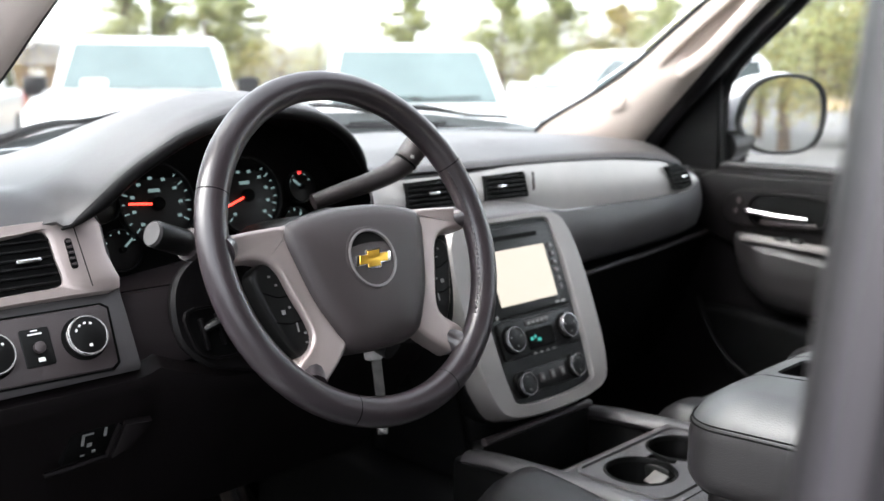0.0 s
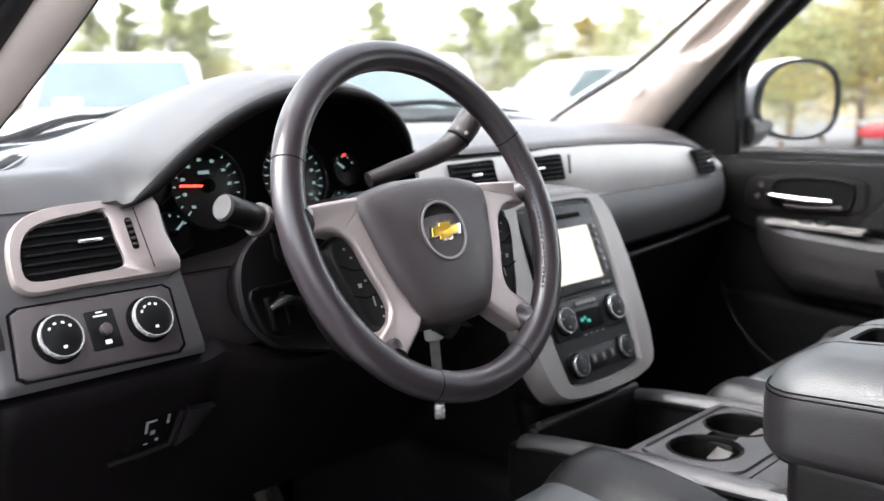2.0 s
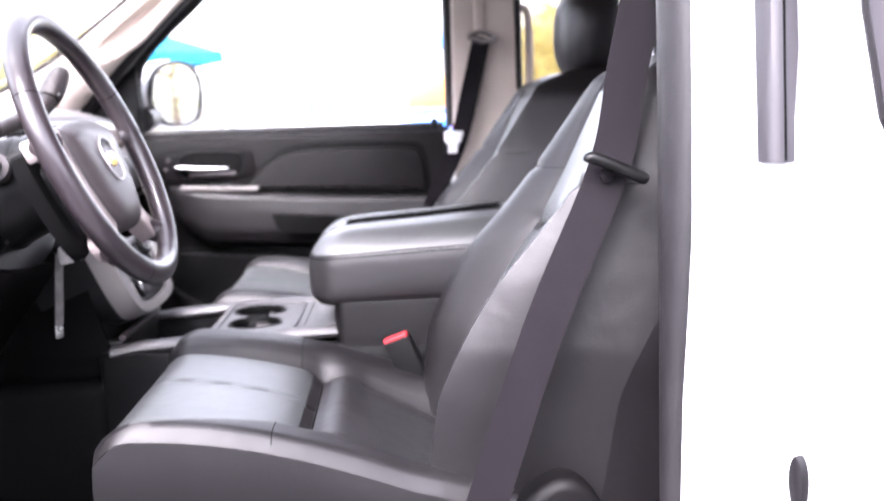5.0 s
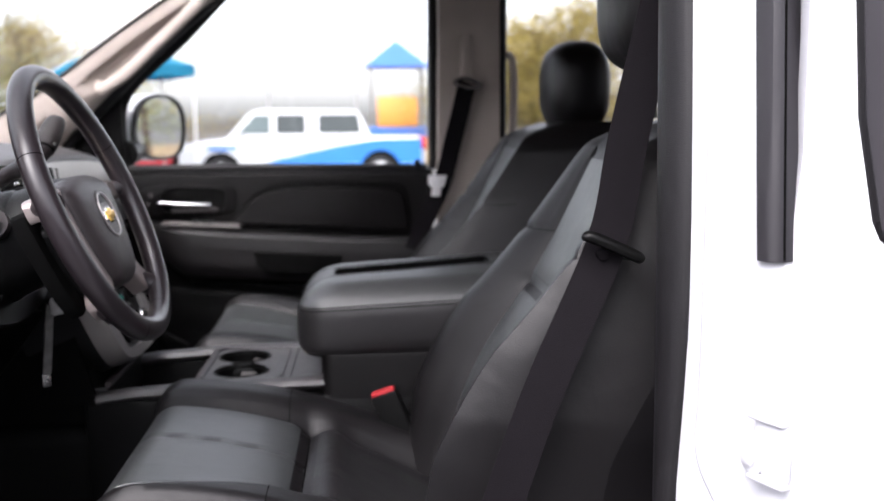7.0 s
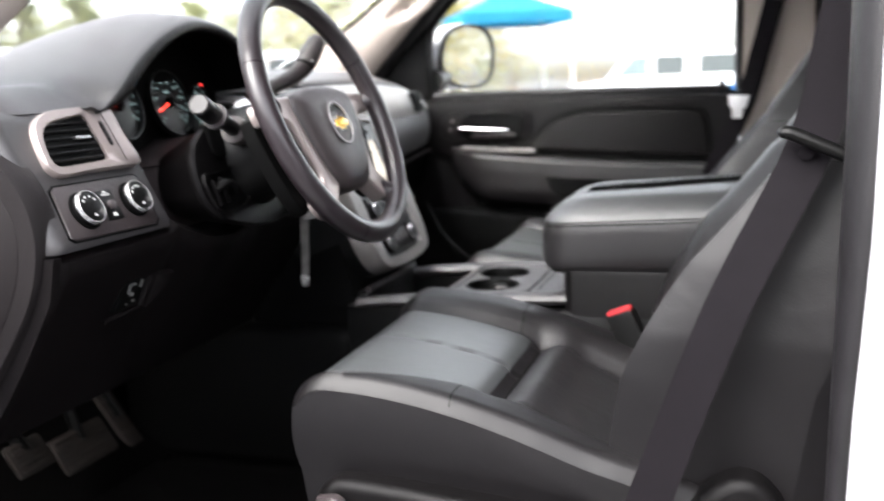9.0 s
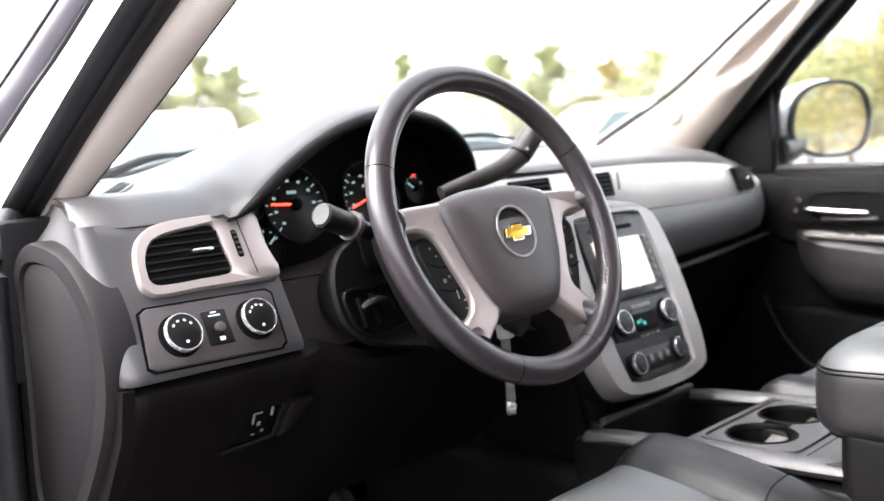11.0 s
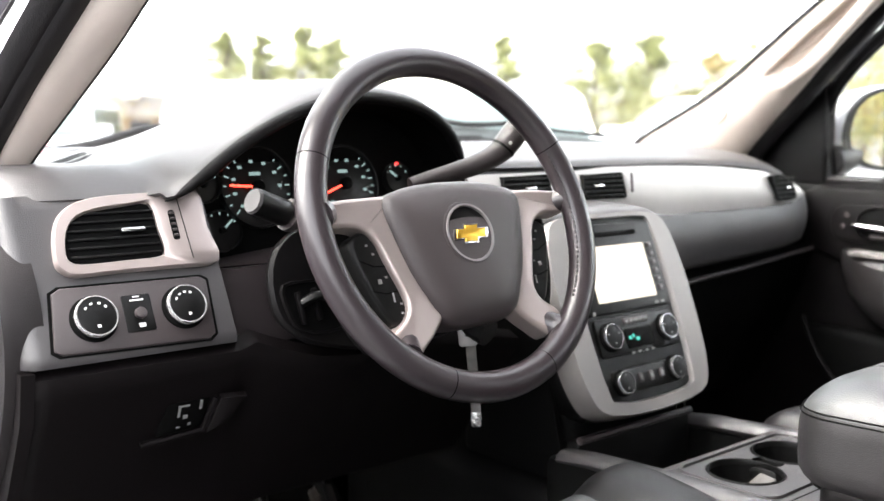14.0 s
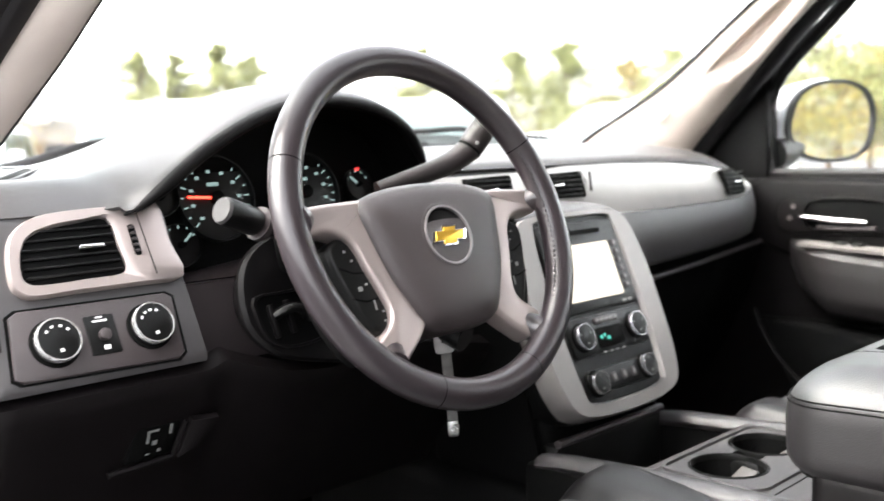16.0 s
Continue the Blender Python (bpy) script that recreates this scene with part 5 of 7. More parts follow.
# ================= steering wheel =================
wa = radians(22)
WM = basis((-0.418, 0.004, 1.254), (1, 0, 0), (0, math.sin(wa), math.cos(wa)))
wheel = thing("steering_wheel", "black leather four-spoke steering wheel with pewter spokes", "steering wheel", at=(-0.418, 0.004, 1.254))
RW, RT = 0.1895, 0.0172
RM = WM @ Matrix.Translation((-0.005, 0.011, 0.0))
rings = []
for i in range(72):
    a = 2 * math.pi * i / 72
    c = Vector((math.cos(a), math.sin(a), 0))
    rings.append([RM @ (c * (RW + RT * math.cos(b)) + Vector((0, 0, RT * 0.92 * math.sin(b)))) for b in (2 * math.pi * j / 16 for j in range(16))])
rim = under("rim", loft(rings + [rings[0]], cap=False), RIM_LEATHER, wheel, "black leather wheel rim")


def rim_ring(a, w, r, mtl, name):
    path = [RM @ Vector((RW * math.cos(a + d), RW * math.sin(a + d), 0)) for d in (-w, 0, w)]
    rr_ = []
    for p, d in zip(path, (-w, 0, w)):
        c = Vector((math.cos(a + d), math.sin(a + d), 0))
        rr_.append([RM @ (c * (RW + r * math.cos(b)) + Vector((0, 0, r * 0.92 * math.sin(b)))) for b in (2 * math.pi * j / 16 for j in range(16))])
    return part(name, loft(rr_, cap=False), mtl, rim)


for deg in (157, 26, 248, 292):
    rim_ring(radians(deg), 0.0035, RT * 1.010, BLACK, "rim_seam")
stitches = bmesh.new()
for i in range(30):
    a = radians(24 - i * 2.1)
    mm = RM @ Matrix.Rotation(a, 4, "Z") @ Matrix.Translation((RW - RT * 0.93, 0, RT * 0.45))
    box(-0.0008, 0.0008, -0.0014, 0.0014, -0.001, 0.0012, m=mm, bm=stitches)
part("rim_stitching", stitches, RIM_LEATHER, rim)

hub_half = [(0.0, -0.109), (0.03, -0.108), (0.055, -0.098), (0.072, -0.070), (0.086, -0.040), (0.098, 0.005), (0.103, 0.036), (0.088, 0.049), (0.045, 0.058), (0.0, 0.060)]
hub_out = hub_half + [(-x, y) for x, y in hub_half[-2:0:-1]]
hub_out = soft_poly(hub_out, 2)
hr = [[WM @ Vector((x * k, (y + 0.02) * k - 0.02, z)) for x, y in hub_out] for k, z in ((0.96, -0.055), (0.99, -0.022), (0.988, -0.014), (0.965, -0.007), (0.90, -0.001), (0.78, 0.004), (0.6, 0.0070), (0.3, 0.009))]
under("airbag_cover", loft(hr), PLASTIC, wheel, "charcoal airbag cover")
em = WM @ Matrix.Translation((-0.003, -0.008, 0.0075))
under("badge", disc(em, 0.0305, -0.004, 0.0010, 0.001, 40), mat("badge_black", (0.004, 0.0036, 0.0036), 0.42, vary=0.1, vscale=60, spec=0.15), wheel, "round black badge with gold emblem")
dish = [[em @ Vector((q * math.cos(2 * math.pi * i / 44), q * math.sin(2 * math.pi * i / 44), z)) for i in range(44)] for q, z in ((0.0375, -0.0030), (0.0365, 0.0012), (0.0345, 0.0022), (0.0325, 0.0018))]
under("badge_dish", loft(dish, cap=False), PLASTIC, wheel)
under("badge_ring", band(circle(0.0338, 44), circle(0.0308, 44), em, -0.003, 0.0034, 0.0012), mat("badge_ring", (0.34, 0.32, 0.32), 0.38, metal=0.8, vary=0.05, vscale=60), wheel, "thin chrome ring")
bow = [(-0.024, -0.0065), (-0.0205, 0.004), (-0.009, 0.004), (-0.0075, 0.0085), (0.011, 0.0085), (0.0095, 0.004), (0.0235, 0.004), (0.020, -0.0065), (0.0085, -0.0065), (0.007, -0.011), (-0.0115, -0.011), (-0.010, -0.0065)]
under("emblem_edge", slab(scaled(bow, 1.16), em, 0.001, 0.0036, 0.0006), CHROME, wheel)
under("emblem", slab(scaled(bow, 0.94), em, 0.003, 0.0046, 0.0005), GOLD, wheel, "plain gold emblem shape")
under("cover_mark", box(-0.014, 0.010, -0.072, -0.070, -0.004, 0.0035, 0.0005, 1, m=WM), DARK, wheel)
spoke = soft_poly([(-0.086, 0.0445), (-0.118, 0.0450), (-0.150, 0.0435), (-0.174, 0.040), (-0.178, 0.028), (-0.174, 0.013), (-0.150, 0.014), (-0.136, 0.012), (-0.123, 0.005), (-0.115, -0.008), (-0.109, -0.028), (-0.099, -0.056), (-0.095, -0.076), (-0.102, -0.090), (-0.124, -0.107),
                   (-0.117, -0.124), (-0.100, -0.134), (-0.084, -0.124), (-0.060, -0.104), (-0.052, -0.090), (-0.062, -0.068), (-0.074, -0.040), (-0.084, 0.005), (-0.086, 0.030)], 3)
pod = soft_poly([(-0.143, 0.002), (-0.124, 0.010), (-0.110, -0.004), (-0.103, -0.030), (-0.091, -0.060), (-0.089, -0.080), (-0.099, -0.093), (-0.113, -0.093), (-0.127, -0.070), (-0.138, -0.040), (-0.145, -0.014)], 3)
well = soft_poly([(-0.168, 0.026), (-0.120, 0.022), (-0.096, -0.02), (-0.084, -0.07), (-0.094, -0.10), (-0.122, -0.118), (-0.146, -0.09), (-0.162, -0.04)], 3)
for s in (-1, 1):
    def flip(pts):
        return [(-s * x, y) for x, y in pts]
    under("spoke_backing", slab(flip(well), WM, -0.060, -0.040, 0.006, 2), BLACK, wheel)
    under("spoke", slab(flip(spoke), WM, -0.036, -0.0095, 0.0060, 5), SPOKE, wheel, "satin pewter spoke")
    arm_ = spline([(s * 0.158, 0.028, -0.026), (s * 0.169, 0.028, -0.018), (s * 0.180, 0.028, -0.006), (s * 0.190, 0.024, 0.0)], 4)
    under("spoke_arm", tube([WM @ p for p in arm_], [lerp(0.0105, 0.0185, i / (len(arm_) - 1)) for i in range(len(arm_))], 14, up=(0, 1, 0)), RIM_LEATHER, wheel, "leather-wrapped spoke end")
    leg_ = spline([(s * 0.100, -0.113, -0.024), (s * 0.109, -0.123, -0.016), (s * 0.115, -0.131, -0.008)], 4)
    under("spoke_stub", tube([WM @ p for p in leg_], [lerp(0.0150, 0.0175, i / (len(leg_) - 1)) for i in range(len(leg_))], 14, up=(0, 1, 0)), RIM_LEATHER, wheel, "leather-wrapped spoke end")
    under("button_pod", slab(flip(pod), WM, -0.044, -0.018, 0.006, 4), DARK, wheel, "black steering wheel buttons")
    for x, y, w, h in ((-0.126, -0.006, 0.004, 0.003), (-0.120, -0.016, 0.004, 0.003), (-0.119, -0.046, 0.006, 0.006), (-0.110, -0.042, 0.004, 0.003), (-0.106, -0.064, 0.0025, 0.014), (-0.098, -0.072, 0.004, 0.003), (-0.099, -0.082, 0.004, 0.003)):
        under("button_print", box(-s * x - w * 0.4, -s * x + w * 0.4, y - h * 0.4, y + h * 0.4, -0.0185, -0.0174, m=WM), PRINT, wheel)
    for (xa, ya), (xb, yb) in (((-0.138, -0.022), (-0.107, -0.030)), ((-0.131, -0.055), (-0.099, -0.058))):
        under("button_gap", tube([WM @ Vector((-s * xa, ya, -0.0180)), WM @ Vector((-s * (xa + xb) / 2, (ya + yb) / 2 - 0.003, -0.0178)), WM @ Vector((-s * xb, yb, -0.0180))], 0.0009, 6), BLACK, wheel)
under("wheel_back", tube([WM @ Vector((0, -0.02, -0.10)), WM @ Vector((0, -0.02, -0.05)), WM @ Vector((0, -0.025, -0.03))], [0.052, 0.062, 0.070], 24), BLACK, wheel)

# ================= centre console =================
console = thing("centre_console", "charcoal centre console with tray, cup holders and padded armrest", "console", at=(0, -0.2, 0.58))


# open-topped tray: floor and four walls
for sx in (-1, 1):
    under("console_side", box(min(sx * 0.128, sx * 0.164), max(sx * 0.128, sx * 0.164), -0.66, 0.12, 0.58, 0.908, 0.012), DARK, console)
    under("console_rail", tube([(sx * 0.143, 0.10, 0.905), (sx * 0.142, 0.05, 0.912), (sx * 0.142, -0.10, 0.921), (sx * 0.142, -0.24, 0.924), (sx * 0.130, -0.33, 0.924)], 0.020, 12, flat=0.6), SOFT, console)
under("tray_floor", box(-0.13, 0.13, -0.10, 0.12, 0.815, 0.835, 0.004), DARK, console, "black rubber tray floor")
under("tray_front", box(-0.13, 0.13, 0.085, 0.13, 0.60, 0.925, 0.008), DARK, console)
under("tray_rim", tube([(-0.128, 0.086, 0.928), (0.128, 0.086, 0.928)], 0.006, 8), PLASTIC, console)
for x in (-0.02, 0.035):
    under("power_socket", disc(basis((x, -0.060, 0.872), (-1, 0, 0), (0, 0, 1)), 0.011, -0.004, 0.003, 0.001, 18), DARK, console)
# cup holder plate with two wells
PZ = Matrix.Translation((0, 0, 0.928))


def cup(cx, cy, r):
    rings = []
    for rr_, z in ((r + 0.004, 0.0), (r + 0.001, 0.002), (r, -0.003), (r * 0.96, -0.03), (r * 0.93, -0.075), (0.004, -0.076)):
        rings.append([PZ @ Vector((cx + rr_ * math.cos(2 * math.pi * i / 28), cy + rr_ * math.sin(2 * math.pi * i / 28), z)) for i in range(28)])
    return loft(rings, cap=False)


def holed_plate(x0, x1, y0, y1, holes, z, nx=66, ny=38):
    """A flat plate left open over round wells."""
    bm = bmesh.new()
    grid = {}
    for i in range(nx + 1):
        for j in range(ny + 1):
            x, y = lerp(x0, x1, i / nx), lerp(y0, y1, j / ny)
            for cx, cy, r in holes:
                d = math.hypot(x - cx, y - cy)
                if abs(d - r) < 0.0022 and d > 1e-6:
                    x, y = cx + (x - cx) * r / d, cy + (y - cy) * r / d
            grid[i, j] = bm.verts.new((x, y, z))
    for i in range(nx):
        for j in range(ny):
            q = [grid[i, j], grid[i + 1, j], grid[i + 1, j + 1], grid[i, j + 1]]
            c = sum((v.co for v in q), Vector()) / 4
            if all(math.hypot(c.x - cx, c.y - cy) > r - 0.0005 for cx, cy, r in holes):
                bm.faces.new(q)
    for v in [v for v in bm.verts if not v.link_faces]:
        bm.verts.remove(v)
    return bm


CUP_GREY = mat("cup_spring_plastic", (0.075, 0.068, 0.064), 0.4, vary=0.12, vscale=60)
CUPS = [(-0.057, -0.134, 0.0465), (0.055, -0.128, 0.0465)]
under("cup_plate", holed_plate(-0.131, 0.131, -0.226, -0.066, CUPS + [(-0.001, -0.131, 0.021)], 0.928, 88, 52), SOFT, console, "charcoal cup holder plate")
under("cup_plate_front", box(-0.13, 0.13, -0.068, -0.058, 0.835, 0.929, 0.003), PLASTIC, console)
for cx, cy, r in CUPS:
    well = under("cup_well", cup(cx, cy, r), BLACK, console, "black cup well")
    for a in ((215, 320) if cx > 0 else (-15, 235)):
        q = Matrix.Translation((cx, cy, 0.895)) @ Matrix.Rotation(radians(a), 4, "Z") @ Matrix.Rotation(radians(-28), 4, "Y")
        under("cup_spring", box(r * 0.45, r * 0.96, -0.014, 0.014, -0.0015, 0.0015, 0.001, m=q), CUP_GREY, console, "pale spring tongue")
under("cup_bridge", box(-0.016, 0.014, -0.156, -0.106, 0.895, 0.9225, 0.006), DARK, console, "black bridge between the cup wells")
for cx, cy, r in CUPS:
    under("cup_mat", disc(Matrix.Translation((cx, cy, 0.853)), r * 0.86, 0.0, 0.004, 0.001, 28), RUBBER, console)
    under("well_lip", band(circle(r + 0.003, 36, cx, cy), circle(r - 0.0005, 36, cx, cy), PZ, -0.006, 0.0012, 0.001), DARK, console)
under("plate_rim", band(rrect(0.250, 0.146, 0.024, 0.0, -0.141), rrect(0.238, 0.134, 0.018, 0.0, -0.141), PZ, -0.002, 0.0035, 0.002), SOFT, console)
under("plate_seam", box(-0.128, 0.128, -0.2285, -0.2265, 0.926, 0.9295), BLACK, console)


def rear_deck(u, v):
    x, y = lerp(-0.150, 0.150, u), lerp(-0.228, -0.30, v)
    return Vector((x, y, 0.929 + 0.02 * v ** 2))


under("console_deck", sheet(rear_deck, 12, 8, 0.006), SOFT, console)
under("console_bin", box(-0.163, 0.163, -0.70, -0.285, 0.58, 0.992, 0.02, 3), TRIM, console)
# padded armrest lid, built as a superellipsoid-like cushion
def cushion(x0, x1, y0, y1, z0, z1, e=4.0, crown=0.0, nu=28, nv=18, ez=None):
    rings = []
    for j in range(nv + 1):
        ph = -math.pi / 2 + math.pi * j / nv
        cz, sz_ = math.cos(ph), math.sin(ph)
        f = lambda c: math.copysign(abs(c) ** (2 / e), c)
        g = lambda c: math.copysign(abs(c) ** (2 / (ez or e)), c)
        ring = []
        for i in range(nu):
            th = 2 * math.pi * i / nu
            x, y = g(cz) * f(math.cos(th)), g(cz) * f(math.sin(th))
            ring.append(Vector((lerp(x0, x1, (x + 1) / 2), lerp(y0, y1, (y + 1) / 2), lerp(z0, z1, (g(sz_) + 1) / 2) + crown * (1 - x * x) * (1 - y * y) * (1 if sz_ > 0 else 0))))
        rings.append(ring)
    return loft(rings[1:-1])


LID = [(0.975, 0.012), (0.980, 0.006), (0.992, 0.001), (1.010, 0.0), (1.050, 0.0), (1.066, 0.0015), (1.0725, 0.0035), (1.080, 0.0065), (1.088, 0.0105), (1.096, 0.0165), (1.103, 0.024), (1.109, 0.033), (1.1135, 0.043), (1.116, 0.054)]


def lid_tilt(p):
    """The lid dips towards its front."""
    f = min(1.0, max(0.0, (p.y + 0.56) / 0.30)) * min(1.0, max(0.0, (p.z - 0.98) / 0.12))
    return Vector((p.x, p.y, p.z - 0.022 * f))


def lid_ring(z, inset):
    r = max(0.012, 0.062 - 0.5 * inset)
    return [lid_tilt(Vector((x, y, z))) for x, y in rrect(0.340 - 2 * inset, 0.518 - 2 * inset, r, 0.0, -0.501, 8)]


def lid_z(inset):
    return step(inset, [(q, z) for z, q in LID[4:]])


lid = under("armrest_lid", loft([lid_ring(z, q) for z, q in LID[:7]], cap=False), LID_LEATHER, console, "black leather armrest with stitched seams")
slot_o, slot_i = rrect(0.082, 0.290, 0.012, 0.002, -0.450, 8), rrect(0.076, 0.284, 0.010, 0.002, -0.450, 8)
part("lid_top", loft([lid_ring(z, q) for z, q in LID[6:]] + [[lid_tilt(Vector((x, y, 1.1165))) for x, y in slot_o]], cap=False), LID_TOP, lid, "smooth padded leather top, coloured paler for sky sheen")
slot_rings = [[lid_tilt(Vector((x, y, z))) for x, y in (slot_o if z > 1.115 else slot_i)] for z in (1.1165, 1.114, 1.092)]
part("lid_slot", loft(slot_rings, cap=False), BLACK, lid, "recessed slot")
part("slot_floor", loft([[lid_tilt(Vector((x, y, z))) for x, y in slot_i] for z in (1.086, 1.094)]), PLASTIC, lid)
part("lid_base", slab([(v.x, v.y) for v in lid_ring(0.975, 0.012)], Matrix(), 0.972, 0.977), DARK, lid)
for z, q in ((1.0695, 0.0012), (1.0755, 0.0030)):
    part("lid_seam", tube([p + Vector((0, 0, 0.0)) for p in lid_ring(z, q)] + [lid_ring(z, q)[0]], 0.0010, 6), BLACK, lid)
for sx in (-1, 1):
    part("top_seam", tube([lid_tilt(Vector((0.003 + sx * 0.056, -0.242 - q, lid_z(min(q, 0.054)) + 0.0003))) for q in (0.004, 0.010, 0.018, 0.028, 0.042, 0.06, 0.10, 0.2, 0.34, 0.46)], 0.0010, 6), BLACK, lid)
part("lid_latch", box(-0.03, 0.03, -0.248, -0.238, 1.012, 1.036, 0.005), DARK, lid)
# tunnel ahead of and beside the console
# Tunnel and stack base take near-black to paint the footwell's shade.
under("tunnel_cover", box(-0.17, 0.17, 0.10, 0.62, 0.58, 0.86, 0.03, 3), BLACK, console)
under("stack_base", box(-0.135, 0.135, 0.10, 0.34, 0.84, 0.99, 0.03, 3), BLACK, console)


# ================= seats =================
def bolster_line(s, v, outer):
    """Where the side bolster begins; on the door side it tapers out to the front corner."""
    return 0.66 + (0.28 * max(0.0, 1 - v / 0.42) ** 1.2 if s * outer > 0 else 0.0)


def seat_cushion(cx, outer, wide=0.25):
    """Cushion skin: raised side bolsters, sunk middle, rounded front."""
    def f(u, v):
        s = 2 * u - 1
        y = lerp(-0.020, -0.56, v)
        line = bolster_line(s, v, outer)
        bol = 1 / (1 + math.exp(-(abs(s) - line) * 26))
        mid_z = 0.928 - 0.20 * v ** 1.25 + 0.03 * math.sin(math.pi * v)
        edge_z = 0.942 - 0.125 * v ** 1.3 + 0.014 * math.sin(math.pi * min(1, v * 1.4)) + 0.010 * u
        z = lerp(mid_z, edge_z, bol)
        z -= 0.010 * math.exp(-((abs(s) - line + 0.05) / 0.022) ** 2)
        z += (-0.014 * math.exp(-((v - 0.46) / 0.028) ** 2) + 0.013 * math.exp(-((v - 0.54) / 0.035) ** 2)) * (1 - bol)
        z -= 0.005 * math.exp(-(s / 0.012) ** 2) * (1 if v < 0.45 else 0)
        z -= 0.004 * math.exp(-((abs(s) - line - 0.04) / 0.014) ** 2)
        nose = max(0.0, (0.09 - v) / 0.09)
        z -= 0.026 * nose ** 2.4
        side = max(0.0, (abs(s) - 0.92) / 0.08)
        z -= 0.022 * side ** 2.2
        front_curve = 0.003 * (1 - s)
        return Vector((cx + s * wide, y - front_curve * (1 - v), z))
    return f


def seat_back(cx, wide=0.25):
    """Back skin: tall bolsters leaning back to narrow shoulders."""
    def f(u, v):
        s = 2 * u - 1
        z = lerp(0.80, 1.372, v)
        w = wide * step(v, [(0, 0.96), (0.35, 1.0), (0.7, 0.94), (0.9, 0.84), (1.0, 0.66)])
        y_mid = sum(step(z + k * 0.03, [(0.70, -0.440), (0.90, -0.505), (1.0, -0.540), (1.14, -0.640), (1.38, -0.750), (1.50, -0.800)]) for k in (-2, -1, 0, 1, 2)) / 5
        bol = 1 / (1 + math.exp(-(abs(s) - 0.62) * 20))
        out = 0.075 * step(v, [(0, 0.7), (0.25, 1.0), (0.5, 1.0), (0.75, 0.45), (1.0, 0.0)])
        y = y_mid + out * bol
        y -= 0.012 * math.exp(-((abs(s) - 0.52) / 0.020) ** 2) * (1 if v < 0.93 else 0)
        y -= 0.008 * math.exp(-((v - 0.565) / 0.010) ** 2) * (1 - bol)
        y -= 0.006 * math.exp(-((v - 0.70) / 0.010) ** 2) * bol
        side = max(0.0, (abs(s) - 0.84) / 0.16)
        y -= 0.22 * side ** 1.7
        top = max(0.0, (v - 0.93) / 0.07)
        y -= 0.07 * top ** 2
        return Vector((cx + s * w, y, z))
    return f


def make_seat(name, cx, dy, dzz, label, outer, head):
    t = thing(name, label, "car seat", "front seats", at=(cx, -0.3, 0.58))
    off = Vector((0, dy, dzz))

    def put(nm, bm, m, lab=""):
        bm.transform(Matrix.Translation(off))
        return under(nm, bm, m, t, lab)

    fc = seat_cushion(cx, outer)
    edge_u = lambda sd, v: 0.5 + sd * 0.5 * (bolster_line(sd, v, outer) - 0.055)
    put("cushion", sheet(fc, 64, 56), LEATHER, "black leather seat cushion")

    def skirt(u, v):
        ang = u * 4
        if ang < 1:
            p = fc(0, 1 - ang)
        elif ang < 3:
            p = fc((ang - 1) / 2, 0)
        else:
            p = fc(1, ang - 3)
        c = Vector((cx, -0.3, p.z))
        inn = (c - p)
        inn.z = 0
        bul = 0.006 * math.sin(math.pi * min(1, v * 1.6)) - 0.014 * v
        q = p - inn.normalized() * bul
        return Vector((q.x, q.y, lerp(p.z, 0.75, v)))

    put("cushion_skirt", sheet(skirt, 100, 10), LEATHER)
    fb = seat_back(cx)
    put("backrest", sheet(fb, 64, 60), LEATHER, "black leather backrest")

    def rear(u, v):
        s = math.sin(math.pi / 2 * (2 * u - 1))
        a = fb((s + 1) / 2, v)
        e0 = fb(0, v)
        deep = step(v, [(0, 0.20), (0.6, 0.17), (0.9, 0.10), (1.0, 0.03)])
        return Vector((a.x, e0.y - deep * (1 - abs(s) ** 8) + 0.001, a.z))

    put("backrest_shell", sheet(rear, 48, 30), LEATHER)
    put("cushion_insert", sheet(lambda u, v: fc(lerp(edge_u(-1, lerp(0.015, 0.435, v)), edge_u(1, lerp(0.015, 0.435, v)), u), lerp(0.015, 0.435, v)) + Vector((0, 0, 0.0015)), 44, 30), LEATHER_SHEEN, "smooth leather seat insert, coloured paler for sky sheen")
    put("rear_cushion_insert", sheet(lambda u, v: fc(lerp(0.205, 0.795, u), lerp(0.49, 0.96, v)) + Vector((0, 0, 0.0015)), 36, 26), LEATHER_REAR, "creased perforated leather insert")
    put("backrest_insert", sheet(lambda u, v: fb(lerp(0.245, 0.755, u), lerp(0.02, 0.90, v)) + Vector((0, 0.002, 0)), 30, 26), LEATHER_SHEEN)
    # welt lines
    for s in (-1, 1):
        put("cushion_welt", tube([fc(edge_u(s, lerp(0.03, 0.85, i / 30)), lerp(0.03, 0.85, i / 30)) + Vector((0, 0, -0.001)) for i in range(31)], 0.0016, 5), BLACK)
        u1 = 0.5 + s * 0.262
        put("backrest_welt", tube([fb(u1, lerp(0.10, 0.92, i / 24)) + Vector((0, 0.001, 0)) for i in range(25)], 0.0016, 5), BLACK)
        put("bolster_seam", tube([fc(0.5 + s * lerp(0.305, 0.49, i / 10), 0.40) for i in range(11)], 0.0009, 5), BLACK)
        put("back_bolster_seam", tube([fb(0.5 + s * lerp(0.262, 0.46, i / 10), 0.70) for i in range(11)], 0.0009, 5), BLACK)
    put("cushion_seam", tube([fc(0.5, lerp(0.02, 0.43, i / 32)) + Vector((0, 0, 0.0018)) for i in range(33)], 0.0010, 5), BLACK)
    put("insert_seam", tube([fc(lerp(0.20, 0.80, i / 16), 0.462) for i in range(17)], 0.0016, 5), BLACK)
    # head restraint
    hy, hz = head
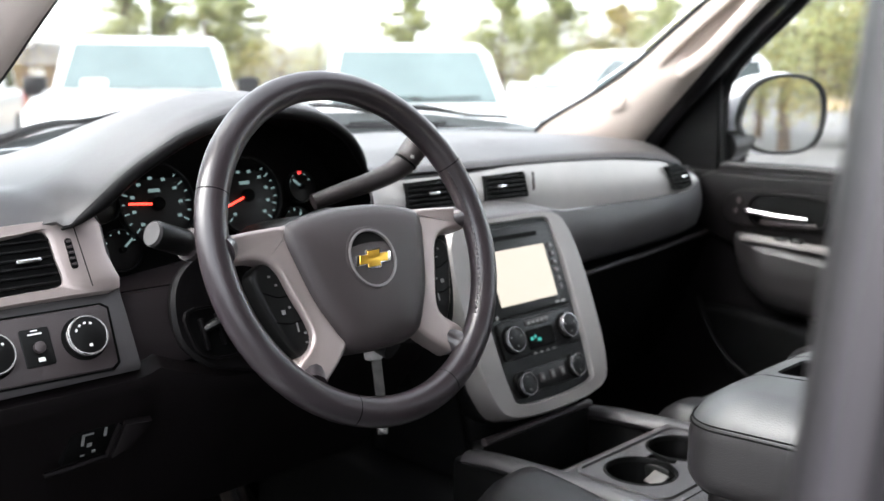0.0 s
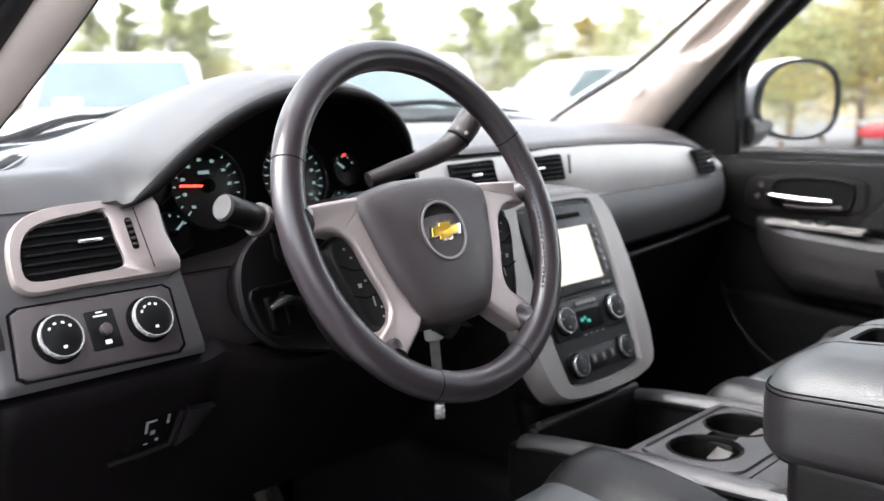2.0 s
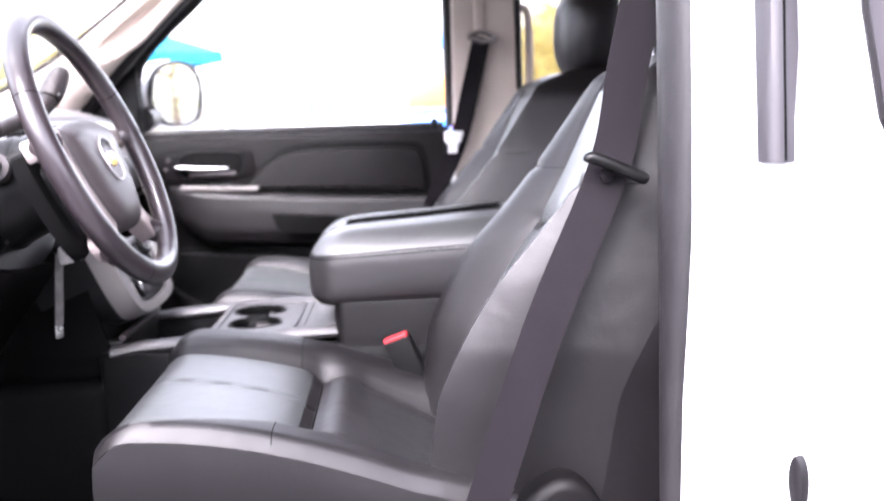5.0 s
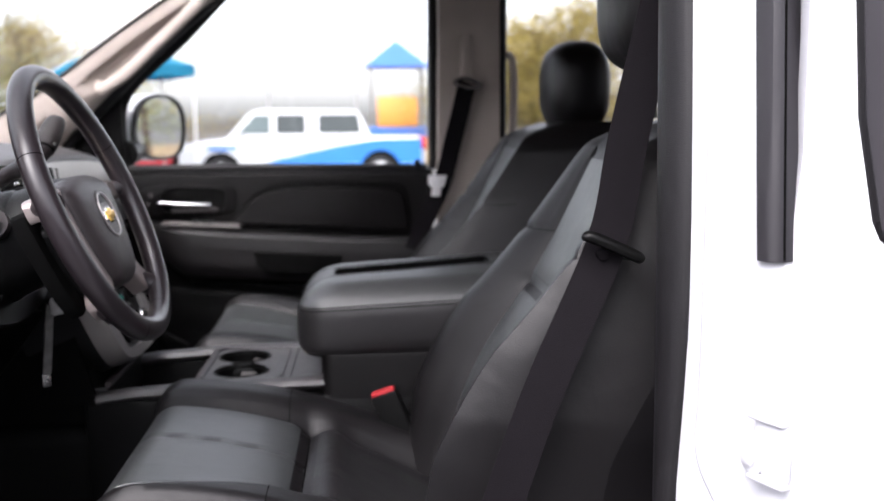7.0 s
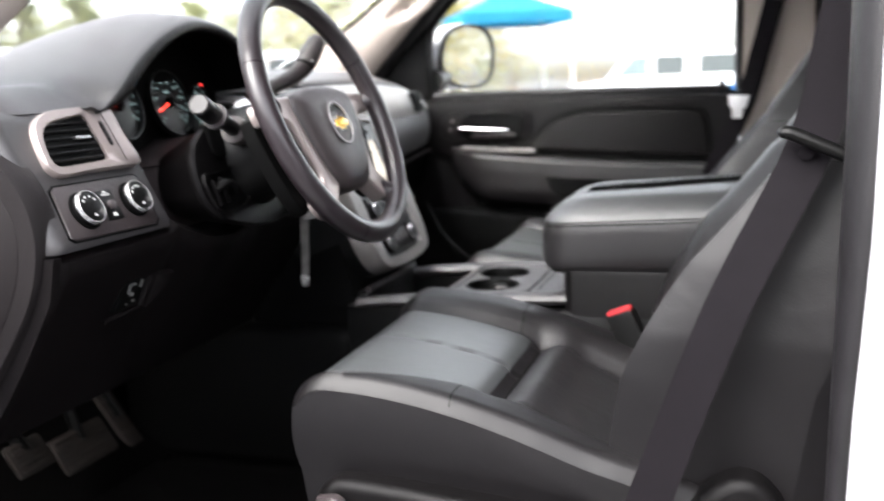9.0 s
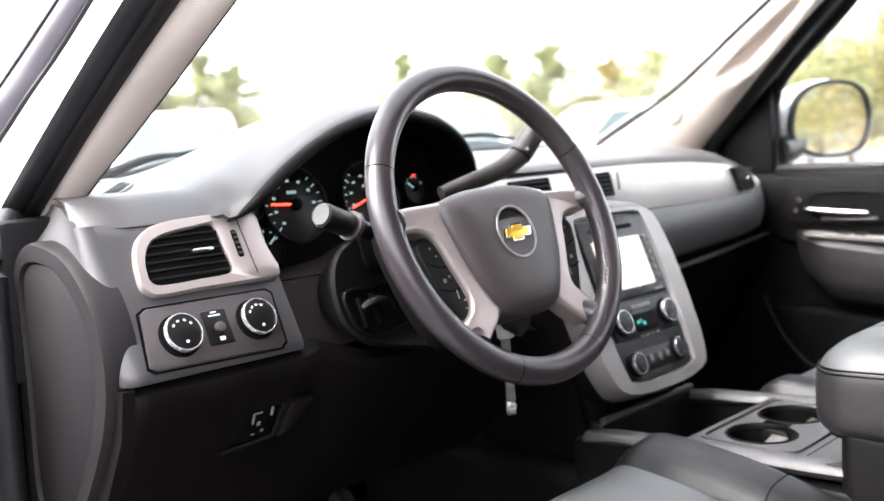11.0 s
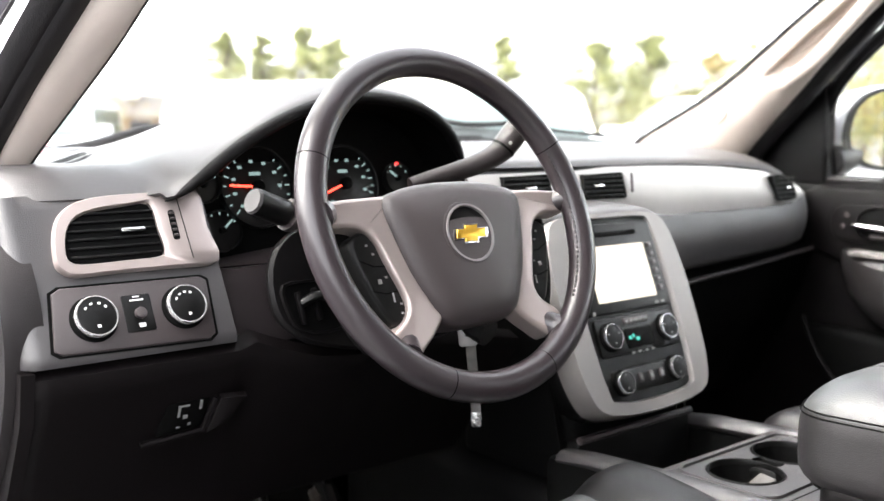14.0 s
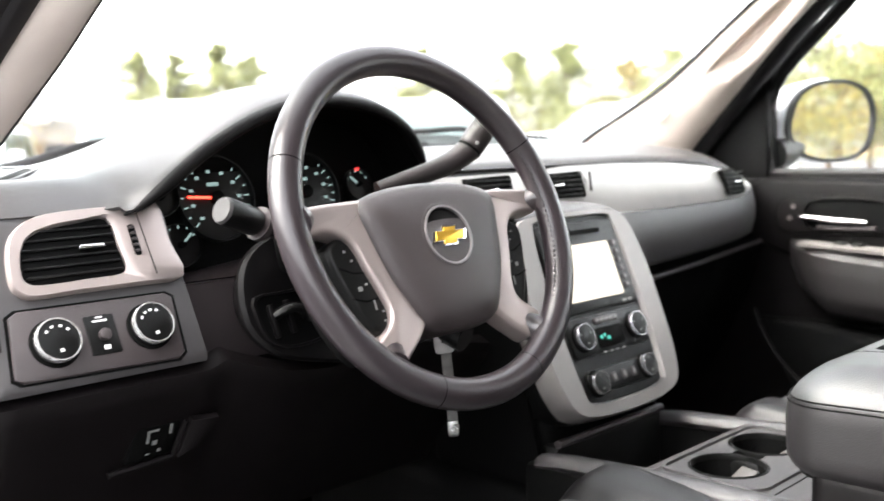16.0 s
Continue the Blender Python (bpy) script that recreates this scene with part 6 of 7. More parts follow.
    put("headrest", cushion(cx - 0.132, cx + 0.132, hy - 0.068, hy + 0.078, hz - 0.100, hz + 0.105, 2.8, 0.0, 36, 20), LEATHER, "padded black headrest")
    for s in (-1, 1):
        put("headrest_post", tube([(cx + s * 0.07, hy - 0.005, 1.30), (cx + s * 0.07, hy, hz - 0.06)], 0.007, 10), CHROME)
        put("post_collar", tube([(cx + s * 0.07, hy - 0.003, 1.375), (cx + s * 0.07, hy - 0.002, 1.398)], 0.018, 12), DARK)
    # side trim on the door side
    s = outer
    tr = [(-0.055, 0.70), (-0.060, 0.775), (-0.085, 0.806), (-0.14, 0.808), (-0.30, 0.793), (-0.46, 0.779), (-0.515, 0.79), (-0.545, 0.830), (-0.585, 0.853), (-0.62, 0.840), (-0.645, 0.79), (-0.655, 0.68), (-0.40, 0.67)]
    tro = soft_poly([(y, z) for y, z in tr], 3)
    m = basis((cx + s * 0.255, 0, 0), (0, -s * -1, 0), (0, 0, 1))
    loc = [(p[0] * (1 if s > 0 else -1), p[1]) for p in tro]
    put("seat_side_trim", slab(loc, m, -0.02, 0.024, 0.014, 4), TRIM, "charcoal seat side moulding")
    px = cx + s * 0.28
    put("recline_lever", tube(spline([(px, -0.075, 0.783), (px + s * 0.012, -0.100, 0.790), (px + s * 0.014, -0.115, 0.775), (px + s * 0.012, -0.135, 0.758), (px + s * 0.008, -0.16, 0.755)], 4), [0.010] * 17, 8, flat=0.7), PLASTIC)
    put("power_switch", box(min(px, px + s * 0.01), max(px, px + s * 0.01), -0.245, -0.205, 0.738, 0.752, 0.004), CHROME)
    put("lumbar_knob", tube([(px - s * 0.01, -0.415, 0.750), (px + s * 0.014, -0.415, 0.750)], 0.016, 14), CHROME)
    put("seat_base", box(cx - 0.21, cx + 0.21, -0.52, -0.08, 0.60 - dzz, 0.76, 0.02), DARK)
    for yy in (-0.12, -0.48):
        for ss in (-1, 1):
            put("seat_rail_foot", box(cx + ss * 0.19 - 0.02, cx + ss * 0.19 + 0.02, yy - 0.04, yy + 0.04, 0.575 - dzz, 0.64, 0.006), DARK)
    return t


make_seat("bucket_seat", -0.425, 0.0, 0.0, "black leather driver seat with padded bolsters", -1, (-0.79, 1.540))
make_seat("bucket_seat", 0.425, 0.02, 0.0, "black leather passenger seat with chrome headrest posts", 1, (-0.870, 1.448))

# buckle between seat and console
buckle = thing("belt_buckle", "black belt buckle with red release button", "seat belt", at=(-0.205, -0.42, 0.80))
BK = basis((-0.221, -0.406, 0.887), (0.22, 0.92, -0.36), (-0.08, 0.36, 1))
under("buckle_body", box(-0.023, 0.023, -0.14, 0.042, -0.011, 0.011, 0.005, 2, m=BK), DARK, buckle)
under("release_button", box(-0.021, 0.021, 0.038, 0.047, -0.008, 0.008, 0.003, 2, m=BK), RED_PLASTIC, buckle, "red release button")

# driver's belt
dbelt = thing("driver_seat_belt", "grey webbing seat belt hanging over the driver seat", "seat belt", at=(-0.76, -0.62, 0.80))
under("webbing", ribbon(spline([(-0.742, -0.475, 0.790), (-0.740, -0.480, 0.806), (-0.715, -0.567, 1.04), (-0.680, -0.655, 1.224), (-0.668, -0.683, 1.347), (-0.662, -0.72, 1.50), (-0.660, -0.75, 1.62)], 6), (0.15, 1, 0.1), 0.048), BELT, dbelt)
bar = spline([(-0.698, -0.626, 1.232), (-0.699, -0.630, 1.237), (-0.700, -0.642, 1.233), (-0.701, -0.662, 1.224), (-0.702, -0.684, 1.214), (-0.702, -0.694, 1.208)], 4)
under("belt_guide", tube(bar, [0.006, 0.0085, 0.0100] + [0.0105] * (len(bar) - 6) + [0.0100, 0.0085, 0.006], 14, flat=0.7), DARK, dbelt, "thick black belt guide bar")
under("belt_stop", disc(basis((-0.689, -0.650, 1.215), (0, 1, -0.3), (0, 0.3, 1)) @ Matrix.Rotation(math.pi, 4, "Y"), 0.008, -0.004, 0.003, 0.001, 16), BELT, dbelt)
under("belt_anchor", box(-0.752, -0.735, -0.49, -0.425, 0.778, 0.786, 0.002), STEEL, dbelt)

# strap guide on the backrest
under("seat_belt_slot", box(-0.545, -0.525, -0.645, -0.62, 1.135, 1.148, 0.004), DARK, dbelt)

# pedals and floor details
def pedal(name, label, x0, x1, y, z, half, arm):
    """A hinged pedal: a ribbed rubber pad on a steel arm."""
    t = thing(name, label, "pedal", at=((x0 + x1) / 2, y, z))
    m = Matrix.Translation((0.0, y, z)) @ Matrix.Rotation(radians(-35), 4, "X")
    pad = under("pad", box(x0, x1, 0.0, 0.012, -half, half, 0.006, 2, m=m), PEDAL, t)
    ribs = 5
    for k in range(ribs):
        zc = lerp(-half * 0.72, half * 0.72, k / (ribs - 1))
        part("rib", box(x0 + 0.008, x1 - 0.008, -0.003, 0.002, zc - 0.003, zc + 0.003, 0.001, 1, m=m), PEDAL, pad)
    xa = (x0 + x1) / 2
    under("pedal_arm", tube(spline([(xa, y + 0.01, z + 0.005), (xa + arm, y + 0.055, z + 0.085), (xa + arm, y + 0.095, z + 0.265)], 4), 0.011, 8), DARK, t)
    return t


pedal("brake_pedal", "worn brown-grey rubber brake pedal", -0.430, -0.285, 0.565, 0.678, 0.036, 0.02)
pedal("accelerator_pedal", "black rubber accelerator pedal", -0.228, -0.178, 0.60, 0.668, 0.068, 0.0)
pedal("parking_brake_pedal", "small worn parking brake pedal", -0.560, -0.475, 0.545, 0.722, 0.030, -0.01)
rel = thing("hood_release", "pale hood release handle under the dash", "handle", at=(-0.645, 0.372, 0.90))
under("handle", box(-0.655, -0.634, 0.362, 0.372, 0.888, 0.899, 0.003), FOB_WHITE, rel)
matt = thing("floor_mat", "black carpet floor mat", "mat", at=(-0.42, 0.25, 0.582))
under("mat", slab(soft_poly([(-0.70, 0.62), (-0.70, 0.05), (-0.66, 0.0), (-0.24, 0.0), (-0.20, 0.06), (-0.20, 0.50), (-0.28, 0.62)], 3), Matrix(), 0.578, 0.590, 0.004), CARPET, matt)
toe = lambda u, v: Vector((lerp(-0.84, -0.15, u), lerp(0.52, 0.88, v), lerp(0.585, 0.86, v)))
part("toe_board", sheet(toe, 8, 6, 0.01), CARPET, shell)
part("toe_board", sheet(lambda u, v: Vector((-toe(u, v).x, toe(u, v).y, toe(u, v).z)), 8, 6, 0.01), CARPET, shell)

# ================= the lot outside =================
ASPHALT = mat("pale_asphalt", (0.085, 0.083, 0.082), 0.9, grain=0.5, scale=60, vary=0.25, vscale=0.6)
GRASS = mat("dry_verge", (0.22, 0.15, 0.07), 0.95, grain=0.6, scale=30, vary=0.35, vscale=0.4)
BARK = mat("pine_bark", (0.10, 0.07, 0.05), 0.9, grain=0.6, scale=40, vary=0.3, vscale=4)


def leaf_mat(name, color):
    """Thin leaves: reflecting and letting light through, varied leaf by leaf."""
    m = mat(name, color, 0.7, vary=0.25, vscale=0.8, per=0.45, spec=0.2)
    n, l = m.node_tree.nodes, m.node_tree.links
    tl = n.new("ShaderNodeBsdfTranslucent")
    mx = n.new("ShaderNodeMixShader")
    mx.inputs["Fac"].default_value = 0.5
    src = n["Principled BSDF"].inputs["Base Color"].links[0].from_socket
    l.new(src, tl.inputs["Color"])
    l.new(n["Principled BSDF"].outputs[0], mx.inputs[1])
    l.new(tl.outputs[0], mx.inputs[2])
    l.new(mx.outputs[0], n["Material Output"].inputs["Surface"])
    return m


LEAF_A = leaf_mat("pine_foliage", (0.29, 0.31, 0.150))
LEAF_B = leaf_mat("autumn_foliage", (0.31, 0.255, 0.085))
# Pale base stands in for sky reflected by windscreens and front side windows.
TINT = mat("sky_toned_vehicle_glass", (0.105, 0.140, 0.142), 0.10, vary=0.15, vscale=1.5, spec=0.4)
TINT_D = mat("dark_vehicle_glass", (0.035, 0.045, 0.045), 0.08, vary=0.1, vscale=1.5, spec=0.5)
CARWHITE = mat("vehicle_white", (0.72, 0.73, 0.74), 0.3, vary=0.02, vscale=2, coat=0.5)
CARRED = mat("vehicle_red", (0.45, 0.03, 0.04), 0.3, vary=0.05, vscale=2, coat=0.5)
BLUE_PRINT = mat("blue_graphic", (0.03, 0.20, 0.62), 0.35, vary=0.06, vscale=2)
TENT_BLUE = mat("teal_canopy_cloth", (0.02, 0.30, 0.48), 0.8, vary=0.06, vscale=2)
ROOF_BLUE = mat("blue_play_roof", (0.05, 0.16, 0.55), 0.5, vary=0.05, vscale=2)
ORANGE = mat("orange_panel", (0.75, 0.30, 0.06), 0.5, vary=0.06, vscale=2)
LAMP_RED = mat("tail_lamp_red", (0.5, 0.02, 0.02), 0.2, coat=0.5)

ground = part("ground", sheet(lambda u, v: Vector((lerp(-300, 300, u), lerp(-300, 300, v), 0.0)), 6, 6), ASPHALT)
tagged(ground, "pale worn parking lot asphalt", "ground", kind="structure")
verge = part("verge", plate([(12.0, 26.0), (70, 14.0), (70, 120), (-60, 120), (-60, 26.0)], "z", 0.0, 0.06), GRASS)
tagged(verge, "dry brown grass verge behind the lot", "ground", kind="structure")
verge2 = part("verge", plate([(26, -60), (90, -60), (90, 13.5), (36, 13.5), (31, -8)], "z", 0.0, 0.06), GRASS)
tagged(verge2, "dry brown grass verge beside the lot", "ground", kind="structure")


def vehicle(name, label, at, heading, kind="pickup", paint=None, h=1.88, group="parked vehicles", graphic=False):
    """A parked truck or SUV whose nose points along local +y."""
    paint = paint or CARWHITE
    t = thing(name, label, "car", group)
    k = h / 1.88

    def sec(y, w, zb, zt, r=0.12):
        return [Vector((x, y, z)) for x, z in rrect(2 * w, zt - zb, r, 0, (zt + zb) / 2, 4)]

    if kind == "pickup":
        body = [(-2.85, 0.88, 0.62, 1.20), (-2.78, 0.95, 0.55, 1.27), (-0.95, 0.98, 0.50, 1.28), (0.9, 0.99, 0.48, 1.30), (1.0, 0.98, 0.48, 1.33), (2.0, 0.97, 0.48, 1.29), (2.6, 0.94, 0.50, 1.23), (2.75, 0.88, 0.55, 1.10)]
        cab = [(-0.95, 0.86, 1.25), (-0.80, 0.80, 1.78), (-0.60, 0.78, 1.86), (0.15, 0.78, 1.88), (0.42, 0.77, 1.82), (1.15, 0.86, 1.24)]
    elif kind == "suv":
        body = [(-2.5, 0.90, 0.60, 1.20), (-2.45, 0.96, 0.52, 1.26), (-0.5, 0.99, 0.48, 1.27), (0.95, 0.99, 0.48, 1.26), (2.0, 0.97, 0.48, 1.17), (2.55, 0.93, 0.50, 1.10), (2.68, 0.86, 0.55, 1.00)]
        cab = [(-2.42, 0.86, 1.25), (-2.30, 0.80, 1.76), (-2.1, 0.78, 1.86), (0.10, 0.78, 1.88), (0.40, 0.77, 1.82), (1.10, 0.86, 1.24)]
    elif kind == "crew":
        body = [(-2.85, 0.88, 0.62, 1.14), (-2.78, 0.95, 0.52, 1.20), (-1.5, 0.98, 0.48, 1.22), (1.4, 0.99, 0.48, 1.24), (2.2, 0.97, 0.48, 1.16), (2.62, 0.93, 0.50, 1.08), (2.76, 0.86, 0.55, 0.98)]
        cab = [(-1.60, 0.86, 1.20), (-1.38, 0.80, 1.72), (-1.25, 0.78, 1.84), (0.90, 0.78, 1.88), (1.15, 0.77, 1.82), (1.68, 0.86, 1.22)]
    else:
        body = [(-2.3, 0.80, 0.45, 0.95), (-2.2, 0.88, 0.38, 1.02), (0.9, 0.90, 0.36, 0.98), (2.1, 0.86, 0.38, 0.85), (2.3, 0.78, 0.42, 0.75)]
        cab = [(-1.5, 0.78, 0.98), (-0.9, 0.68, 1.36), (-0.4, 0.66, 1.44), (0.2, 0.66, 1.42), (1.0, 0.78, 0.96)]
    s3 = lambda rr_: [[Vector((p.x, p.y, p.z * k)) for p in r] for r in rr_]
    b = part("body", loft(s3([sec(y, w, zb, zt) for y, w, zb, zt in body])), paint, t)
    bm = bmesh.new()
    L = [bm.verts.new((-c[1], c[0], c[2] * k)) for c in cab]
    R = [bm.verts.new((c[1], c[0], c[2] * k)) for c in cab]
    for i in range(len(cab) - 1):
        bm.faces.new((L[i], L[i + 1], R[i + 1], R[i]))
    bm.faces.new(L[::-1])
    bm.faces.new(R)
    bmesh.ops.bevel(bm, geom=[e for e in bm.edges if all(v.co.z > 1.3 * k for v in e.verts)], offset=0.05, segments=2, affect="EDGES")
    part("cabin", bm, paint, t)
    # windscreen
    (y0, w0, z0), (y1, w1, z1) = cab[-1], cab[-2]
    a, b_ = 0.06, 0.95
    wy = lambda f: lerp(y0, y1, f)
    wz = lambda f: lerp(z0, z1, f) * k
    ww = lambda f: lerp(w0, w1, f)
    m = basis(Vector((0, wy(a), wz(a))), (-1, 0, 0), Vector((0, wy(1) - wy(0), wz(1) - wz(0))))
    hgt = math.hypot(wy(b_) - wy(a), wz(b_) - wz(a))
    part("windscreen", slab([(-ww(a) + 0.07, 0), (ww(a) - 0.07, 0), (ww(b_) - 0.10, hgt), (-ww(b_) + 0.10, hgt)], m, -0.01, 0.012, 0.0), TINT, t, "windscreen coloured pale for the reflected sky")
    part("wiper", tube([m @ Vector((-0.6, 0.03, 0.02)), m @ Vector((0.05, 0.06, 0.025))], 0.012, 5), DARK, t)
    part("wiper", tube([m @ Vector((-0.05, 0.03, 0.02)), m @ Vector((0.6, 0.06, 0.025))], 0.012, 5), DARK, t)
    part("inspection_sheet", slab(rrect(0.24, 0.12, 0.01, -0.47, 0.16), m, 0.012, 0.016), WHITE_INK, t, "white paper on the screen")
    # side windows
    spans = {"pickup": [(-0.68, -0.06), (0.02, 0.62)], "suv": [(-2.2, -1.35), (-1.22, -0.42), (-0.32, 0.52)], "crew": [(-1.36, -0.40), (-0.10, 0.56), (0.70, 1.22)], "car": [(-0.95, -0.25), (-0.18, 0.55)]}[kind]
    zl, zh = (1.30, 1.74) if kind != "car" else (1.02, 1.34)
    wtop = cab[2][1]
    wlow = 0.86 if kind != "car" else 0.78
    for s in (-1, 1):
        for i, (ya, yb) in enumerate(spans):
            def P(y, z, out=0.0):
                f = (z - (1.24 if kind != "car" else 0.96)) / ((1.86 if kind != "car" else 1.42) - (1.24 if kind != "car" else 0.96))
                return Vector((s * (lerp(wlow, wtop, f) + out), y, z * k))
            last = i == len(spans) - 1
            q = [P(ya, zl), P(yb + (0.22 if last else 0), zl), P(yb - (0.18 if last else 0), zh), P(ya + (0.06 if i == 0 else 0), zh)]
            o = [p + Vector((s * 0.014, 0, 0)) for p in q]
            part("side_window", loft([[p - Vector((s * 0.02, 0, 0)) for p in q], o]), TINT if last else TINT_D, t)
        mm = Vector((s * (wlow + 0.16), cab[-1][0] - 0.28, zl * k + 0.06))
        part("side_mirror", box(mm.x - 0.11, mm.x + 0.11, mm.y - 0.06, mm.y + 0.07, mm.z - 0.09, mm.z + 0.10, 0.04, 2), DARK if kind == "pickup" else paint, t)
        for wyy in (body[-1][0] - 0.95, body[0][0] + 1.05):
            part("wheel_arch", slab(circle(0.47 * k, 24), basis(Vector((s * 0.90, wyy, 0.42)), (0, s, 0), (0, 0, 1)), 0.0, 0.095 if kind != "car" else 0.02), BLACK, t)
            wh = part("wheel", slab(circle(0.39 * k, 24), basis(Vector((s * 0.76, wyy, 0.39 * k)), (0, s, 0), (0, 0, 1)), 0.0, 0.245, 0.03, 2), RUBBER, t)
            part("rim", slab(circle(0.24 * k, 18), basis(Vector((s * 0.76, wyy, 0.39 * k)), (0, s, 0), (0, 0, 1)), 0.23, 0.252, 0.01), STEEL, wh)
        ty = body[0][0]
        part("tail_lamp", box(s * 0.94 - 0.05, s * 0.94 + 0.05, ty - 0.02, ty + 0.16, 0.90 * k, 1.20 * k, 0.03), LAMP_RED, t, "red tail lamp")
        fy = body[-1][0]
        part("headlamp", box(s * 0.70 - 0.17, s * 0.70 + 0.17, fy - 0.16, fy + 0.015, 0.80 * k, 0.98 * k, 0.03), STEEL, t)
    fy = body[-1][0]
    part("grille", box(-0.50, 0.50, fy - 0.05, fy + 0.02, 0.70 * k, 1.0 * k, 0.02), DARK, t)
    if graphic:
        for s in (-1, 1):
            m = basis(Vector((s * 0.985, 0, 0)), (0, s, 0), (0, 0, 1))
            g = [(y * s, z * k) for y, z in [(-2.75, 0.58), (-2.75, 1.16), (-1.7, 1.14), (-0.9, 1.02), (0.5, 0.72), (0.9, 0.58)]]
            part("graphic", slab(g, m, -0.02, 0.008), BLUE_PRINT, t, "blue swoosh graphic")
            g2 = [(y * s, z * k) for y, z in [(1.2, 0.92), (2.1, 0.92), (2.1, 1.02), (1.2, 1.02)]]
            part("graphic", slab(g2, m, -0.03, 0.004), BLUE_PRINT, t, "blue lettering bar")
    t.location = at
    t.rotation_euler = (0, 0, radians(heading))
    return t


EYE0 = Vector((-1.2, -0.65, 1.37))


def spot(az, d):
    return Vector((EYE0.x + d * math.sin(radians(az)), EYE0.y + d * math.cos(radians(az)), 0))


vehicle("parked_pickup", "white pickup parked facing the lot, paper on its windscreen", (4.31, 9.07, 0), 150, "pickup")
vehicle("parked_suv", "white SUV with a windscreen coloured pale for the reflected sky", (5.96, 6.70, 0), 141, "suv", h=1.80)
vehicle("parked_suv", "white SUV standing crosswise behind the row", spot(53.0, 15.5) + Vector((0.66, -0.36, 0)), 61, "suv", h=1.88)
vehicle("parked_suv", "white SUV farther back in the lot", spot(18.6, 16.5), 150, "suv", h=1.84)
vehicle("parked_car", "dark red car at the end of the row", spot(13.4, 8.4), 180, "car", paint=CARRED)
vehicle("parked_pickup", "white crew cab pickup with blue side graphics", (21.9, 1.2, -0.08), 2, "crew", h=1.84, graphic=True)
vehicle("parked_car", "low red car beside the canopy", spot(75.5, 25), 20, "car", paint=CARRED, h=1.25)


def clump(bm, c, r, n, size, flat=0.8):
    """Many small leaf blades round a centre."""
    for _ in range(n):
        d = Vector((random.gauss(0, 1), random.gauss(0, 1), random.gauss(0, flat)))
        d = d.normalized() * r * random.random() ** 0.4
        p = Vector(c) + d
        a = Vector((random.gauss(0, 1), random.gauss(0, 1), random.gauss(0, 1))).normalized() * size * random.uniform(0.6, 1.4)
        b = a.cross(Vector((random.gauss(0, 1), random.gauss(0, 1), random.gauss(0, 1)))).normalized() * size * 0.5
        q = [bm.verts.new(p + a), bm.verts.new(p + b), bm.verts.new(p - a), bm.verts.new(p - b)]
        bm.faces.new(q)


def tree(name, label, at, h, w, leaf, kind="pine", dens=1.0):
    t = thing(name, label, "tree", "trees behind the lot", at=at)
    w *= 1.75
    at = Vector(at)
    tr = [(at.x + random.gauss(0, 0.03) * i, at.y + random.gauss(0, 0.03) * i, at.z + h * i / 6) for i in range(7)]
    under("trunk", tube(tr, [h * 0.022 * (1 - i / 7.5) for i in range(7)], 8), BARK, t)
    limbs, crown = bmesh.new(), bmesh.new()
    n = int(26 * dens)
    for i in range(n):
        f = (0.18 if kind == "pine" else 0.25) + (0.80 if kind == "pine" else 0.7) * (i + random.random()) / n
        if kind == "pine":
            reach = w * (1.10 - f) ** 1.0 * random.uniform(0.45, 1.25)
        else:
            reach = w * math.sin(math.pi * min(0.98, f * 0.9 + 0.08)) * random.uniform(0.45, 1.05)
        a = random.random() * 2 * math.pi
        base = Vector((at.x, at.y, at.z + h * f * 0.94))
        tip = base + Vector((math.cos(a) * reach, math.sin(a) * reach, reach * random.uniform(-0.05, 0.35)))
        tube([base, base.lerp(tip, 0.5) + Vector((0, 0, 0.03 * h)), tip], [h * 0.006, h * 0.004, h * 0.002], 5, bm=limbs)
        for s in (0.45, 0.75, 1.0):
            clump(crown, base.lerp(tip, s), w * (0.21 * (1.25 - 0.9 * f) if kind == "pine" else 0.26) * random.uniform(0.6, 1.2), int(34 * dens), 0.055 * h / 4.5)
    under("limbs", limbs, BARK, t)
    under("crown", crown, leaf, t)
    return t


far = [(28.1, 44, 6.0, 1.3, LEAF_A), (30.0, 45, 6.0, 1.0, LEAF_A), (32.3, 43, 6.1, 1.3, LEAF_A), (34.1, 45, 5.9, 1.15, LEAF_A), (43.8, 46, 6.2, 1.1, LEAF_A), (48.9, 41, 5.3, 1.5, LEAF_A), (52.1, 41, 5.6, 1.6, LEAF_A),
       (55.6, 42, 4.8, 1.5, LEAF_B), (58.0, 40, 5.0, 1.5, LEAF_A)]
for az, d, h, w, leaf in far:
    tree("pine_tree", "tall thin yellow-green pine behind the parked trucks", spot(az, d), h, w * 1.2, leaf, "pine", 1.9)
for az, d, h, w, leaf in [(36.6, 30, 2.6, 1.4, LEAF_B), (38.6, 32, 2.8, 1.5, LEAF_A), (41, 36, 2.3, 1.4, LEAF_B), (23.0, 50, 3.0, 2.0, LEAF_B), (46.3, 44, 2.8, 1.6, LEAF_B), (50.4, 44, 3.0, 1.6, LEAF_B)]:
    tree("small_tree", "low brown-green tree behind the lot", spot(az, d), h, w, leaf, "round")
for az, d, h, w, leaf in [(62.6, 24, 3.5, 1.4, LEAF_B), (60.4, 36, 4.4, 1.4, LEAF_A)]:
    tree("broad_tree", "broad yellow-green tree beside the lot", spot(az, d), h, w, leaf, "round", 1.1)
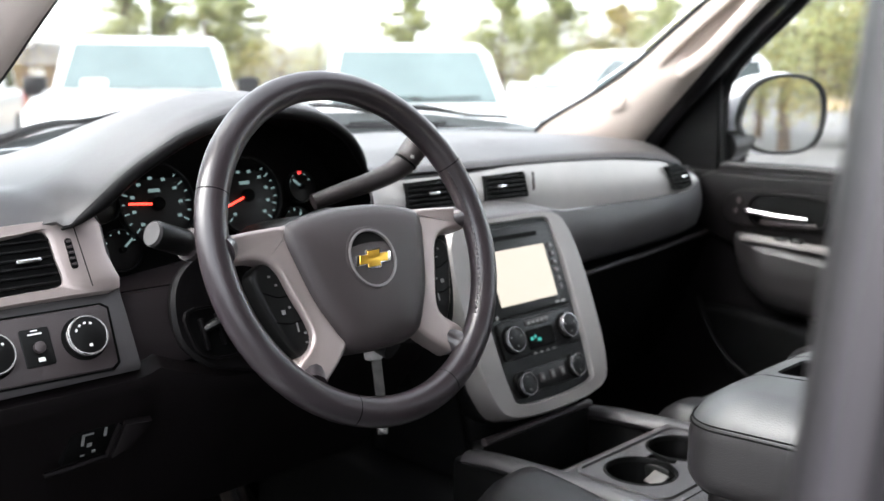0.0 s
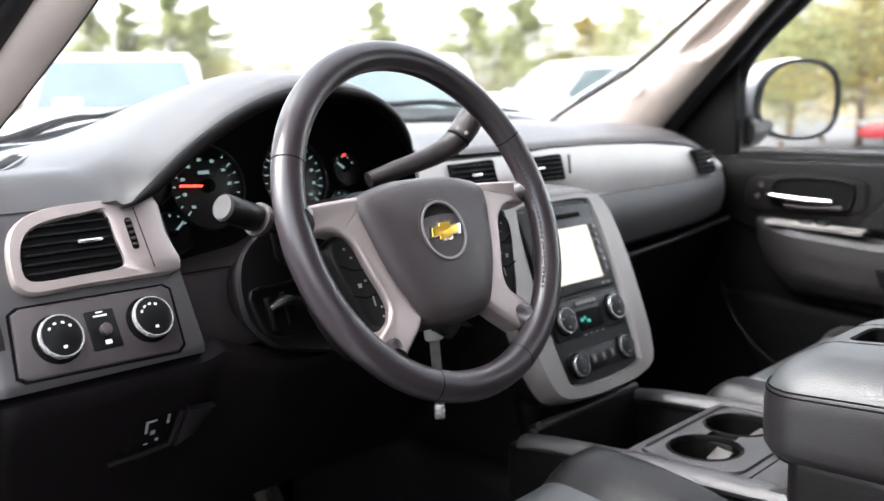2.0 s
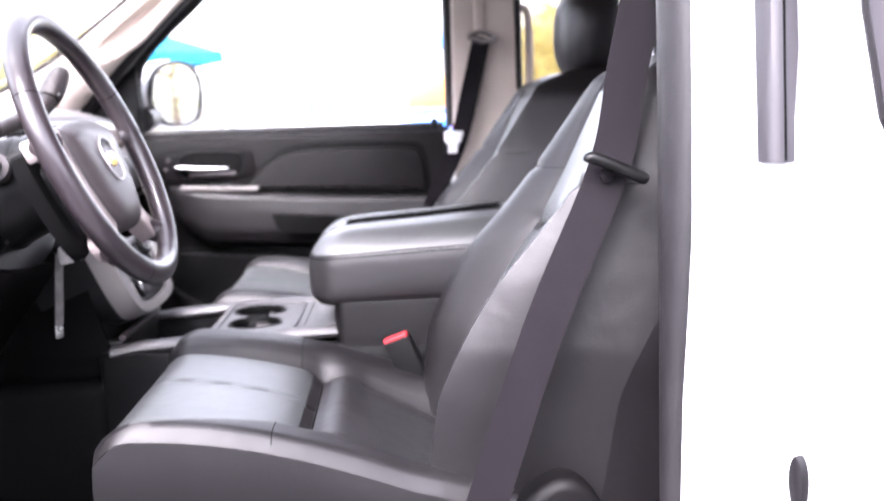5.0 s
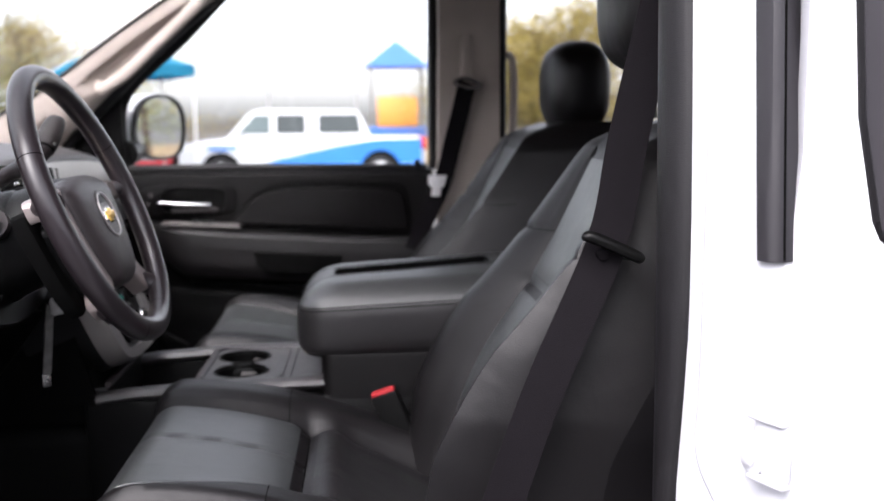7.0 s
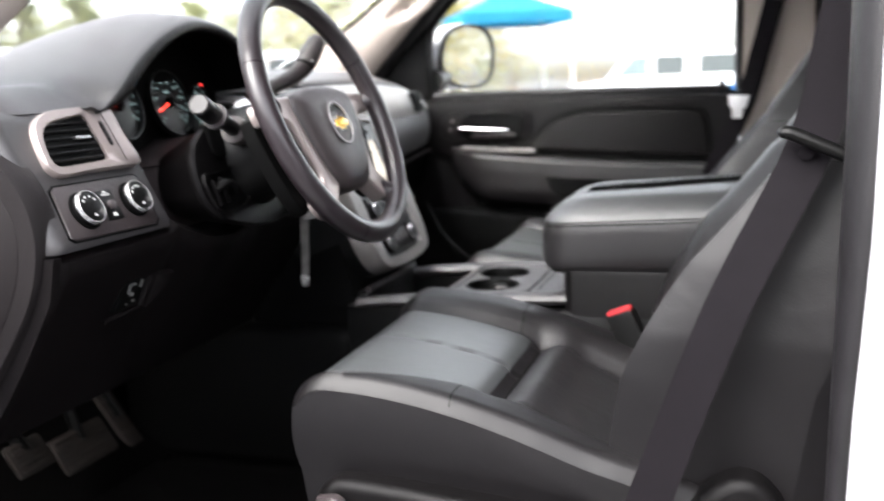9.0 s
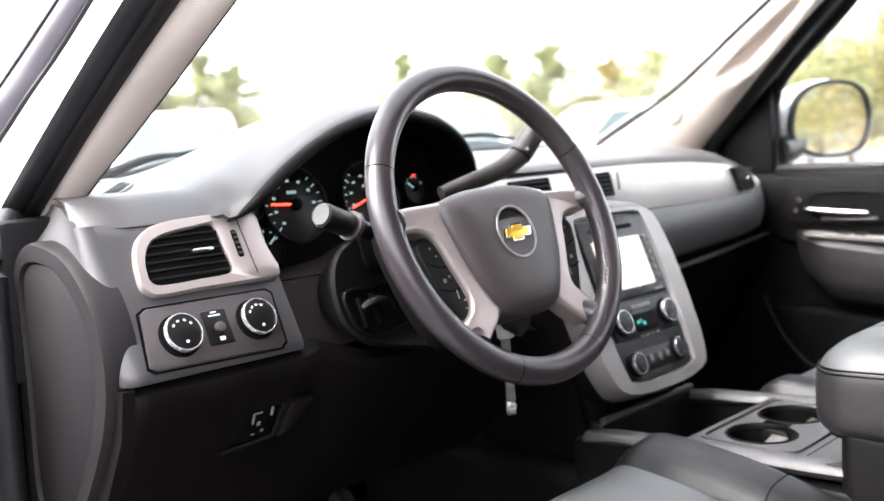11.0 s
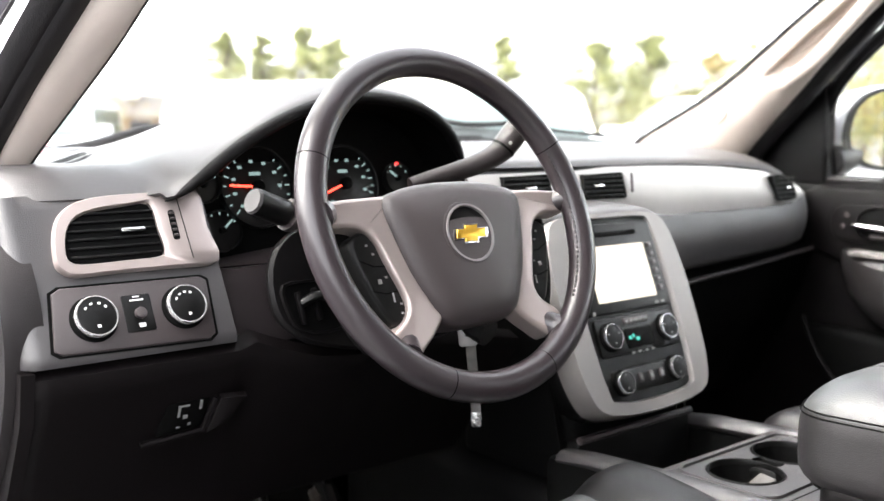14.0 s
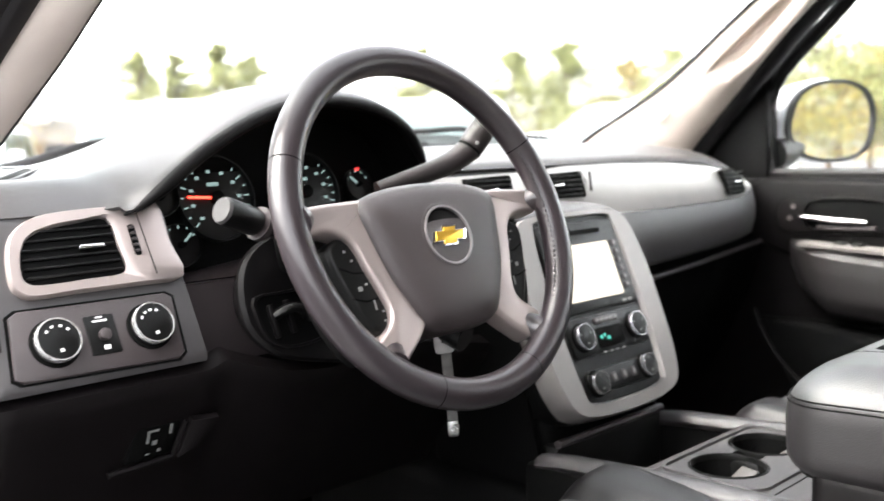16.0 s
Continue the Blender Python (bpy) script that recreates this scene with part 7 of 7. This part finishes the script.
for az, d, h, w, leaf in [(66.3, 23, 3.7, 1.5, LEAF_A), (68.4, 27, 3.5, 1.6, LEAF_B), (70.2, 25, 4.1, 1.8, LEAF_B), (72.3, 28, 3.6, 1.6, LEAF_A)]:
    tree("broad_tree", "dense yellow-green tree beside the lot", spot(az, d), h, w, leaf, "round", 1.9)
for az, d, h, w, leaf in [(76.0, 46, 2.6, 1.6, LEAF_A), (79.5, 48, 1.9, 1.8, LEAF_B), (73.5, 44, 2.0, 1.5, LEAF_B), (82, 52, 1.9, 1.8, LEAF_B), (87.5, 54, 1.9, 1.8, LEAF_B)]:
    tree("small_tree", "low brown-green tree beside the lot", spot(az, d), h, w, leaf, "round")
for az, d, h, w, leaf in [(97.2, 27, 3.4, 1.6, LEAF_B), (99.2, 28, 4.4, 1.8, LEAF_B), (101.5, 27, 4.8, 2.0, LEAF_B)]:
    tree("broad_tree", "yellow-brown leafy tree beyond the lot", spot(az, d), h, w, leaf, "round", 2.1)
for az, d, h, w, leaf in [(150, 19, 6.5, 2.2, LEAF_A), (157, 26, 7.5, 2.4, LEAF_B), (164, 20, 6.0, 2.2, LEAF_A), (146, 20, 4.8, 2.4, LEAF_B), (153, 24, 5.6, 2.6, LEAF_A), (160, 22, 5.0, 2.4, LEAF_B), (139, 26, 5.4, 2.6, LEAF_A)]:
    tree("broad_tree", "broad yellow-green tree behind the vehicle", spot(az, d), h, w, leaf, "round", 1.3)

for az, d, h, w, leaf in [(143, 15, 3.0, 1.0, LEAF_B), (147, 17, 3.4, 1.1, LEAF_A), (151.5, 14, 2.8, 1.0, LEAF_B), (155, 17, 3.6, 1.2, LEAF_A), (158.5, 15, 3.0, 1.0, LEAF_B), (162.5, 17, 3.2, 1.1, LEAF_A)]:
    tree("small_tree", "low yellow-brown tree behind the vehicle", spot(az, d), h, w, leaf, "round", 1.3)


def canopy(name, label, at, half, eave, peak, cloth, turn, posts=0.03):
    t = thing(name, label, "canopy", at=at)
    m = Matrix.Translation(at) @ Matrix.Rotation(radians(turn), 4, "Z")
    bm = bmesh.new()
    c = [m @ Vector((sx * half, sy * half, eave)) for sx, sy in ((1, 1), (-1, 1), (-1, -1), (1, -1))]
    v = [m @ Vector((sx * half, sy * half, eave - 0.22)) for sx, sy in ((1, 1), (-1, 1), (-1, -1), (1, -1))]
    top = bm.verts.new(m @ Vector((0, 0, peak)))
    C, V = [bm.verts.new(p) for p in c], [bm.verts.new(p) for p in v]
    for i in range(4):
        j = (i + 1) % 4
        bm.faces.new((C[i], C[j], top))
        bm.faces.new((V[i], V[j], C[j], C[i]))
    bmesh.ops.solidify(bm, geom=bm.faces[:], thickness=0.01)
    under("cloth_roof", bm, cloth, t)
    for sx, sy in ((1, 1), (-1, 1), (-1, -1), (1, -1)):
        p = m @ Vector((sx * half * 0.97, sy * half * 0.97, 0))
        under("post", tube([p, p + Vector((0, 0, eave))], posts, 8), WHITE_INK, t)
    return t


canopy("canopy_tent", "teal pop-up canopy tent on white posts", spot(75.4, 21), 1.15, 2.60, 3.12, TENT_BLUE, 28, 0.02)
tower = thing("play_tower", "play tower with blue roof and orange panels", "playground", at=(30.0, -1.28, 0))
p0 = Vector((30.0, -1.28, 0))
bm = bmesh.new()
tp = bm.verts.new(p0 + Vector((0, 0, 4.02)))
C = [bm.verts.new(p0 + Vector((sx, sy, 3.16))) for sx, sy in ((1, 1), (-1, 1), (-1, -1), (1, -1))]
for i in range(4):
    bm.faces.new((C[i], C[(i + 1) % 4], tp))
bm.faces.new(C)
under("roof", bm, ROOF_BLUE, tower)
for sx in (-0.8, 0.8):
    for sy in (-0.8, 0.8):
        under("post", tube([p0 + Vector((sx, sy, 0)), p0 + Vector((sx, sy, 3.2))], 0.05, 8), STEEL, tower)
under("deck", box(p0.x - 0.9, p0.x + 0.9, p0.y - 0.9, p0.y + 0.9, 1.0, 1.3, 0.03), ROOF_BLUE, tower)
under("side_panel", box(p0.x - 0.95, p0.x - 0.85, p0.y - 0.62, p0.y + 0.62, 1.3, 2.25, 0.06), ORANGE, tower)
under("slide", tube([p0 + Vector((-0.9, 1.0, 1.25)), p0 + Vector((-0.9, 1.9, 0.9)), p0 + Vector((-0.9, 2.6, 0.25))], 0.30, 10, flat=0.5), ROOF_BLUE, tower)
for az, d, h in ((83.9, 40, 3.9), (88.9, 40, 3.2), (29.3, 38, 7.5)):
    lp = thing("light_pole", "thin grey light pole", "pole", at=spot(az, d))
    under("pole", tube([spot(az, d), spot(az, d) + Vector((0, 0, h))], [0.07, 0.04], 8), STEEL, lp)

# plain unseen wall added beyond the driver's side to block low sky light
blocker = thing("light_blocking_wall", "unseen plain grey wall added to block low sky light", "wall", kind="structure", at=(-6.2, 0, 0))
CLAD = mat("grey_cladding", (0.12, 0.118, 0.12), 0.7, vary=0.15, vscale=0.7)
under("wall", box(-6.5, -6.1, -24, 24, 0.0, 2.6, 0.05), CLAD, blocker)
under("coping", box(-6.56, -6.04, -24.1, 24.1, 2.6, 2.68, 0.02), CLAD, blocker)

shed = thing("far_house", "small brown house far behind the lot", "house", at=spot(22.7, 70))
hp0 = spot(22.7, 70)
under("wall", box(hp0.x - 3.2, hp0.x + 3.2, hp0.y - 2, hp0.y + 2, 0.0, 2.2, 0.05), mat("brown_siding", (0.17, 0.11, 0.08), 0.8, vary=0.2, vscale=1.2), shed)
rb = bmesh.new()
rv = [rb.verts.new(hp0 + Vector(p)) for p in ((-3.6, -2.4, 2.15), (3.6, -2.4, 2.15), (3.6, 2.4, 2.15), (-3.6, 2.4, 2.15), (-2.6, 0, 3.7), (2.6, 0, 3.7))]
for q in ((0, 1, 5, 4), (2, 3, 4, 5), (1, 2, 5), (3, 0, 4), (3, 2, 1, 0)):
    rb.faces.new([rv[k] for k in q])
under("roof", rb, mat("grey_shingle_roof", (0.12, 0.115, 0.12), 0.85, vary=0.2, vscale=1.5), shed)
under("door", box(hp0.x - 0.5, hp0.x + 0.5, hp0.y - 2.06, hp0.y - 1.99, 0.0, 2.0, 0.02), CARWHITE, shed)
under("cupola", box(hp0.x - 0.55, hp0.x + 0.55, hp0.y - 0.55, hp0.y + 0.55, 3.4, 4.4, 0.03), CARWHITE, shed)
spire = bmesh.new()
sv = [spire.verts.new(hp0 + Vector(p)) for p in ((-0.75, -0.75, 4.4), (0.75, -0.75, 4.4), (0.75, 0.75, 4.4), (-0.75, 0.75, 4.4), (0, 0, 5.6))]
for q in ((0, 1, 4), (1, 2, 4), (2, 3, 4), (3, 0, 4), (3, 2, 1, 0)):
    spire.faces.new([sv[k] for k in q])
under("cupola_roof", spire, mat("pale_cupola_roof", (0.22, 0.22, 0.24), 0.8, vary=0.2, vscale=1.5), shed)
